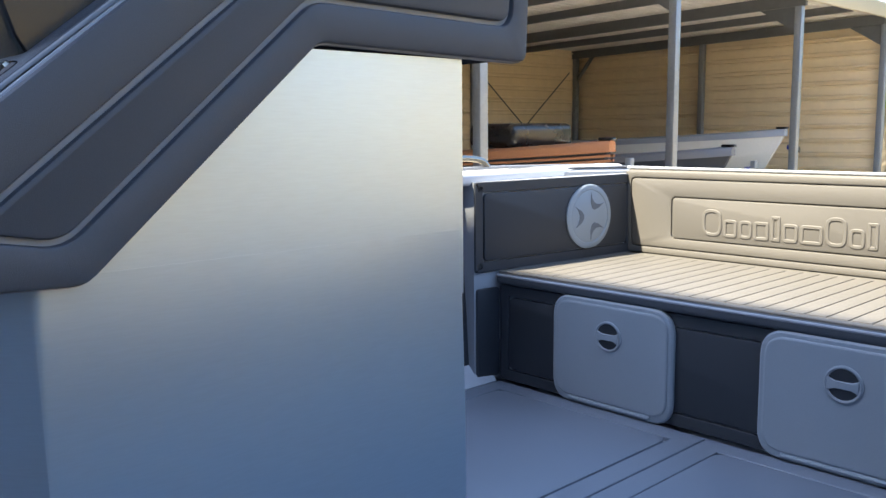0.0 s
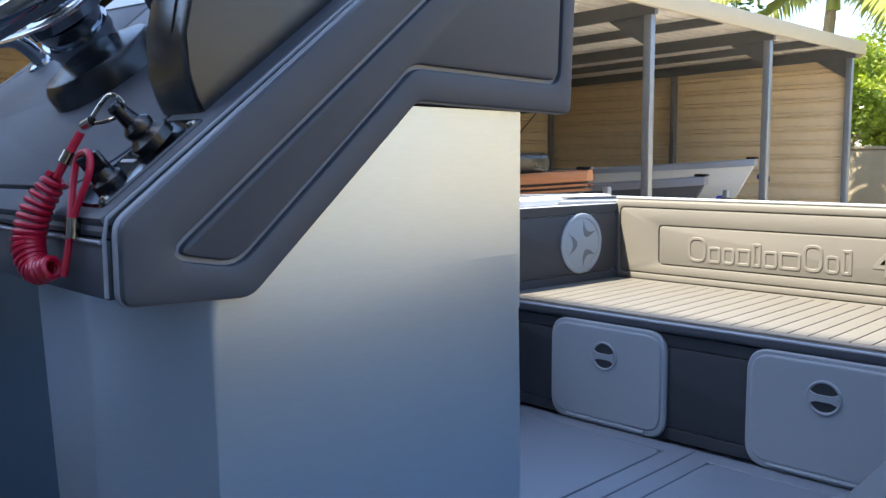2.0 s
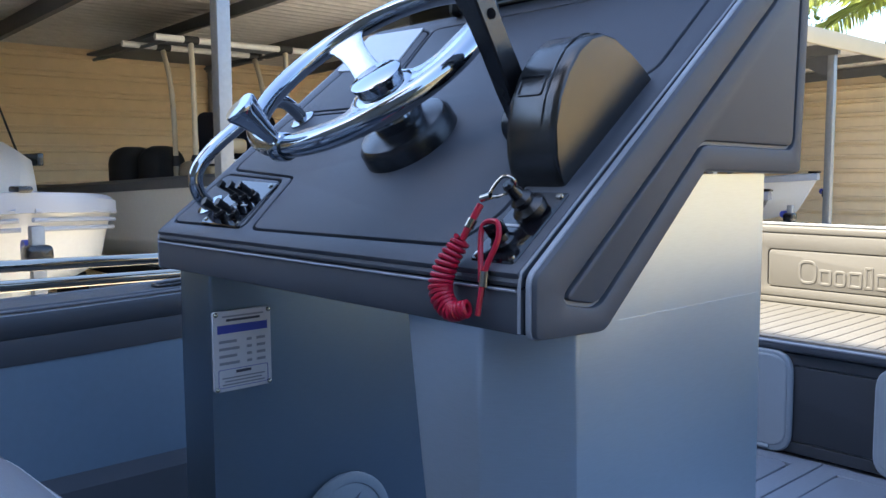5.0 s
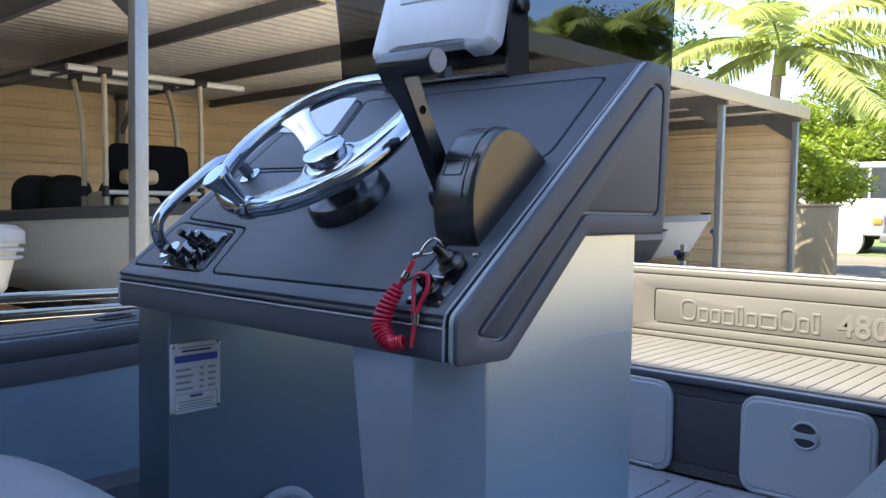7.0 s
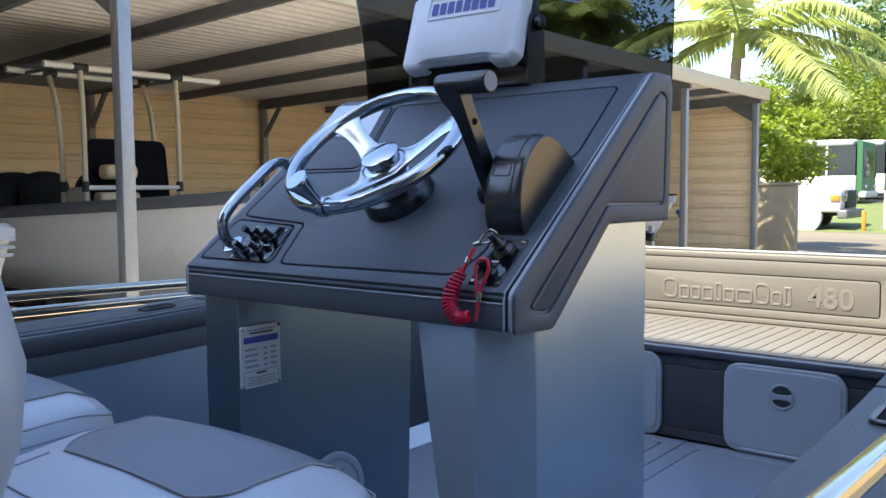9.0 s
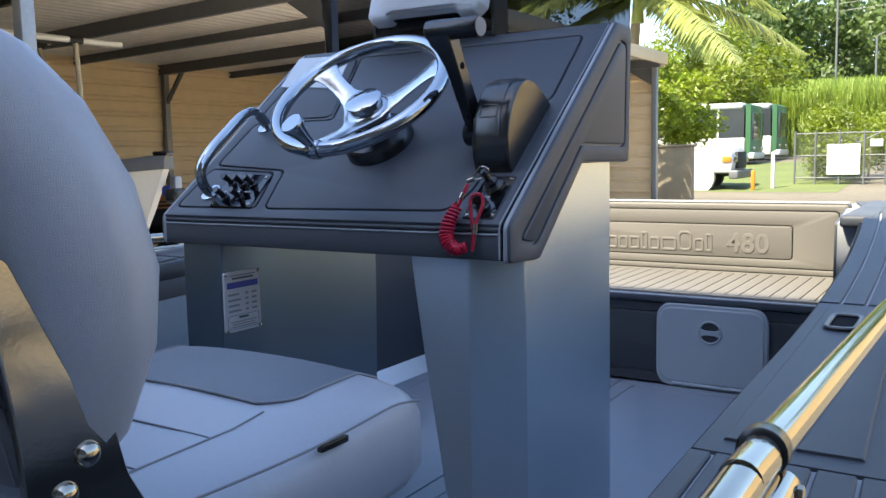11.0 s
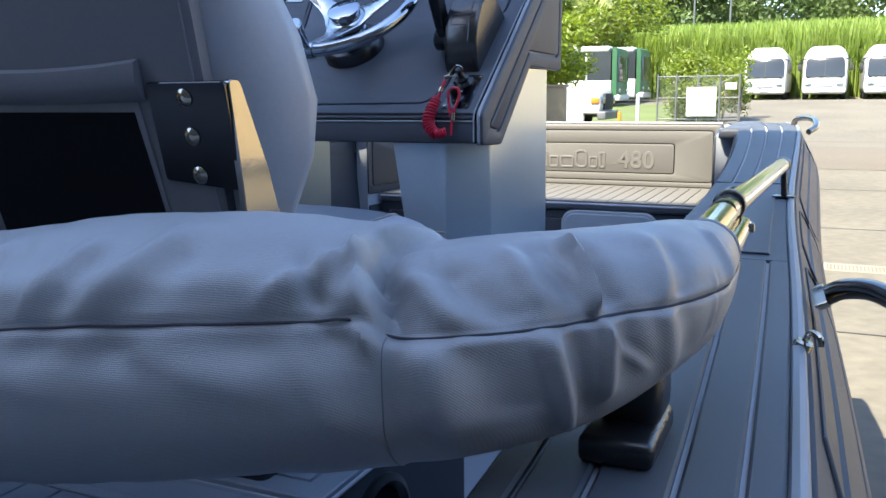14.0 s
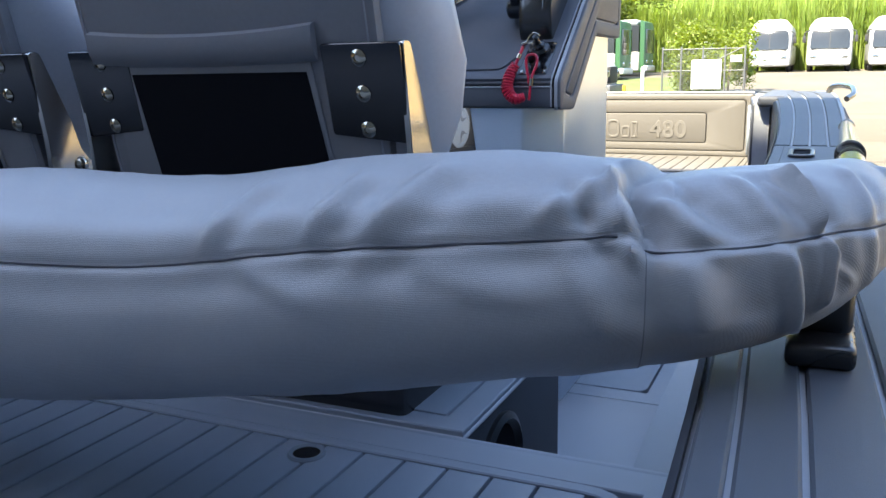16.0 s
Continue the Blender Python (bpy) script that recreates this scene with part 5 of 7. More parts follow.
# the long panel ends in a rounded shoulder that laps the corner piece
edge = np.interp(AV, (-1.4, 0.0, 0.35, 0.74, 0.90, 1.14, 1.37, 2.0), (0.315, 0.316, 0.317, 0.320, 0.326, 0.327, 0.326, 0.30))
soft_w = np.interp(AV, (-0.5, 0.30, 0.90, 1.25, 1.9), (0.006, 0.004, 0.006, 0.010, 0.016))
high = np.interp(AV, (-1.4, -0.2, 0.30, 0.40, 1.0, 1.5, 2.2), (0.0015, 0.0030, 0.0050, 0.0165, 0.0200, 0.0170, 0.004))
q = np.clip((SM - edge) / soft_w + 0.5, 0, 1)
lift -= high * (1 - q * q * (3 - 2 * q)) * np.exp(-np.maximum(0, edge - SM) / 0.055)
lift += 0.0045 * np.exp(-(((SM - 0.39) / 0.06) ** 2) - ((AV - 1.3) / 0.6) ** 2)
on_main = np.clip((SM - edge) / 0.03, 0, 1)
lift += on_main * (0.0050 * np.exp(-(((da - 0.26) / 0.17) ** 2)) - 0.0030 * np.exp(-(((da + 0.20) / 0.16) ** 2)))
lift -= 0.0026 * np.exp(-((da / 0.035) ** 2))
bm = B()
rings, SEAM, JOIN = [], [], None
for i, p in enumerate(cen):
    t = (cen[min(i + 1, len(cen) - 1)] - cen[max(i - 1, 0)]).normalized()
    outw = t.cross(Vector((0, 0, 1))).normalized()
    if i == 0:
        prev = outw if outw.x > 0 else -outw
    if outw.dot(prev) < 0:
        outw = -outw
    prev = outw
    hi, low, wide = size3[i]
    r = []
    for j in range(NV):
        a = AV[i, j]
        ca, sa = math.cos(a), math.sin(a)
        d = lift[i, j] + 0.0022 * noise.noise(Vector((lens[i] * 9, ca * 1.3, sa * 1.3))) + 0.0012 * noise.noise(Vector((lens[i] * 34 + ca * 2.0, ca * 2.2 + 7, sa * 2.2)))
        d *= min(1, hi / 0.05)
        r.append(p + outw * ca * (hi * wide + d) + Vector((0, 0, sa * (hi * (low if sa < 0 else 1.0) + d))))
    fj = seam_at[i, 0] / (2 * math.pi) * NV
    js = int(fj)
    SEAM.append(r[js].lerp(r[js + 1], fj - js) + outw * 0.0004)
    if JOIN is None and lens[i] > 0.276:
        JOIN = [r[(js - q2) % NV] for q2 in range(0, 46)]
    rings.append(r)
loft(bm, rings)
bmesh.ops.recalc_face_normals(bm, faces=bm.faces)
boot = part("boot", bm, CANVAS, bim, angle=80)
part("seam", tube(B(), smooth_path(SEAM[::4], 3), 0.0008, 6, 1, False), THREAD, boot)
part("seam", tube(B(), JOIN, 0.0004, 6, 1, False), VINYL_DARK, boot)
for hemr in (rings[0], rings[-1]):
    part("hem", tube(B(), hemr + hemr[:1], 0.0018, 6, 1, False), CANVAS, boot)
for right in (True, False):
    def S(x, y, z):
        return (side(x, right), y, z)
    part("bow_tube", tube(B(), [S(-0.0450, -0.67, 1.184), S(-0.0455, -0.445, 1.187)], 0.0125, 20, 2), STEEL, bim, "polished stainless tube")
    part("bow_tube", tube(B(), [S(-0.0455, -0.50, 1.188 if right else 1.176), S(-0.036, 0.39 if right else 0.75, 1.161 if right else 1.149)], 0.0124, 20, 2), STEEL, bim, "polished stainless tube")
    part("lower_tube", tube(B(), [S(-0.031, -0.67, 1.168), S(-0.034, -0.445, 1.169)], 0.0098, 16, 2), STEEL, bim, "polished stainless tube")
    if not right:
        part("bow_tube", tube(B(), [S(0.004, -0.60, 1.128), S(0.004, 0.78, 1.108)], 0.0125, 16, 2), STEEL, bim, "polished stainless tube")
    part("collar", lathe(B(), [(0.0123, -0.010), (0.0150, -0.008), (0.0152, 0.004), (0.0140, 0.008), (0.0125, 0.010)], S(-0.0455, -0.442, 1.188), (0, 1, -0.028), 24), BLACK, bim, "black plastic collar")
    part("end_cap", lathe(B(), [(0.0125, -0.012), (0.0142, -0.008), (0.0142, 0.009), (0.0105, 0.014), (0, 0.014)], S(-0.036, 0.39 if right else 0.75, 1.161 if right else 1.149), (0, 1, -0.02), 20), BLACK, bim)
    part("clamp_bolt", lathe(B(), [(0.005, 0), (0.005, 0.003), (0, 0.004)], S(-0.0245, -0.452, 1.169), (1 if right else -1, 0, 0), 8), STEEL, bim)
    hy = 0.385 if right else 0.73
    hz = gun(hy)[2] + 0.005
    part("hinge_mount", tube(B(), [S(-0.030, hy, hz), S(-0.034, hy, 1.158)], 0.0055, 12, 2), BLACK, bim)
    part("hinge_foot", box(B(), (min(side(-0.050, right), side(-0.012, right)), hy - 0.02, hz), (max(side(-0.050, right), side(-0.012, right)), hy + 0.02, hz + 0.004), 0.0015), STEEL_DARK, bim)
    gz = gun(-0.84)[2] + 0.005
    a, b = sorted((side(-0.084, right), side(-0.041, right)))
    mount = part("boot_mount", box(B(), (a, -0.838, gz), (b, -0.765, gz + 0.017), 0.005, 3), BLACK, bim, "black plastic mount")
    ka2, kb2 = sorted((side(-0.080, right), side(-0.043, right)))
    part("knuckle", box(B(), (ka2, -0.808, gz + 0.012), (kb2, -0.762, gz + 0.058), 0.009, 3), BLACK, mount)
    part("screw", lathe(B(), [(0.005, 0), (0.004, 0.002), (0, 0.0022)], S(-0.056, -0.826, gz + 0.014), (0, 0, 1), 10), STEEL, mount)

# fittings on the gunwales
for right in (True, False):
    def S(x, y, z):
        return Vector((side(x, right), y, z))
    # handle's dark tone holds the reflected hull
    gh = part("grab_handle", tube(B(), [S(0.040, -0.345, 1.083), S(0.062, -0.362, 1.098), S(0.092, -0.41, 1.106), S(0.125, -0.50, 1.098), S(0.135, -0.62, 1.078), S(0.125, -0.72, 1.053), S(0.085, -0.765, 1.038)], 0.0105, 14, 8), STEEL_DARK, boat, "polished steel grab handle, dark for the hull it reflects")
    for y, x, z in ((-0.345, 0.040, 1.084), (-0.765, 0.078, 1.036)):
        fl = part("flange", slab(B(), Plane(S(x, y, z), (0.0, 1, 0), Vector((-0.5 if right else 0.5, 0, 1))), round_poly([(-0.036, 0.0), (0, -0.014), (0.036, 0.0), (0, 0.014)], 0.006), [(0, -0.006), (0, 0.006)]), STEEL, gh)
    cl = thing("snap_hook", "small polished steel snap hook on the gunwale edge", "hook", S(0.028, -0.557, 1.090), group="snap hooks")
    part("hook", tube(B(), [S(0.028, -0.547, 1.088), S(0.031, -0.550, 1.096), S(0.034, -0.556, 1.101), S(0.040, -0.562, 1.099), S(0.041, -0.564, 1.092)], 0.0028, 8, 5), STEEL, cl)
    part("base", lathe(B(), [(0.008, -0.004), (0.008, 0.002), (0.006, 0.004), (0, 0.004)], S(0.028, -0.547, 1.088), (0.3, 0, 1), 14), STEEL, cl)
    gz = gun(0.395)[2] + 0.009
    rh = thing("rod_holder", "black flush rod holder in the gunwale top", "rod holder", S(-0.112, 0.395, gz), group="rod holders")
    rp2 = Plane(S(-0.112, 0.395, gz), (1, 0, 0), (0, 1, 0.05))
    part("bezel", ring(B(), rp2, round_poly(rect(-0.024, -0.047, 0.024, 0.047), 0.02, 5), 0.008, 0, 0.005, 0.002), BLACK, rh)
    # flat black slab stands for the shade down in the well
    part("well", slab(B(), rp2, round_poly(rect(-0.015, -0.038, 0.015, 0.038), 0.014, 5), [(0, 0), (0, 0.0012)], False), MESH_BLACK, rh)
    brl = thing("bow_handle", "short polished steel handle at the bow corner", "handle", S(-0.03, 1.85, 1.18), group="bow handles")
    part("handle_tube", tube(B(), [S(-0.075, 1.95, 1.176), S(-0.065, 1.93, 1.196), S(-0.035, 1.88, 1.203), S(-0.005, 1.78, 1.198), S(0.00, 1.70, 1.180), S(-0.02, 1.66, 1.165)], 0.0095, 12, 8), STEEL, brl)

# ---- carport across the yard ----
SX0, SX1, SY0, SY1 = -11.8, -5.4, -14.0, 15.15
EAVE, BACK = 3.02, 2.88
shed = thing("carport", "long open-fronted steel carport clad in cream ribbed sheet", "carport", (-8.6, 5.0, GROUND))


def ribbed(bm, p0, u, length, z0, z1, n, pitch=0.245, depth=0.048, steps=((0, 0), (0.56, 0), (0.60, 0.6), (0.66, 0.6), (0.70, 0), (0.85, 0), (0.87, 1), (0.96, 1))):
    """Sheeting with level ribs; n is the way it faces."""
    p0, u, n = Vector(p0), Vector(u), Vector(n)
    zs = []
    z = z0
    while z < z1:
        for f, d in steps:
            if z + f * pitch < z1:
                zs.append((z + f * pitch, d * depth))
        z += pitch
    zs.append((z1, 0))
    a = [bm.verts.new(p0 + n * d + Vector((0, 0, zz))) for zz, d in zs]
    b = [bm.verts.new(p0 + u * length + n * d + Vector((0, 0, zz))) for zz, d in zs]
    for i in range(len(zs) - 1):
        bm.faces.new((a[i], b[i], b[i + 1], a[i + 1]))
    # back skin for thickness
    c = [bm.verts.new(p0 + u * q * length - n * 0.05 + Vector((0, 0, zz))) for q, zz in ((0, z0), (1, z0), (1, z1), (0, z1))]
    bm.faces.new(c)
    return bm


part("back_wall", ribbed(B(), (SX0, SY0, 0), (0, 1, 0), SY1 - SY0, GROUND, BACK + 0.11, (1, 0, 0)), CREAM, shed)
part("end_wall", ribbed(B(), (SX0, SY1, 0), (1, 0, 0), SX1 - SX0 - 0.05, GROUND + 0.12, BACK + 0.11, (0, -1, 0)), CREAM, shed)
part("far_end_wall", ribbed(B(), (SX1, SY0, 0), (-1, 0, 0), SX1 - SX0, GROUND, BACK, (0, 1, 0)), CREAM, shed)
# roof sheet with ribs along the shed
bm = B()
xs = []
x = SX0 - 0.2
while x < SX1 + 0.1:
    for f, d in ((0, 0), (0.22, 0.004), (0.40, 0.052), (0.52, 0.060), (0.78, 0.052)):
        xs.append((x + f * 0.17, d))
    x += 0.17
for y0, y1 in ((SY0 - 0.2, SY1 + 0.15),):
    a = [bm.verts.new((x, y0, BACK + 0.10 + (EAVE - BACK) * (x - SX0) / (SX1 - SX0) + d)) for x, d in xs]
    b = [bm.verts.new((x, y1, BACK + 0.10 + (EAVE - BACK) * (x - SX0) / (SX1 - SX0) + d)) for x, d in xs]
    for i in range(len(xs) - 1):
        bm.faces.new((a[i], a[i + 1], b[i + 1], b[i]))
part("roof_sheet", bm, ROOF_IN, shed)
part("fascia", box(B(), (SX1 + 0.10, SY0, EAVE - 0.02), (SX1 + 0.16, SY1 + 0.18, EAVE + 0.20), 0.01), CREAM_TRIM, shed)
part("end_fascia", box(B(), (SX0, SY1 + 0.14, EAVE - 0.06), (SX1 + 0.10, SY1 + 0.18, EAVE + 0.18), 0.01), CREAM_TRIM, shed)
posts = [SY1 - 0.10 - 3.16 * k for k in range(9)]
for y in posts:
    part("post", box(B(), (SX1 - 0.05, y - 0.05, GROUND), (SX1 + 0.05, y + 0.05, EAVE), 0.006), ZINC, shed)
    part("back_post", box(B(), (SX0 + 0.03, y - 0.05, GROUND), (SX0 + 0.13, y + 0.05, BACK), 0.006), ZINC, shed)
    # haunch at the post's head
    bm = B()
    vs = [[bm.verts.new((SX1 + dx, y + s, z)) for dx, z in ((0.0, EAVE - 0.55), (0.04, EAVE - 0.02), (-0.62, EAVE - 0.06), (-0.05, EAVE - 0.42))] for s in (-0.012, 0.012)]
    bm.faces.new(vs[0])
    bm.faces.new(vs[1][::-1])
    for i in range(4):
        bm.faces.new((vs[0][i], vs[1][i], vs[1][(i + 1) % 4], vs[0][(i + 1) % 4]))
    bmesh.ops.recalc_face_normals(bm, faces=bm.faces)
    part("haunch", bm, BEAM, shed)
    part("back_brace", tube(B(), [(SX0 + 0.10, y, BACK - 0.55), (SX0 + 0.55, y, BACK - 0.02)], 0.04, 4, 2), BEAM, shed)
for k in range(18):
    y = SY1 - 0.12 - 1.58 * k
    if y < SY0:
        break
    d = 0.16 if k % 2 == 0 else 0.11
    bm = B()
    vs = [[bm.verts.new((x, y + s, z)) for x, z in ((SX0, BACK + 0.08 - d), (SX1 + 0.1, EAVE + 0.08 - d), (SX1 + 0.1, EAVE + 0.085), (SX0, BACK + 0.085))] for s in (-0.035, 0.035)]
    bm.faces.new(vs[0])
    bm.faces.new(vs[1][::-1])
    for i in range(4):
        bm.faces.new((vs[0][i], vs[1][i], vs[1][(i + 1) % 4], vs[0][(i + 1) % 4]))
    bmesh.ops.recalc_face_normals(bm, faces=bm.faces)
    part("rafter", bm, BEAM, shed)
part("mid_end_post", box(B(), (-8.75, SY1 - 0.13, GROUND), (-8.65, SY1 - 0.03, BACK), 0.006), ZINC, shed)
for a, b in (((SX0 + 0.06, SY1 - 3.2, 2.5), (SX0 + 0.06, SY1 - 0.3, 0.2)), ((SX0 + 0.06, SY1 - 0.3, 2.5), (SX0 + 0.06, SY1 - 3.2, 0.2))):
    part("tie_rod", tube(B(), [a, b], 0.012, 6, 2), BEAM, shed)

# ---- unseen roof and walls, added to shade the boat and tint reflections ----
# roof added out of view; its edge sets where the sun starts
sun_block = thing("awning_roof", "unseen high roof added to shade the boat's stern", "awning", (-2.5, -6.5, GROUND))
AZ = 9.0
ye = BY - 0.02 - (AZ - SZ) * SUN_WAY.y / -SUN_WAY.z
part("roof", box(B(), (-4.40, -15.6, AZ), (-0.60, ye, AZ + 0.10), 0.01), BEAM, sun_block)
for x in (-4.30, -0.70):
    for y in (-15.3, -7.2):
        part("post", box(B(), (x - 0.05, y - 0.05, GROUND), (x + 0.05, y + 0.05, AZ), 0.006), ZINC, sun_block)
# tall wall added behind the camera to keep low sky light off
back = thing("yard_back_wall", "unseen grey ribbed wall added to block sky light behind the boat", "wall", (0, -6.6, GROUND), kind="structure")
part("wall", ribbed(B(), (-5.2, -6.6, 0), (1, 0, 0), 17.8, GROUND, 9.0, (0, 1, 0)), BEAM, back)
# out-of-view walls added and angled so the metal mirrors sunlit cream
far = thing("yard_wall", "unseen cream ribbed walls added for warm reflections in the metal", "wall", (12.5, 0, GROUND), kind="structure")
u = Vector((10.5, -12.6, 0)).normalized()
part("wall", ribbed(B(), (3.4, 22.5, 0), u, 14.6, GROUND, 5.0, (u.y, -u.x, 0)), CREAM_LIGHT, far)
part("wall", ribbed(B(), (12.6, 9.4, 0), (0, -1, 0), 16.0, GROUND, 5.0, (-1, 0, 0)), CREAM_LIGHT, far)

# ---- boats parked in the carport ----


def parked_boat(y, bow, length, beam, gz, hull_m, deck_m, label, stripe=None, blunt=False):
    b = thing("parked_boat", label, "boat", (bow - length / 2, y, GROUND), group="parked boats")
    n = 28

    def st(s):
        q = max(0, (s - 0.35) / 0.65)
        w = beam / 2 * (max(0.0, 1 - q**2.8) ** 0.55 * 0.97 + 0.03 if blunt else 1 - q**2.0 * 0.97)
        g = gz - 0.16 + 0.22 * s * s
        k = 0.26 + 0.36 * max(0, (s - 0.55) / 0.45) ** 2.2
        return w, g, min(k, g - 0.15)

    bm = B()
    rings = []
    for i in range(n + 1):
        s = 1 - (1 - i / n) ** 1.5
        w, g, k = st(s)
        x = bow - length + length * s
        c = k + (g - k) * 0.42
        r = [(w, g), (w * 0.985, g - 0.06), (w * 0.93, c + 0.05), (w * 0.88, c), (w * 0.45, k + (c - k) * 0.4), (0, k), (-w * 0.45, k + (c - k) * 0.4), (-w * 0.88, c), (-w * 0.93, c + 0.05), (-w * 0.985, g - 0.06), (-w, g)]
        rings.append([Vector((x + 1.9 * (z - k) * max(0, s - 0.7), y + v, z)) for v, z in r])
    loft(bm, rings)
    bmesh.ops.recalc_face_normals(bm, faces=bm.faces)
    part("hull", bm, hull_m, b)
    # rim and deck
    bm = B()
    rr = []
    for i in range(n + 1):
        s = 1 - (1 - i / n) ** 1.5
        w, g, k = st(s)
        x = bow - length + length * s + 1.9 * (g - k) * max(0, s - 0.7)
        wi = max(0.0, w - 0.14)
        rr.append([Vector((x, y + w + 0.02, g - 0.06)), Vector((x, y + w + 0.02, g + 0.02)), Vector((x, y + w * 0.97, g + 0.05)), Vector((x, y + wi, g + 0.055)), Vector((x, y, g + 0.065)), Vector((x, y - wi, g + 0.055)), Vector((x, y - w * 0.97, g + 0.05)), Vector((x, y - w - 0.02, g + 0.02)), Vector((x, y - w - 0.02, g - 0.06))])
    loft(bm, rr[6:])
    bmesh.ops.recalc_face_normals(bm, faces=bm.faces)
    part("foredeck", bm, deck_m, b)
    bm = B()
    loft(bm, [[r[0], r[1], r[2], r[3]] for r in rr[:8]])
    loft(bm, [[r[5], r[6], r[7], r[8]] for r in rr[:8]])
    bmesh.ops.recalc_face_normals(bm, faces=bm.faces)
    part("side_deck", bm, deck_m, b)
    if stripe:
        for k2 in range(3):
            bm = B()
            for sg in (-1, 1):
                pts = []
                for i in range(4, n + 1):
                    s = i / n
                    w, g, k = st(s)
                    pts.append((bow - length + length * s + 1.9 * (g - k) * max(0, s - 0.7), y + sg * (w + 0.012 - 0.01 * k2), g - 0.05 - 0.05 * k2))
                tube(bm, pts, 0.014, 6, 1, False)
            part("rub_rail", bm, stripe, b)
    w, g, k = st(1)
    bx = bow + 1.9 * (g - k) * 0.3
    part("bow_roller", box(B(), (bx - 0.16, y - 0.04, g + 0.05), (bx + 0.03, y + 0.04, g + 0.085), 0.015), BLACK, b)
    tr = thing("boat_trailer", "galvanised boat trailer with a winch post under the bow", "trailer", (bow - length / 2, y, GROUND), group="boat trailers")
    part("drawbar", box(B(), (bow - length * 0.9, y - 0.05, GROUND + 0.42), (bow + 1.0, y + 0.05, GROUND + 0.52), 0.01), ZINC, tr)
    part("winch_post", box(B(), (bow + 0.46, y - 0.035, GROUND + 0.5), (bow + 0.53, y + 0.035, g - 0.12), 0.01), ZINC, tr)
    part("winch", box(B(), (bow + 0.42, y - 0.07, g - 0.34), (bow + 0.56, y + 0.07, g - 0.22), 0.03, 3), BLACK, tr)
    part("winch_strap", tube(B(), [(bow + 0.42, y - 0.05, g - 0.24), (bow + 0.42, y + 0.05, g - 0.24)], 0.045, 14, 2), BLUE_INK, tr)
    for sg in (-1, 1):
        wy = y + sg * beam * 0.42
        wh = part("wheel", lathe(B(), [(0.16, -0.08), (0.27, -0.085), (0.30, -0.06), (0.30, 0.06), (0.27, 0.085), (0.16, 0.08)], (bow - length * 0.68, wy, GROUND + 0.30), (0, 1, 0), 24), RUBBER, tr)
        part("rim", lathe(B(), [(0, -0.05), (0.15, -0.06), (0.17, -0.075), (0.17, 0.075), (0.15, 0.06), (0, 0.05)], (bow - length * 0.68, wy, GROUND + 0.30), (0, 1, 0), 20), ZINC, wh)
    part("axle", tube(B(), [(bow - length * 0.68, y - beam * 0.42, GROUND + 0.3), (bow - length * 0.68, y + beam * 0.42, GROUND + 0.3)], 0.03, 8, 2), ZINC, tr)
    for sg in (-0.3, 0.3):
        part("bunk", box(B(), (bow - length * 0.9, y + sg * beam - 0.04, GROUND + 0.50), (bow - length * 0.35, y + sg * beam + 0.04, 0.42)), RUBBER, tr)
    return b, tr


pb, pt = parked_boat(1.25, -4.55, 5.2, 2.3, 1.13, GEL_WHITE, VINYL, "white and grey fishing boat with a black bimini on a trailer", VINYL, True)
bm = B()
loft(bm, [[Vector((x, 1.25 + sy * w * q, z)) for sy, q, z in ((-1, 1, 1.05), (-1, 0.96, zt - 0.09), (-1, 0.80, zt), (1, 0.80, zt), (1, 0.96, zt - 0.09), (1, 1, 1.05))] for x, w, zt in ((-9.0, 0.82, 1.62), (-7.0, 0.80, 1.60), (-6.5, 0.74, 1.53), (-6.1, 0.64, 1.38), (-5.75, 0.50, 1.20))])
part("cabin", bm, GEL_WHITE, pb)
for sy in (-1, 1):
    part("side_window", box(B(), (-7.9, 1.25 + sy * 0.765 - 0.025, 1.40), (-6.45, 1.25 + sy * 0.765 + 0.025, 1.50), 0.015, 2), BUS_GLASS, pb)
bm = B()
loft(bm, [[Vector((x, 1.25 + w * math.cos(a), 1.60 + h * math.sin(a))) for a in [math.pi * j / 14 for j in range(15)]] for x, w, h in ((-9.0, 0.62, 0.30), (-8.0, 0.62, 0.34), (-7.5, 0.60, 0.26), (-7.15, 0.52, 0.10), (-7.05, 0.45, 0.02))])
part("seat_cover", bm, RUBBER, pb, "black fabric cover over the seats")
bm = B()
loft(bm, [[Vector((x, 1.25 + w * math.cos(a), z + 0.13 * math.sin(a))) for a in [math.pi * j / 14 for j in range(15)]] + [Vector((x, 1.25 - 0.95 * w, z - 0.10)), Vector((x, 1.25 + 0.95 * w, z - 0.10))] for x, w, z in ((-10.2, 0.68, 2.52), (-9.4, 0.70, 2.61), (-8.5, 0.70, 2.58), (-7.8, 0.68, 2.49), (-7.6, 0.66, 2.40))])
part("bimini_canopy", bm, RUBBER, pb, "black fabric canopy")
for y in (0.62, 1.88):
    for a, c in ((-7.62, -8.2), (-8.4, -8.3), (-9.3, -8.4)):
        part("canopy_leg", tube(B(), [(a, y, 2.43), (c, y, 1.2)], 0.014, 8, 2), BEAM, pb)
    part("strap", tube(B(), [(-7.62, y, 2.42), (-6.2, y, 1.17)], 0.010, 6, 2), RUBBER, pb, "black webbing strap")
for o in (pb, pt):
    o.location += Vector((-0.72, -0.26, 0.0))
tt, _ = parked_boat(3.72, -6.05, 5.4, 2.2, 1.30, GEL_WHITE, BEAM, "pale grey centre console boat with a fixed top on a trailer")
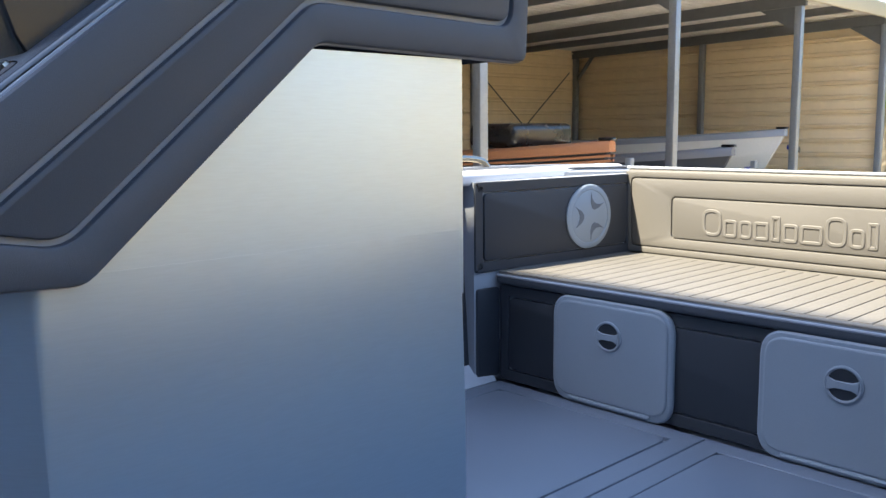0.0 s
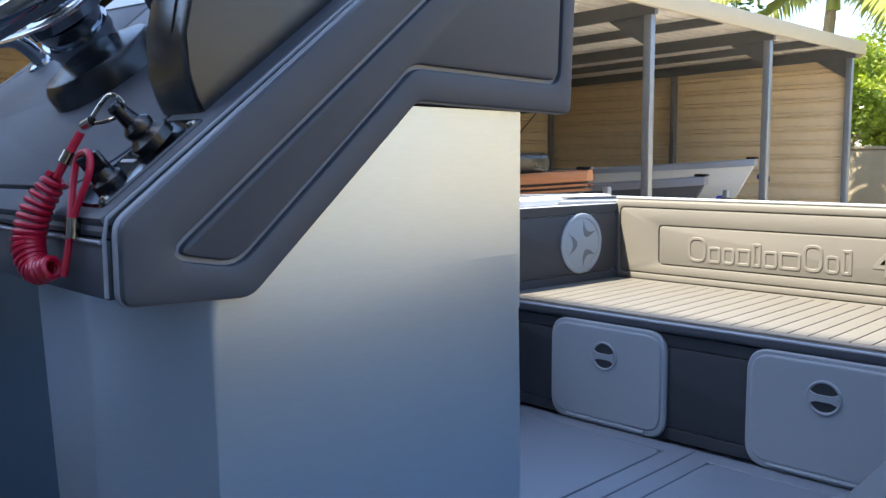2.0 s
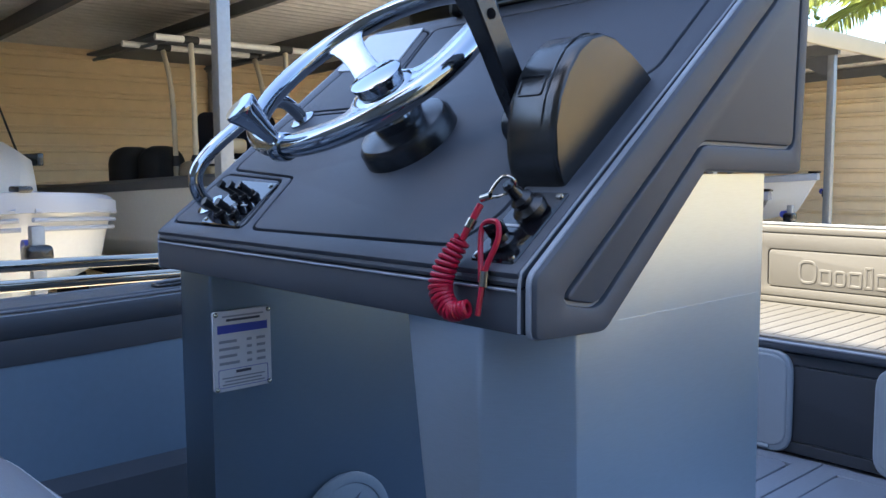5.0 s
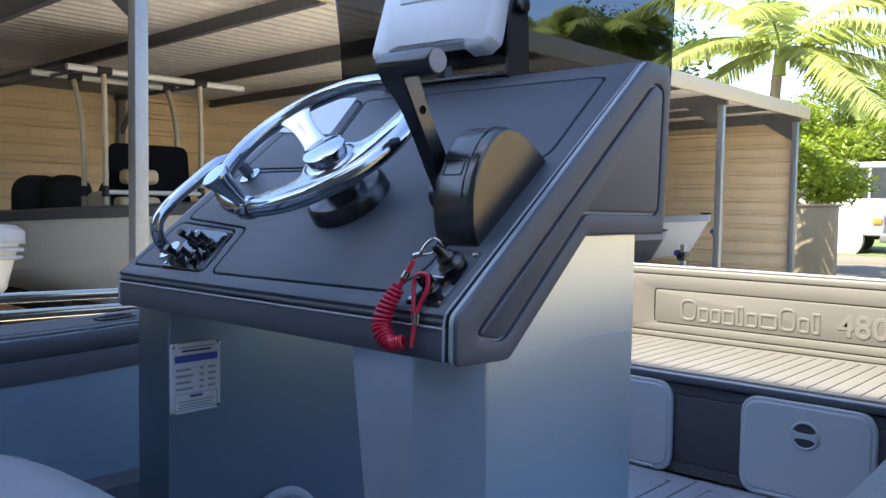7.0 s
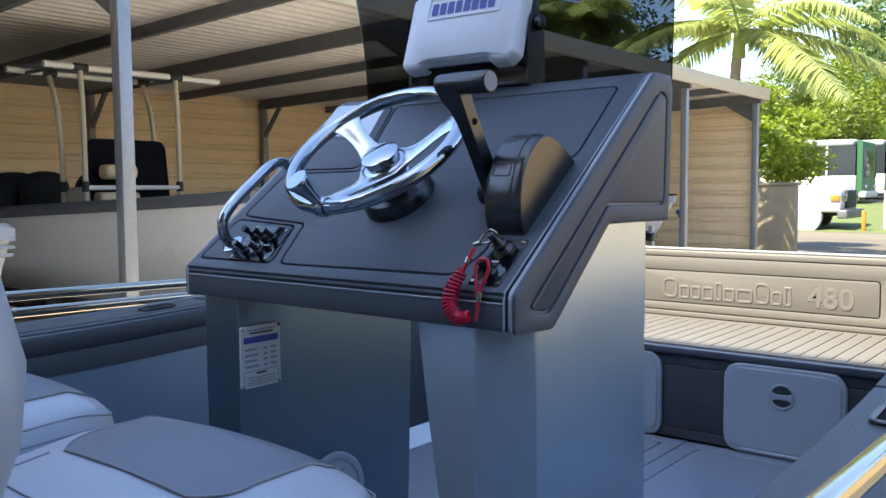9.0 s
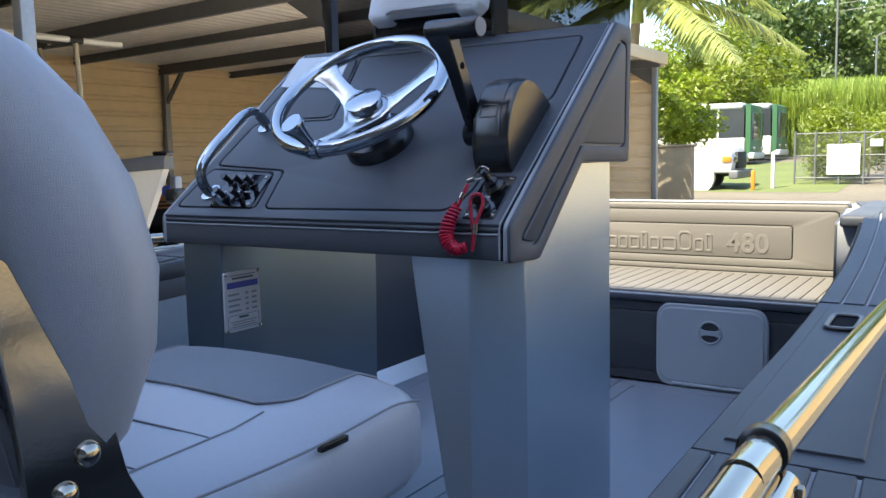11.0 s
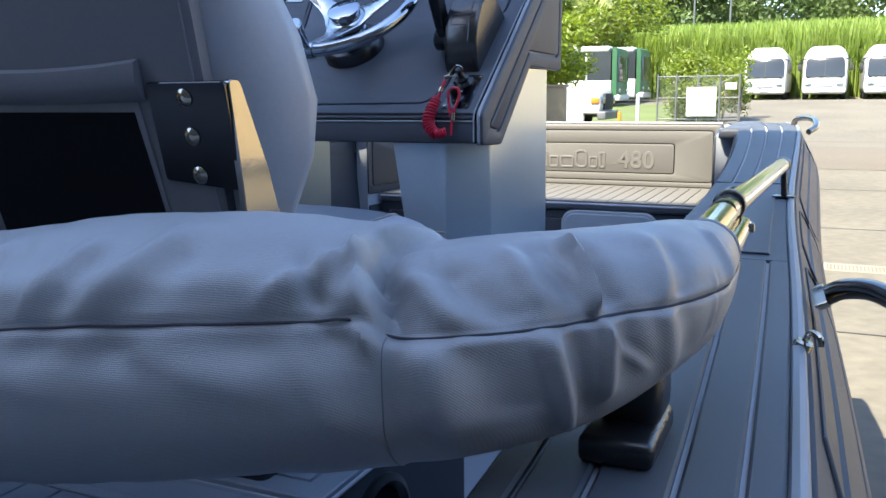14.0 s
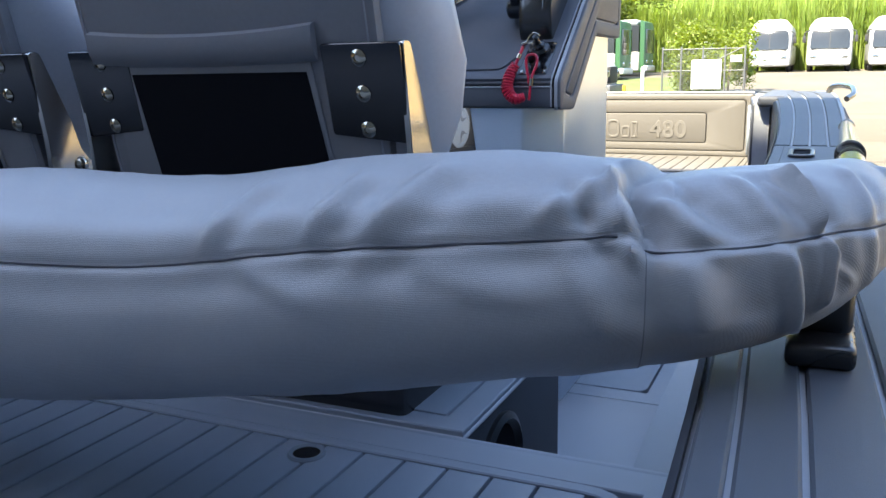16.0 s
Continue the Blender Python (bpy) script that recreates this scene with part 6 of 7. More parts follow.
for x, d in ((-8.08, 0.20), (-7.48, 0.03)):
    for y in (3.2, 4.2):
        part("top_leg", tube(B(), [(x + d, y, 1.05), (x + d, y, 1.75), (x + d * 0.7, y, 2.2), (x, y, 2.52)], 0.026, 10, 6), CREAM_TRIM, tt)
        part("leg_clamp", tube(B(), [(x + d, y, 1.40), (x + d, y, 1.50)], 0.036, 10, 2), RUBBER, tt)
for x, ya, yb in ((-8.08, 2.80, 4.32), (-7.48, 2.86, 4.72)):
    part("top_rail", tube(B(), [(x, ya, 2.55), (x, yb, 2.55)], 0.030, 10, 2), GEL_WHITE, tt, "white tubular top rail")
    for y in (3.2, 4.2):
        part("rail_joint", tube(B(), [(x, y - 0.07, 2.55), (x, y + 0.07, 2.55)], 0.037, 10, 2), RUBBER, tt, "black plastic joint")
for y in (2.98, 4.25):
    part("top_rail", tube(B(), [(-9.3, y, 2.53), (-7.5, y, 2.53)], 0.018, 8, 2), BEAM, tt)
for dz in (0.24, 0.46):
    for sg in (-1, 1):
        part("hull_line", tube(B(), [(-6.05 - 5.4 + 5.4 * q, 3.72 + sg * (1.1 * (1 - max(0, (q - 0.35) / 0.65) ** 2 * 0.97) * (0.975 - 0.05 * dz / 0.24) + 0.020), 1.14 + 0.22 * q * q - dz + 0.10 * max(0, q - 0.6)) for q in [0.05 * j for j in range(1, 17)]], 0.010, 6, 1, False), GREY_INK, tt, "thin grey line along the hull")
part("top_sheet", box(B(), (-9.35, 2.92, 2.575), (-7.62, 4.32, 2.60), 0.01), BEAM, tt, "dark fabric top sheet")
part("console_body", box(B(), (-8.2, 3.35, 0.9), (-7.65, 4.10, 1.45), 0.08, 3), GEL_WHITE, tt)
spl3 = Plane((-7.56, 3.71, 1.55), (0, 1, 0), (-0.12, 0, 1))
part("screen", slab(B(), spl3, round_poly(rect(-0.42, -0.34, 0.42, 0.36), 0.10, 5), [(0, 0.0), (0, 0.012)]), MESH_BLACK, tt, "dark tinted windscreen")
part("cross_rail", tube(B(), [(-7.44, 3.2, 1.44), (-7.44, 4.2, 1.44)], 0.022, 8, 2), GEL_WHITE, tt)
for x, y, r in ((-9.25, 3.35, 0.26), (-8.75, 3.45, 0.24), (-8.75, 4.05, 0.25)):
    part("seat_back", box(B(), (x - 0.22, y - r, 1.0), (x + 0.18, y + r, 1.62), 0.19, 6), RUBBER, tt)
for ya, za, yb, zb in ((3.30, 1.24, 3.72, 1.40), (3.36, 1.52, 3.70, 1.66)):
    part("folded_cover", box(B(), (-7.54, ya, za), (-7.36, yb, zb), 0.05, 4), CREAM_LIGHT, tt, "cream folded fabric cover")
ob, _ = parked_boat(7.25, -5.45, 5.0, 2.2, 1.06, FOAM_DARK, ORANGE, "dark jet boat with an orange striped deck on a trailer", ORANGE)
part("engine_cover", box(B(), (-6.75, 6.75, 1.10), (-6.05, 7.75, 1.36), 0.07, 3), BLACK, ob, "black engine cover")
parked_boat(10.35, -5.70, 4.8, 2.2, 0.93, FOAM_DARK, VINYL_DARK, "black hulled dinghy with a dark grey deck on a trailer")
parked_boat(13.5, -6.60, 5.6, 2.3, 1.15, GEL_WHITE, VINYL, "white hulled boat with a grey deck on a trailer")

# ---- block wall, truck, buses and fenced compound ----
bw = thing("block_wall", "low weathered masonry wall beside the carport", "wall", (-6.4, 19.0, GROUND))
part("wall", box(B(), (-7.4, 18.9, GROUND), (-5.82, 19.12, 1.44), 0.02), BLOCKWALL, bw)
part("coping", box(B(), (-7.42, 18.86, 1.44), (-5.78, 19.16, 1.50), 0.015), BLOCKWALL, bw)


def wheel_on(parent, c, axis, r, w):
    wh = part("wheel", lathe(B(), [(r * 0.55, -w), (r * 0.92, -w), (r, -w * 0.7), (r, w * 0.7), (r * 0.92, w), (r * 0.55, w)], c, axis, 28), RUBBER, parent)
    part("rim", lathe(B(), [(0, -w * 0.5), (r * 0.4, -w * 0.6), (r * 0.56, -w * 0.95), (r * 0.56, w * 0.95), (r * 0.4, w * 0.6), (0, w * 0.5)], c, axis, 20), WIRE, wh)


TYR = 30.0
tz = rise(0, TYR)
truck = thing("truck", "white bonneted truck parked on the road verge", "truck", (-11, TYR + 1.0, tz))
bm = B()
hood = [(-7.72, 0.62), (-7.66, 0.95), (-7.70, 1.30), (-7.85, 1.55), (-8.6, 1.72), (-9.7, 1.82), (-10.1, 2.45), (-10.35, 2.62), (-11.7, 2.66), (-11.8, 0.62)]
a = [[bm.verts.new((x, TYR + d, tz + z)) for x, z in hood] for d in (0.0, 2.1)]
bm.faces.new(a[0])
bm.faces.new(a[1][::-1])
for i in range(len(hood)):
    j = (i + 1) % len(hood)
    bm.faces.new((a[0][i], a[1][i], a[1][j], a[0][j]))
bmesh.ops.recalc_face_normals(bm, faces=bm.faces)
bmesh.ops.bevel(bm, geom=list(bm.edges), offset=0.07, segments=3, affect="EDGES", profile=0.5)
part("cab", bm, TRUCK_WHITE, truck)
part("side_window", box(B(), (-11.3, TYR - 0.01, tz + 1.90), (-10.45, TYR + 0.03, tz + 2.45), 0.005), BUS_GLASS, truck)
part("windscreen", box(B(), (-10.20, TYR + 0.15, tz + 1.95), (-10.02, TYR + 1.95, tz + 2.45), 0.02), BUS_GLASS, truck)
part("grille", box(B(), (-7.70, TYR + 0.45, tz + 0.78), (-7.58, TYR + 1.65, tz + 1.38), 0.03), RUBBER, truck)
part("bumper", box(B(), (-7.78, TYR - 0.08, tz + 0.42), (-7.45, TYR + 2.18, tz + 0.72), 0.05, 3), BEAM, truck)
for y in (TYR + 0.12, TYR + 1.75):
    part("headlight", box(B(), (-7.70, y, tz + 1.0), (-7.58, y + 0.26, tz + 1.26), 0.03), CHROME, truck)
part("indicator", box(B(), (-8.02, TYR - 0.05, tz + 1.02), (-7.72, TYR + 0.02, tz + 1.22), 0.015), AMBER, truck)
for x in (-8.95, -13.4, -14.5):
    for y in (TYR + 0.12, TYR + 1.98):
        wheel_on(truck, (x, y, tz + 0.48), (0, 1, 0), 0.48, 0.14)
part("tray", box(B(), (-16.5, TYR - 0.1, tz + 0.95), (-12.0, TYR + 2.2, tz + 2.9), 0.06), TRUCK_WHITE, truck)
part("chassis", box(B(), (-16.3, TYR + 0.5, tz + 0.5), (-8.0, TYR + 1.6, tz + 0.85)), RUBBER, truck)
part("mudguard", lathe(B(), [(0.56, -0.03), (0.66, -0.03), (0.66, 0.2), (0.56, 0.2)], (-8.95, TYR - 0.02, tz + 0.50), (0, 1, 0), 24), TRUCK_WHITE, truck)


def coach():
    x, y = 0.0, 50.0
    z = rise(0, 50.0)
    b = thing("minibus", "white minibus parked nose out with a wide dark windscreen", "bus", (x, y, z), group="parked minibuses")
    bm = B()
    rings = []
    for d, w, zt, zb in ((0.0, 0.98, 1.25, 0.45), (0.06, 1.06, 1.45, 0.34), (0.25, 1.12, 1.95, 0.30), (0.45, 1.14, 2.50, 0.30), (0.75, 1.15, 2.78, 0.30), (1.3, 1.15, 2.90, 0.30), (6.2, 1.15, 2.86, 0.30), (6.4, 1.10, 2.75, 0.40)):
        q = round_poly([(-w, zb), (w, zb), (w * 1.0, zt * 0.60), (w * 0.96, zt * 0.84), (w * 0.66, zt), (-w * 0.66, zt), (-w * 0.96, zt * 0.84), (-w * 1.0, zt * 0.60)], 0.30, 4)
        rings.append([Vector((x + p.x, y + d, z + p.y)) for p in q])
    loft(bm, rings)
    bmesh.ops.recalc_face_normals(bm, faces=bm.faces)
    body = part("body", bm, BUS_WHITE, b, angle=50)
    pl = Plane((x, y + 0.20, z + 1.70), (1, 0, 0), (0, 0.32, 1))
    part("windscreen", slab(B(), pl, round_poly([(-0.98, -0.52), (0.98, -0.52), (0.96, 0.36), (0.84, 0.58), (-0.84, 0.58), (-0.96, 0.36)], 0.14), [(0, -0.08), (0, 0.055), (0.02, 0.065)], False), BUS_GLASS, b)
    part("screen_post", slab(B(), pl, rect(-0.02, -0.52, 0.02, 0.56), [(0, 0.06), (0, 0.075)], False), RUBBER, b)
    part("screen_bottom", box(B(), (x - 0.9, y + 0.0, z + 1.12), (x + 0.9, y + 0.08, z + 1.28), 0.03), RUBBER, b)
    part("bumper", box(B(), (x - 1.08, y - 0.10, z + 0.34), (x + 1.08, y + 0.15, z + 0.62), 0.08, 3), BUS_WHITE, b)
    part("grille", box(B(), (x - 0.45, y - 0.04, z + 0.66), (x + 0.45, y + 0.02, z + 0.82), 0.02), GREY_INK, b)
    part("number_plate", box(B(), (x - 0.2, y - 0.125, z + 0.42), (x + 0.2, y - 0.10, z + 0.54)), GREY_INK, b)
    for sx in (-1, 1):
        part("headlight", box(B(), (x + sx * 0.78 - 0.16, y - 0.05, z + 0.70), (x + sx * 0.78 + 0.16, y + 0.06, z + 0.90), 0.05, 3), CHROME, b)
        part("side_glass", box(B(), (x + sx * 1.13 - 0.03, y + 1.2, z + 1.45), (x + sx * 1.13 + 0.03, y + 6.0, z + 2.15), 0.02), BUS_GLASS, b)
        mir = part("mirror_arm", tube(B(), [(x + sx * 1.0, y + 0.4, z + 2.2), (x + sx * 1.25, y + 0.1, z + 2.1), (x + sx * 1.28, y + 0.05, z + 1.85)], 0.03, 8, 5), RUBBER, b)
        part("mirror", box(B(), (x + sx * 1.28 - 0.09, y - 0.02, z + 1.55), (x + sx * 1.28 + 0.09, y + 0.10, z + 1.90), 0.03), RUBBER, mir)
        for d in (1.2, 5.0):
            wheel_on(b, (x + sx * 0.98, y + d, z + 0.38), (1, 0, 0), 0.38, 0.12)
    return b


b0 = coach()
base = Vector(b0.location)
b0.location.x = -3.35
for x in (-0.30, 2.75, 5.8, 8.9):
    copy_thing(b0, Matrix.Translation(Vector((x, base.y + 0.1 * math.sin(x * 9), base.z))))

# coaches, white truck and car behind the fence
vz = rise(0, 43)


def coach_bus(x, y, z):
    """A tall coach seen from its nose; it points along x."""
    c = thing("coach", "white coach with dark windows and a green nose in the yard", "bus", (x - 4.0, y + 1.2, z), group="yard vehicles")
    part("lower_body", box(B(), (x - 8.0, y, z + 0.32), (x - 0.35, y + 2.4, z + 1.35), 0.08, 3), BUS_WHITE, c)
    part("roof", box(B(), (x - 8.0, y, z + 2.72), (x - 0.45, y + 2.4, z + 3.05), 0.14, 3), BUS_WHITE, c)
    part("roof_unit", box(B(), (x - 6.6, y + 0.4, z + 3.03), (x - 4.2, y + 2.0, z + 3.28), 0.1, 3), BUS_WHITE, c)
    part("cabin", box(B(), (x - 7.9, y + 0.05, z + 1.3), (x - 0.4, y + 2.35, z + 2.75)), BUS_GLASS, c, "dark glazed upper body")
    for k in range(5):
        part("window_post", box(B(), (x - 7.3 + 1.4 * k, y - 0.01, z + 1.33), (x - 7.2 + 1.4 * k, y + 0.06, z + 2.74), 0.01), BUS_WHITE, c)
    bm2 = B()
    loft(bm2, [[Vector((x - 0.32, y + a, z + b)) for a, b in ((0.0, 0.32), (2.4, 0.32), (2.4, 3.0), (0.0, 3.0))], [Vector((x - 0.1, y + a, z + b)) for a, b in ((0.04, 0.34), (2.36, 0.34), (2.36, 2.9), (0.04, 2.9))], [Vector((x, y + a, z + b)) for a, b in ((0.2, 0.42), (2.2, 0.42), (2.2, 2.6), (0.2, 2.6))]])
    part("nose", bm2, GREEN_PAINT, c, "green painted nose")
    part("windscreen", box(B(), (x - 0.12, y + 0.14, z + 1.25), (x + 0.03, y + 2.26, z + 2.55), 0.05, 3), BUS_GLASS, c)
    part("bumper", box(B(), (x - 0.3, y + 0.02, z + 0.30), (x + 0.10, y + 2.38, z + 0.62), 0.08, 3), BUS_WHITE, c)
    for sy in (0.25, 1.85):
        part("headlight", box(B(), (x - 0.05, y + sy, z + 0.72), (x + 0.05, y + sy + 0.3, z + 0.92), 0.04, 3), CHROME, c)
    for dx in (-1.9, -6.2):
        for dy in (0.14, 2.26):
            wheel_on(c, (x + dx, y + dy, z + 0.46), (0, 1, 0), 0.46, 0.14)
    return c


coach_bus(-9.75, 42.0, rise(0, 43) - 0.05)
coach_bus(-9.35, 46.0, rise(0, 46) - 0.05)
car = thing("parked_car", "small white four-wheel drive parked in the yard", "car", (-6.9, 47, rise(0, 47)), group="yard vehicles")
cz = rise(0, 47)
part("body", box(B(), (-7.7, 46, cz + 0.45), (-6.0, 50, cz + 1.15), 0.15, 3), TRUCK_WHITE, car)
part("cabin", box(B(), (-7.6, 46.9, cz + 1.1), (-6.1, 49.6, cz + 1.8), 0.18, 3), TRUCK_WHITE, car)
part("windscreen", box(B(), (-7.45, 46.85, cz + 1.2), (-6.25, 47.0, cz + 1.65), 0.03), BUS_GLASS, car)
for x in (-7.6, -6.1):
    wheel_on(car, (x, 46.8, cz + 0.36), (1, 0, 0), 0.36, 0.11)

fy = 32.5
fz = rise(0, fy)
fence = thing("chain_fence", "galvanised chain wire fence with steel posts round a hedge", "fence", (-4.5, fy, fz))
for x in (-6.05, -5.35, -4.55, -3.75, -3.05):
    part("post", tube(B(), [(x, fy, fz), (x, fy, fz + 1.95)], 0.035, 10, 2), WIRE, fence)
for z in (0.25, 1.05, 1.85):
    part("rail", tube(B(), [(-6.05, fy, fz + z), (-3.05, fy, fz + z)], 0.022, 8, 2), WIRE, fence)
part("brace", tube(B(), [(-3.1, fy, fz + 1.9), (-4.5, fy, fz + 1.2)], 0.022, 8, 2), WIRE, fence)
bm = B()
for k in range(60):
    x = -6.9 + k * 0.08
    for dx in (-1.6, 1.6):
        p0, p1 = Vector((x, fy, fz + 0.1)), Vector((x + dx, fy, fz + 1.85))
        lo, hi = -6.05, -3.05
        if dx < 0:
            p0, p1 = p1, p0
        t0, t1 = max(0.0, (lo - p0.x) / 1.6), min(1.0, (hi - p0.x) / 1.6)
        if t1 > t0:
            d = p1 - p0
            tube(bm, [p0 + d * t0, p0 + d * t1], 0.0035, 3, 1, False)
part("wire_mesh", bm, WIRE, fence)
sg = thing("white_sign", "white rectangular sign board on the fence", "sign", (-4.4, fy - 0.06, fz + 0.35))
part("board", box(B(), (-4.95, fy - 0.09, fz + 0.36), (-3.86, fy - 0.06, fz + 1.45), 0.01), SIGN_WHITE, sg)
for k in range(4):
    part("print_bar", box(B(), (-4.8, fy - 0.094, fz + 0.62 + 0.18 * k), (-4.0 - 0.12 * (k % 2), fy - 0.090, fz + 0.68 + 0.18 * k)), mat("sign_ink", (0.5, 0.52, 0.6), 0.5) if k == 0 else bpy.data.materials["sign_ink"], sg)
part("small_board", box(B(), (-3.55, fy - 0.09, fz + 1.35), (-3.15, fy - 0.06, fz + 1.6), 0.01), SIGN_WHITE, sg)
for x, y, h, m2 in ((-6.5, 31.0, 1.3, SIGN_WHITE), (-7.0, 30.2, 0.7, AMBER)):
    mp = thing("marker_post", "short painted marker post in the grass", "post", (x, y, rise(0, y)), group="marker posts")
    part("post", box(B(), (x - 0.06, y - 0.06, rise(0, y)), (x + 0.06, y + 0.06, rise(0, y) + h), 0.02), m2, mp)

# ---- planting ----


def leaves(bm, rng, centre, size, count, leaf, squash=0.8, shell=0.55, droop=0.0):
    """Small folded leaves scattered through an uneven crown."""
    c = Vector(centre)
    for _ in range(count):
        d = Vector((rng.gauss(0, 1), rng.gauss(0, 1), rng.gauss(0, 1))).normalized()
        r = (shell + (1 - shell) * rng.random()) * (0.8 + 0.5 * noise.noise(d * 2.1 + c))
        p = c + Vector((d.x * size[0] * r, d.y * size[1] * r, d.z * size[2] * r))
        a = Vector((rng.gauss(0, 1), rng.gauss(0, 1), rng.gauss(0, 0.6) - droop)).normalized()
        b = a.cross(Vector((rng.gauss(0, 1), rng.gauss(0, 1), rng.gauss(0, 1)))).normalized()
        l = leaf * rng.uniform(0.6, 1.4)
        w = l * 0.42
        n = a.cross(b) * w * 0.25
        v = [bm.verts.new(q) for q in (p - a * l * 0.5, p + b * w * 0.5 + n, p + a * l * 0.5, p - b * w * 0.5 + n)]
        bm.faces.new(v)


def tree(name, label, base, height, spread, rng, count, leaf, m1, lobes=7, group=""):
    t = thing(name, label, "tree", base, group)
    base = Vector(base)
    bm = B()
    top = base + Vector((rng.uniform(-0.4, 0.4), rng.uniform(-0.4, 0.4), height * 0.62))
    tube(bm, [base - Vector((0, 0, 0.1)), base + (top - base) * 0.5 + Vector((0.15, 0.1, 0)), top], lambda s: height * 0.028 * (1.15 - 0.8 * s), 8, 5)
    cents = []
    for k in range(lobes):
        a = 2 * math.pi * k / lobes + rng.uniform(-0.3, 0.3)
        e = base + Vector((math.cos(a) * spread * rng.uniform(0.35, 0.75), math.sin(a) * spread * rng.uniform(0.35, 0.75), height * rng.uniform(0.45, 0.85)))
        s0 = base + (top - base) * rng.uniform(0.45, 0.9)
        tube(bm, [s0, (s0 + e) / 2 + Vector((0, 0, 0.15 * height * 0.3)), e], lambda s: height * 0.011 * (1.1 - 0.8 * s), 6, 4)
        cents.append(e)
    part("trunk", bm, BARK, t)
    bm = B()
    for e in cents + [base + Vector((0, 0, height * 0.85))]:
        r = spread * rng.uniform(0.40, 0.58)
        leaves(bm, rng, e, (r, r, r * 0.75), count // (lobes + 1), leaf)
    part("crown", bm, m1, t)
    return t


rng = random.Random(11)
tree("broadleaf_tree", "bushy green tree beside the carport end", (-8.1, 22.5, rise(0, 22)), 4.7, 2.0, rng, 15000, 0.15, LEAF_BRIGHT, 9)
tree("broadleaf_tree", "bright green spreading tree behind the parked coaches", (-14.5, 52.0, rise(0, 52)), 8.2, 5.0, rng, 16000, 0.28, LEAF_BRIGHT, 8)
hd = thing("hedge", "dense bright green hedge behind the chain fence", "hedge", (-4.4, 34.2, rise(0, 34)))
bm = B()
for k in range(34):
    c = (rng.uniform(-5.7, -3.2), rng.uniform(33.3, 35.2), rise(0, 34) + rng.uniform(0.4, 2.5))
    leaves(bm, rng, c, (0.75, 0.7, 0.75), 330, 0.14, shell=0.4)
part("foliage", bm, LEAF_BRIGHT, hd)
bm = B()
for k in range(5):
    tube(bm, [(-5.6 + k * 0.6, 34.2, rise(0, 34)), (-5.5 + k * 0.6, 34.2, rise(0, 34) + 1.4)], 0.05, 6, 2)
part("stems", bm, BARK, hd)


def palm(base, height, rng, n=15, length=2.9, label="coconut palm with long arching fronds"):
    t = thing("palm_tree", label, "palm tree", base, "palms")
    base = Vector(base)
    top = base + Vector((0.35, -0.2, height))
    part("trunk", tube(B(), [base - Vector((0, 0, 0.1)), base + Vector((0.05, 0, height * 0.35)), base + Vector((0.2, -0.1, height * 0.7)), top], lambda s: 0.15 - 0.05 * s + 0.006 * math.sin(s * 160), 12, 14), BARK, t)
    bm = B()
    tube(bm, [top - Vector((0, 0, 0.6)), top + Vector((0, 0, 0.1))], lambda s: 0.14 - 0.04 * s, 10, 3)
    part("crown_shaft", bm, PALM, t)
    for k in range(n):
        a = 2 * math.pi * k / n * 1.0 + rng.uniform(-0.2, 0.2)
        up = (-0.1, 0.55, 1.0, 0.25, 1.35, 0.7)[k % 6] + rng.uniform(-0.12, 0.12)
        L = length * rng.uniform(0.85, 1.1)
        d = Vector((math.cos(a), math.sin(a), 0))
        pts = []
        for j in range(6):
            s = j / 5
            pts.append(top + d * L * (s * (0.98 - 0.22 * max(0, up - 0.4))) + Vector((0, 0, L * (up * 0.85 * s - (0.42 + 0.28 * up) * s * s))))
        path = smooth_path(pts, 8)
        bm = B()
        tube(bm, path, lambda s: 0.028 * (1.1 - s), 5, 1, False)
        m = len(path)
        fr2 = frames(path)
        for i in range(3, m - 1):
            for sub in (0.0, 0.5):
                s = (i + sub) / (m - 1)
                p = path[i] + (path[i + 1] - path[i]) * sub
                tdir = fr2[i][1]
                sv = tdir.cross(Vector((0, 0, 1))).normalized()
                ln = 0.80 * (math.sin(math.pi * min(1, s * 0.92 + 0.08)) ** 0.6) * rng.uniform(0.85, 1.1)
                for sg2 in (-1, 1):
                    e = (sv * sg2 * 0.85 + tdir * 0.55 + Vector((0, 0, -0.15 - 0.45 * rng.random()))).normalized()
                    w = tdir * 0.026
                    mid = p + e * ln * 0.5 + Vector((0, 0, 0.03))
                    end = p + e * ln + Vector((0, 0, -0.10 * ln))
                    v = [bm.verts.new(q) for q in (p - w * 0.6, p + w * 0.6, mid + w, end, mid - w)]
                    bm.faces.new(v)
        part("frond", bm, PALM, t)
    return t


palm((-6.95, 17.6, rise(0, 17)), 5.0, rng, 14, 3.5)
tree("broadleaf_tree", "dark bushy tree behind the carport roof", (-15.6, 25.0, rise(0, 25)), 8.5, 3.6, rng, 12000, 0.24, LEAF, 9)
tree("broadleaf_tree", "dark bushy tree behind the carport roof", (-20.5, 24.0, rise(0, 25)), 8.5, 4.0, rng, 10000, 0.24, LEAF, 9)
palm((-11.8, 19.0, rise(0, 17)), 6.0, rng, 15, 1.9, "slender palm behind the carport roof")
palm((-13.9, 18.8, rise(0, 17)), 6.2, rng, 15, 1.9, "slender palm behind the carport roof")

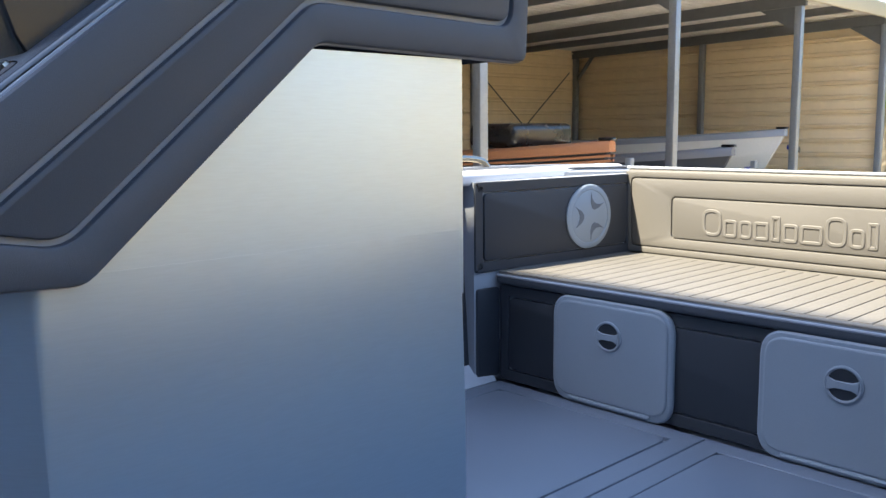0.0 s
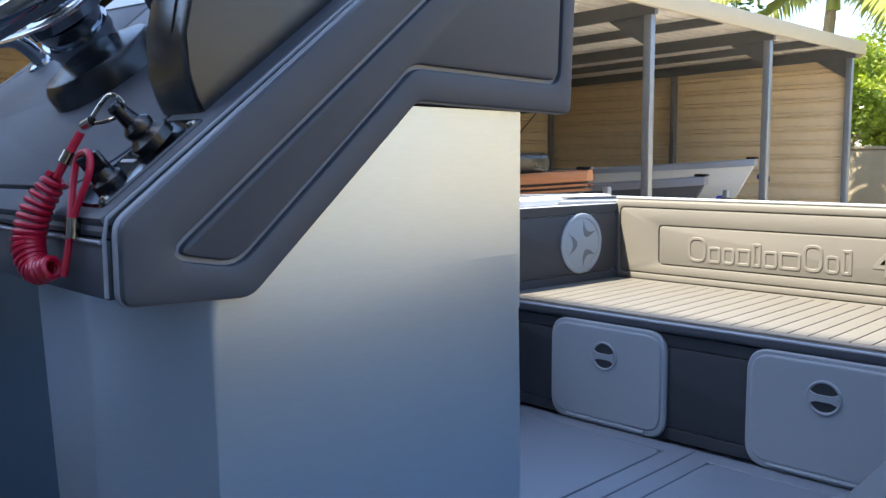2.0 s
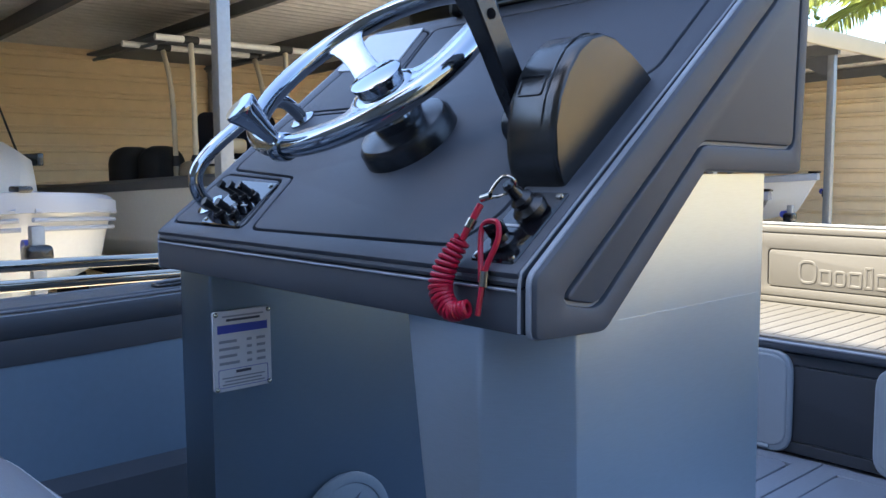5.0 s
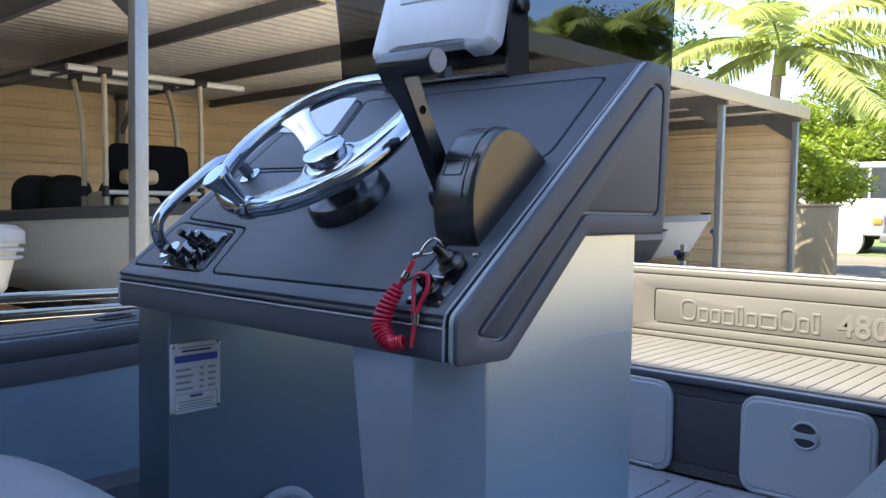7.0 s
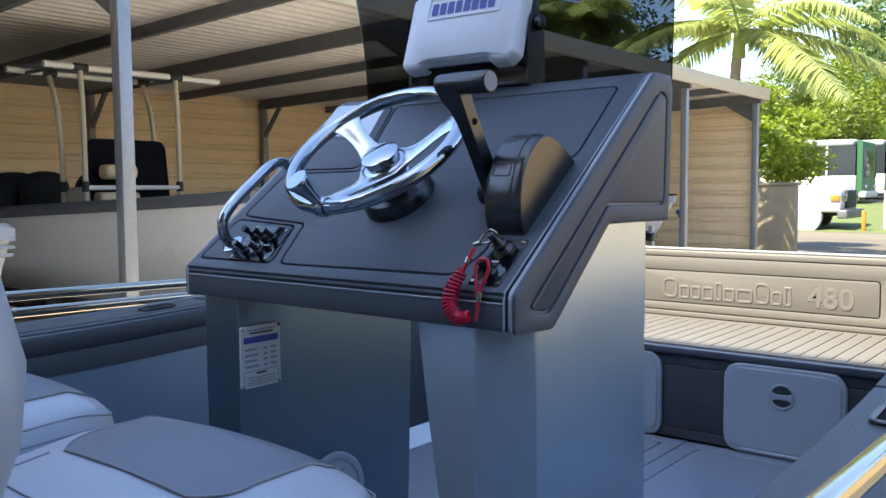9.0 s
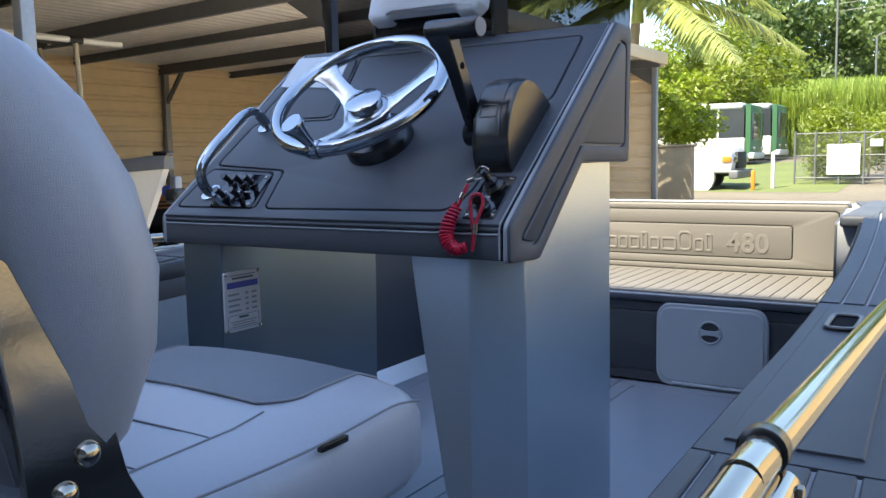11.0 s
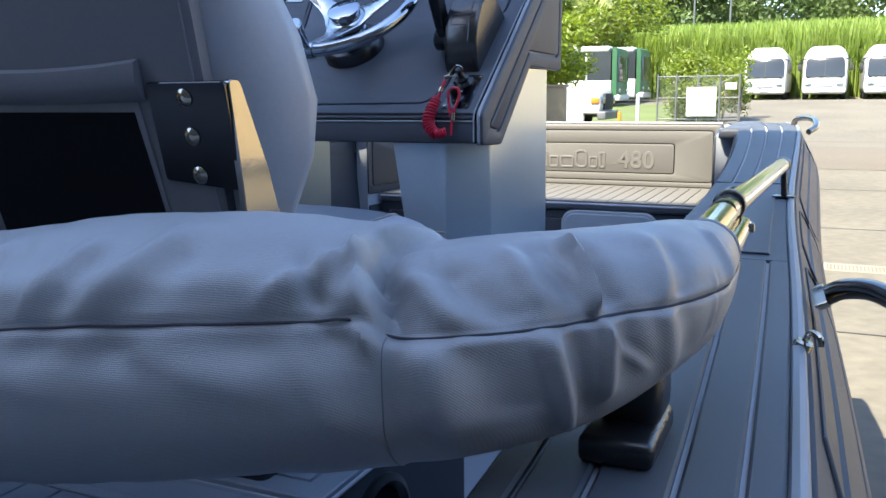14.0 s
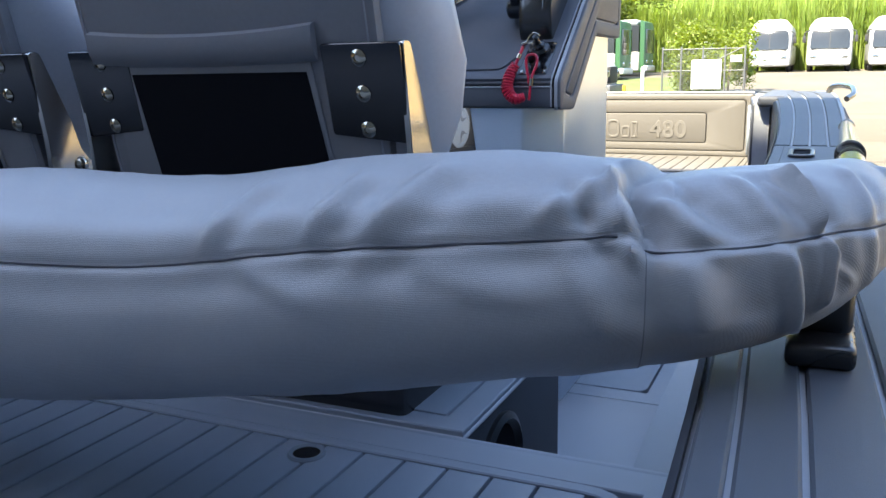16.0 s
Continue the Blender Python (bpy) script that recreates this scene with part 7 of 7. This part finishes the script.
# cane field and woods
bm = B()
verts, faces = [], []
rg = np.random.default_rng(4)
N = 80000
px, py = rg.uniform(-60, 45, N), 57 + 48 * rg.random(N) ** 1.8
ang, hh, ln = rg.uniform(0, 6.28, N), rg.uniform(2.6, 4.8, N), rg.uniform(0.3, 0.95, N)
for i in range(N):
    x, y = px[i], py[i]
    z = rise(0, y)
    dx, dy = math.cos(ang[i]), math.sin(ang[i])
    h = hh[i]
    w = 0.042
    for k, (h0, h1, l) in enumerate(((0.0, 1.0, 0.25), (0.55, 0.9, 0.9), (0.7, 1.03, -0.8))):
        i0 = len(verts)
        ox, oy = dx * ln[i] * l, dy * ln[i] * l
        verts += [(x - w * dy, y + w * dx, z + h * h0), (x + w * dy, y - w * dx, z + h * h0), (x + ox + w * 0.4 * dy, y + oy - w * 0.4 * dx, z + h * h1), (x + ox - w * 0.4 * dy, y + oy + w * 0.4 * dx, z + h * h1)]
        faces.append((i0, i0 + 1, i0 + 2, i0 + 3))
me = bpy.data.meshes.new("cane_field")
me.from_pydata(verts, [], faces)
me.materials.append(CANE)
tagged(new("cane_field", me), "tall bright green sugar cane field behind the yard", "cane", kind="stuff")
solid("field_soil", sheet(B(), -80, 70, 57.5, 110, 2, 24, 0.05), GRASS, "green ground under the cane field", "field", kind="structure")
verts, faces = [], []
wr = random.Random(21)
for k in range(230):
    x, y = wr.uniform(-120, 70), wr.uniform(108, 150)
    h = wr.uniform(14, 26) * (1.0 + 0.1 * math.sin(x * 0.13)) * (0.28 if x < -31 else 1.0)
    c0 = rise(0, 110) + 0.0
    for j in range(7):
        cx, cy, cz2, r = x + wr.gauss(0, 2.6), y + wr.gauss(0, 2.0), c0 + h * wr.uniform(0.25, 0.95), wr.uniform(1.6, 3.4)
        for _ in range(140):
            d = Vector((wr.gauss(0, 1), wr.gauss(0, 1), wr.gauss(0, 1))).normalized()
            rr2 = r * (0.65 + 0.45 * wr.random())
            p = Vector((cx, cy, cz2)) + d * rr2
            a = Vector((wr.gauss(0, 1), wr.gauss(0, 1), wr.gauss(0, 1))).normalized() * wr.uniform(0.25, 0.55)
            b = a.cross(d).normalized() * wr.uniform(0.13, 0.3)
            i0 = len(verts)
            verts += [tuple(p - a), tuple(p + b), tuple(p + a), tuple(p - b)]
            faces.append((i0, i0 + 1, i0 + 2, i0 + 3))
me = bpy.data.meshes.new("woods")
me.from_pydata(verts, [], faces)
me.materials.append(LEAF_WOODS)
tagged(new("woods", me), "dark green line of tall forest trees", "woods", kind="stuff")
for x, y, h in ((-15.3, 106, 15.6), (-11.2, 106, 9.2)):
    z = rise(0, 106)
    sl = thing("street_lamp", "tall grey street lamp pole beyond the cane", "street lamp", (x, y, z), group="street lamps")
    part("pole", tube(B(), [(x, y, z), (x, y, z + h)], 0.12, 8, 2), WIRE, sl)
    part("arm", tube(B(), [(x, y, z + h), (x - 0.8, y, z + h + 0.3), (x - 2.2, y, z + h + 0.1)] if x < -12 else [(x, y, z + h), (x + 0.8, y, z + h + 0.4), (x + 2.4, y, z + h + 0.2)], 0.07, 6, 5), WIRE, sl)
for k, (z0, z1) in enumerate(((18.5, 20.5), (17.4, 19.4), (16.6, 18.4))):
    wl = thing("power_line", "thin power line across the sky", "cable", (-15.3, 106, z0), group="power lines")
    part("cable", tube(B(), [(-15.3, 106, z0), (8, 100 + k, (z0 + z1) / 2 - 0.5), (34, 100 + k, z1)], 0.035, 5, 8), WIRE, wl)
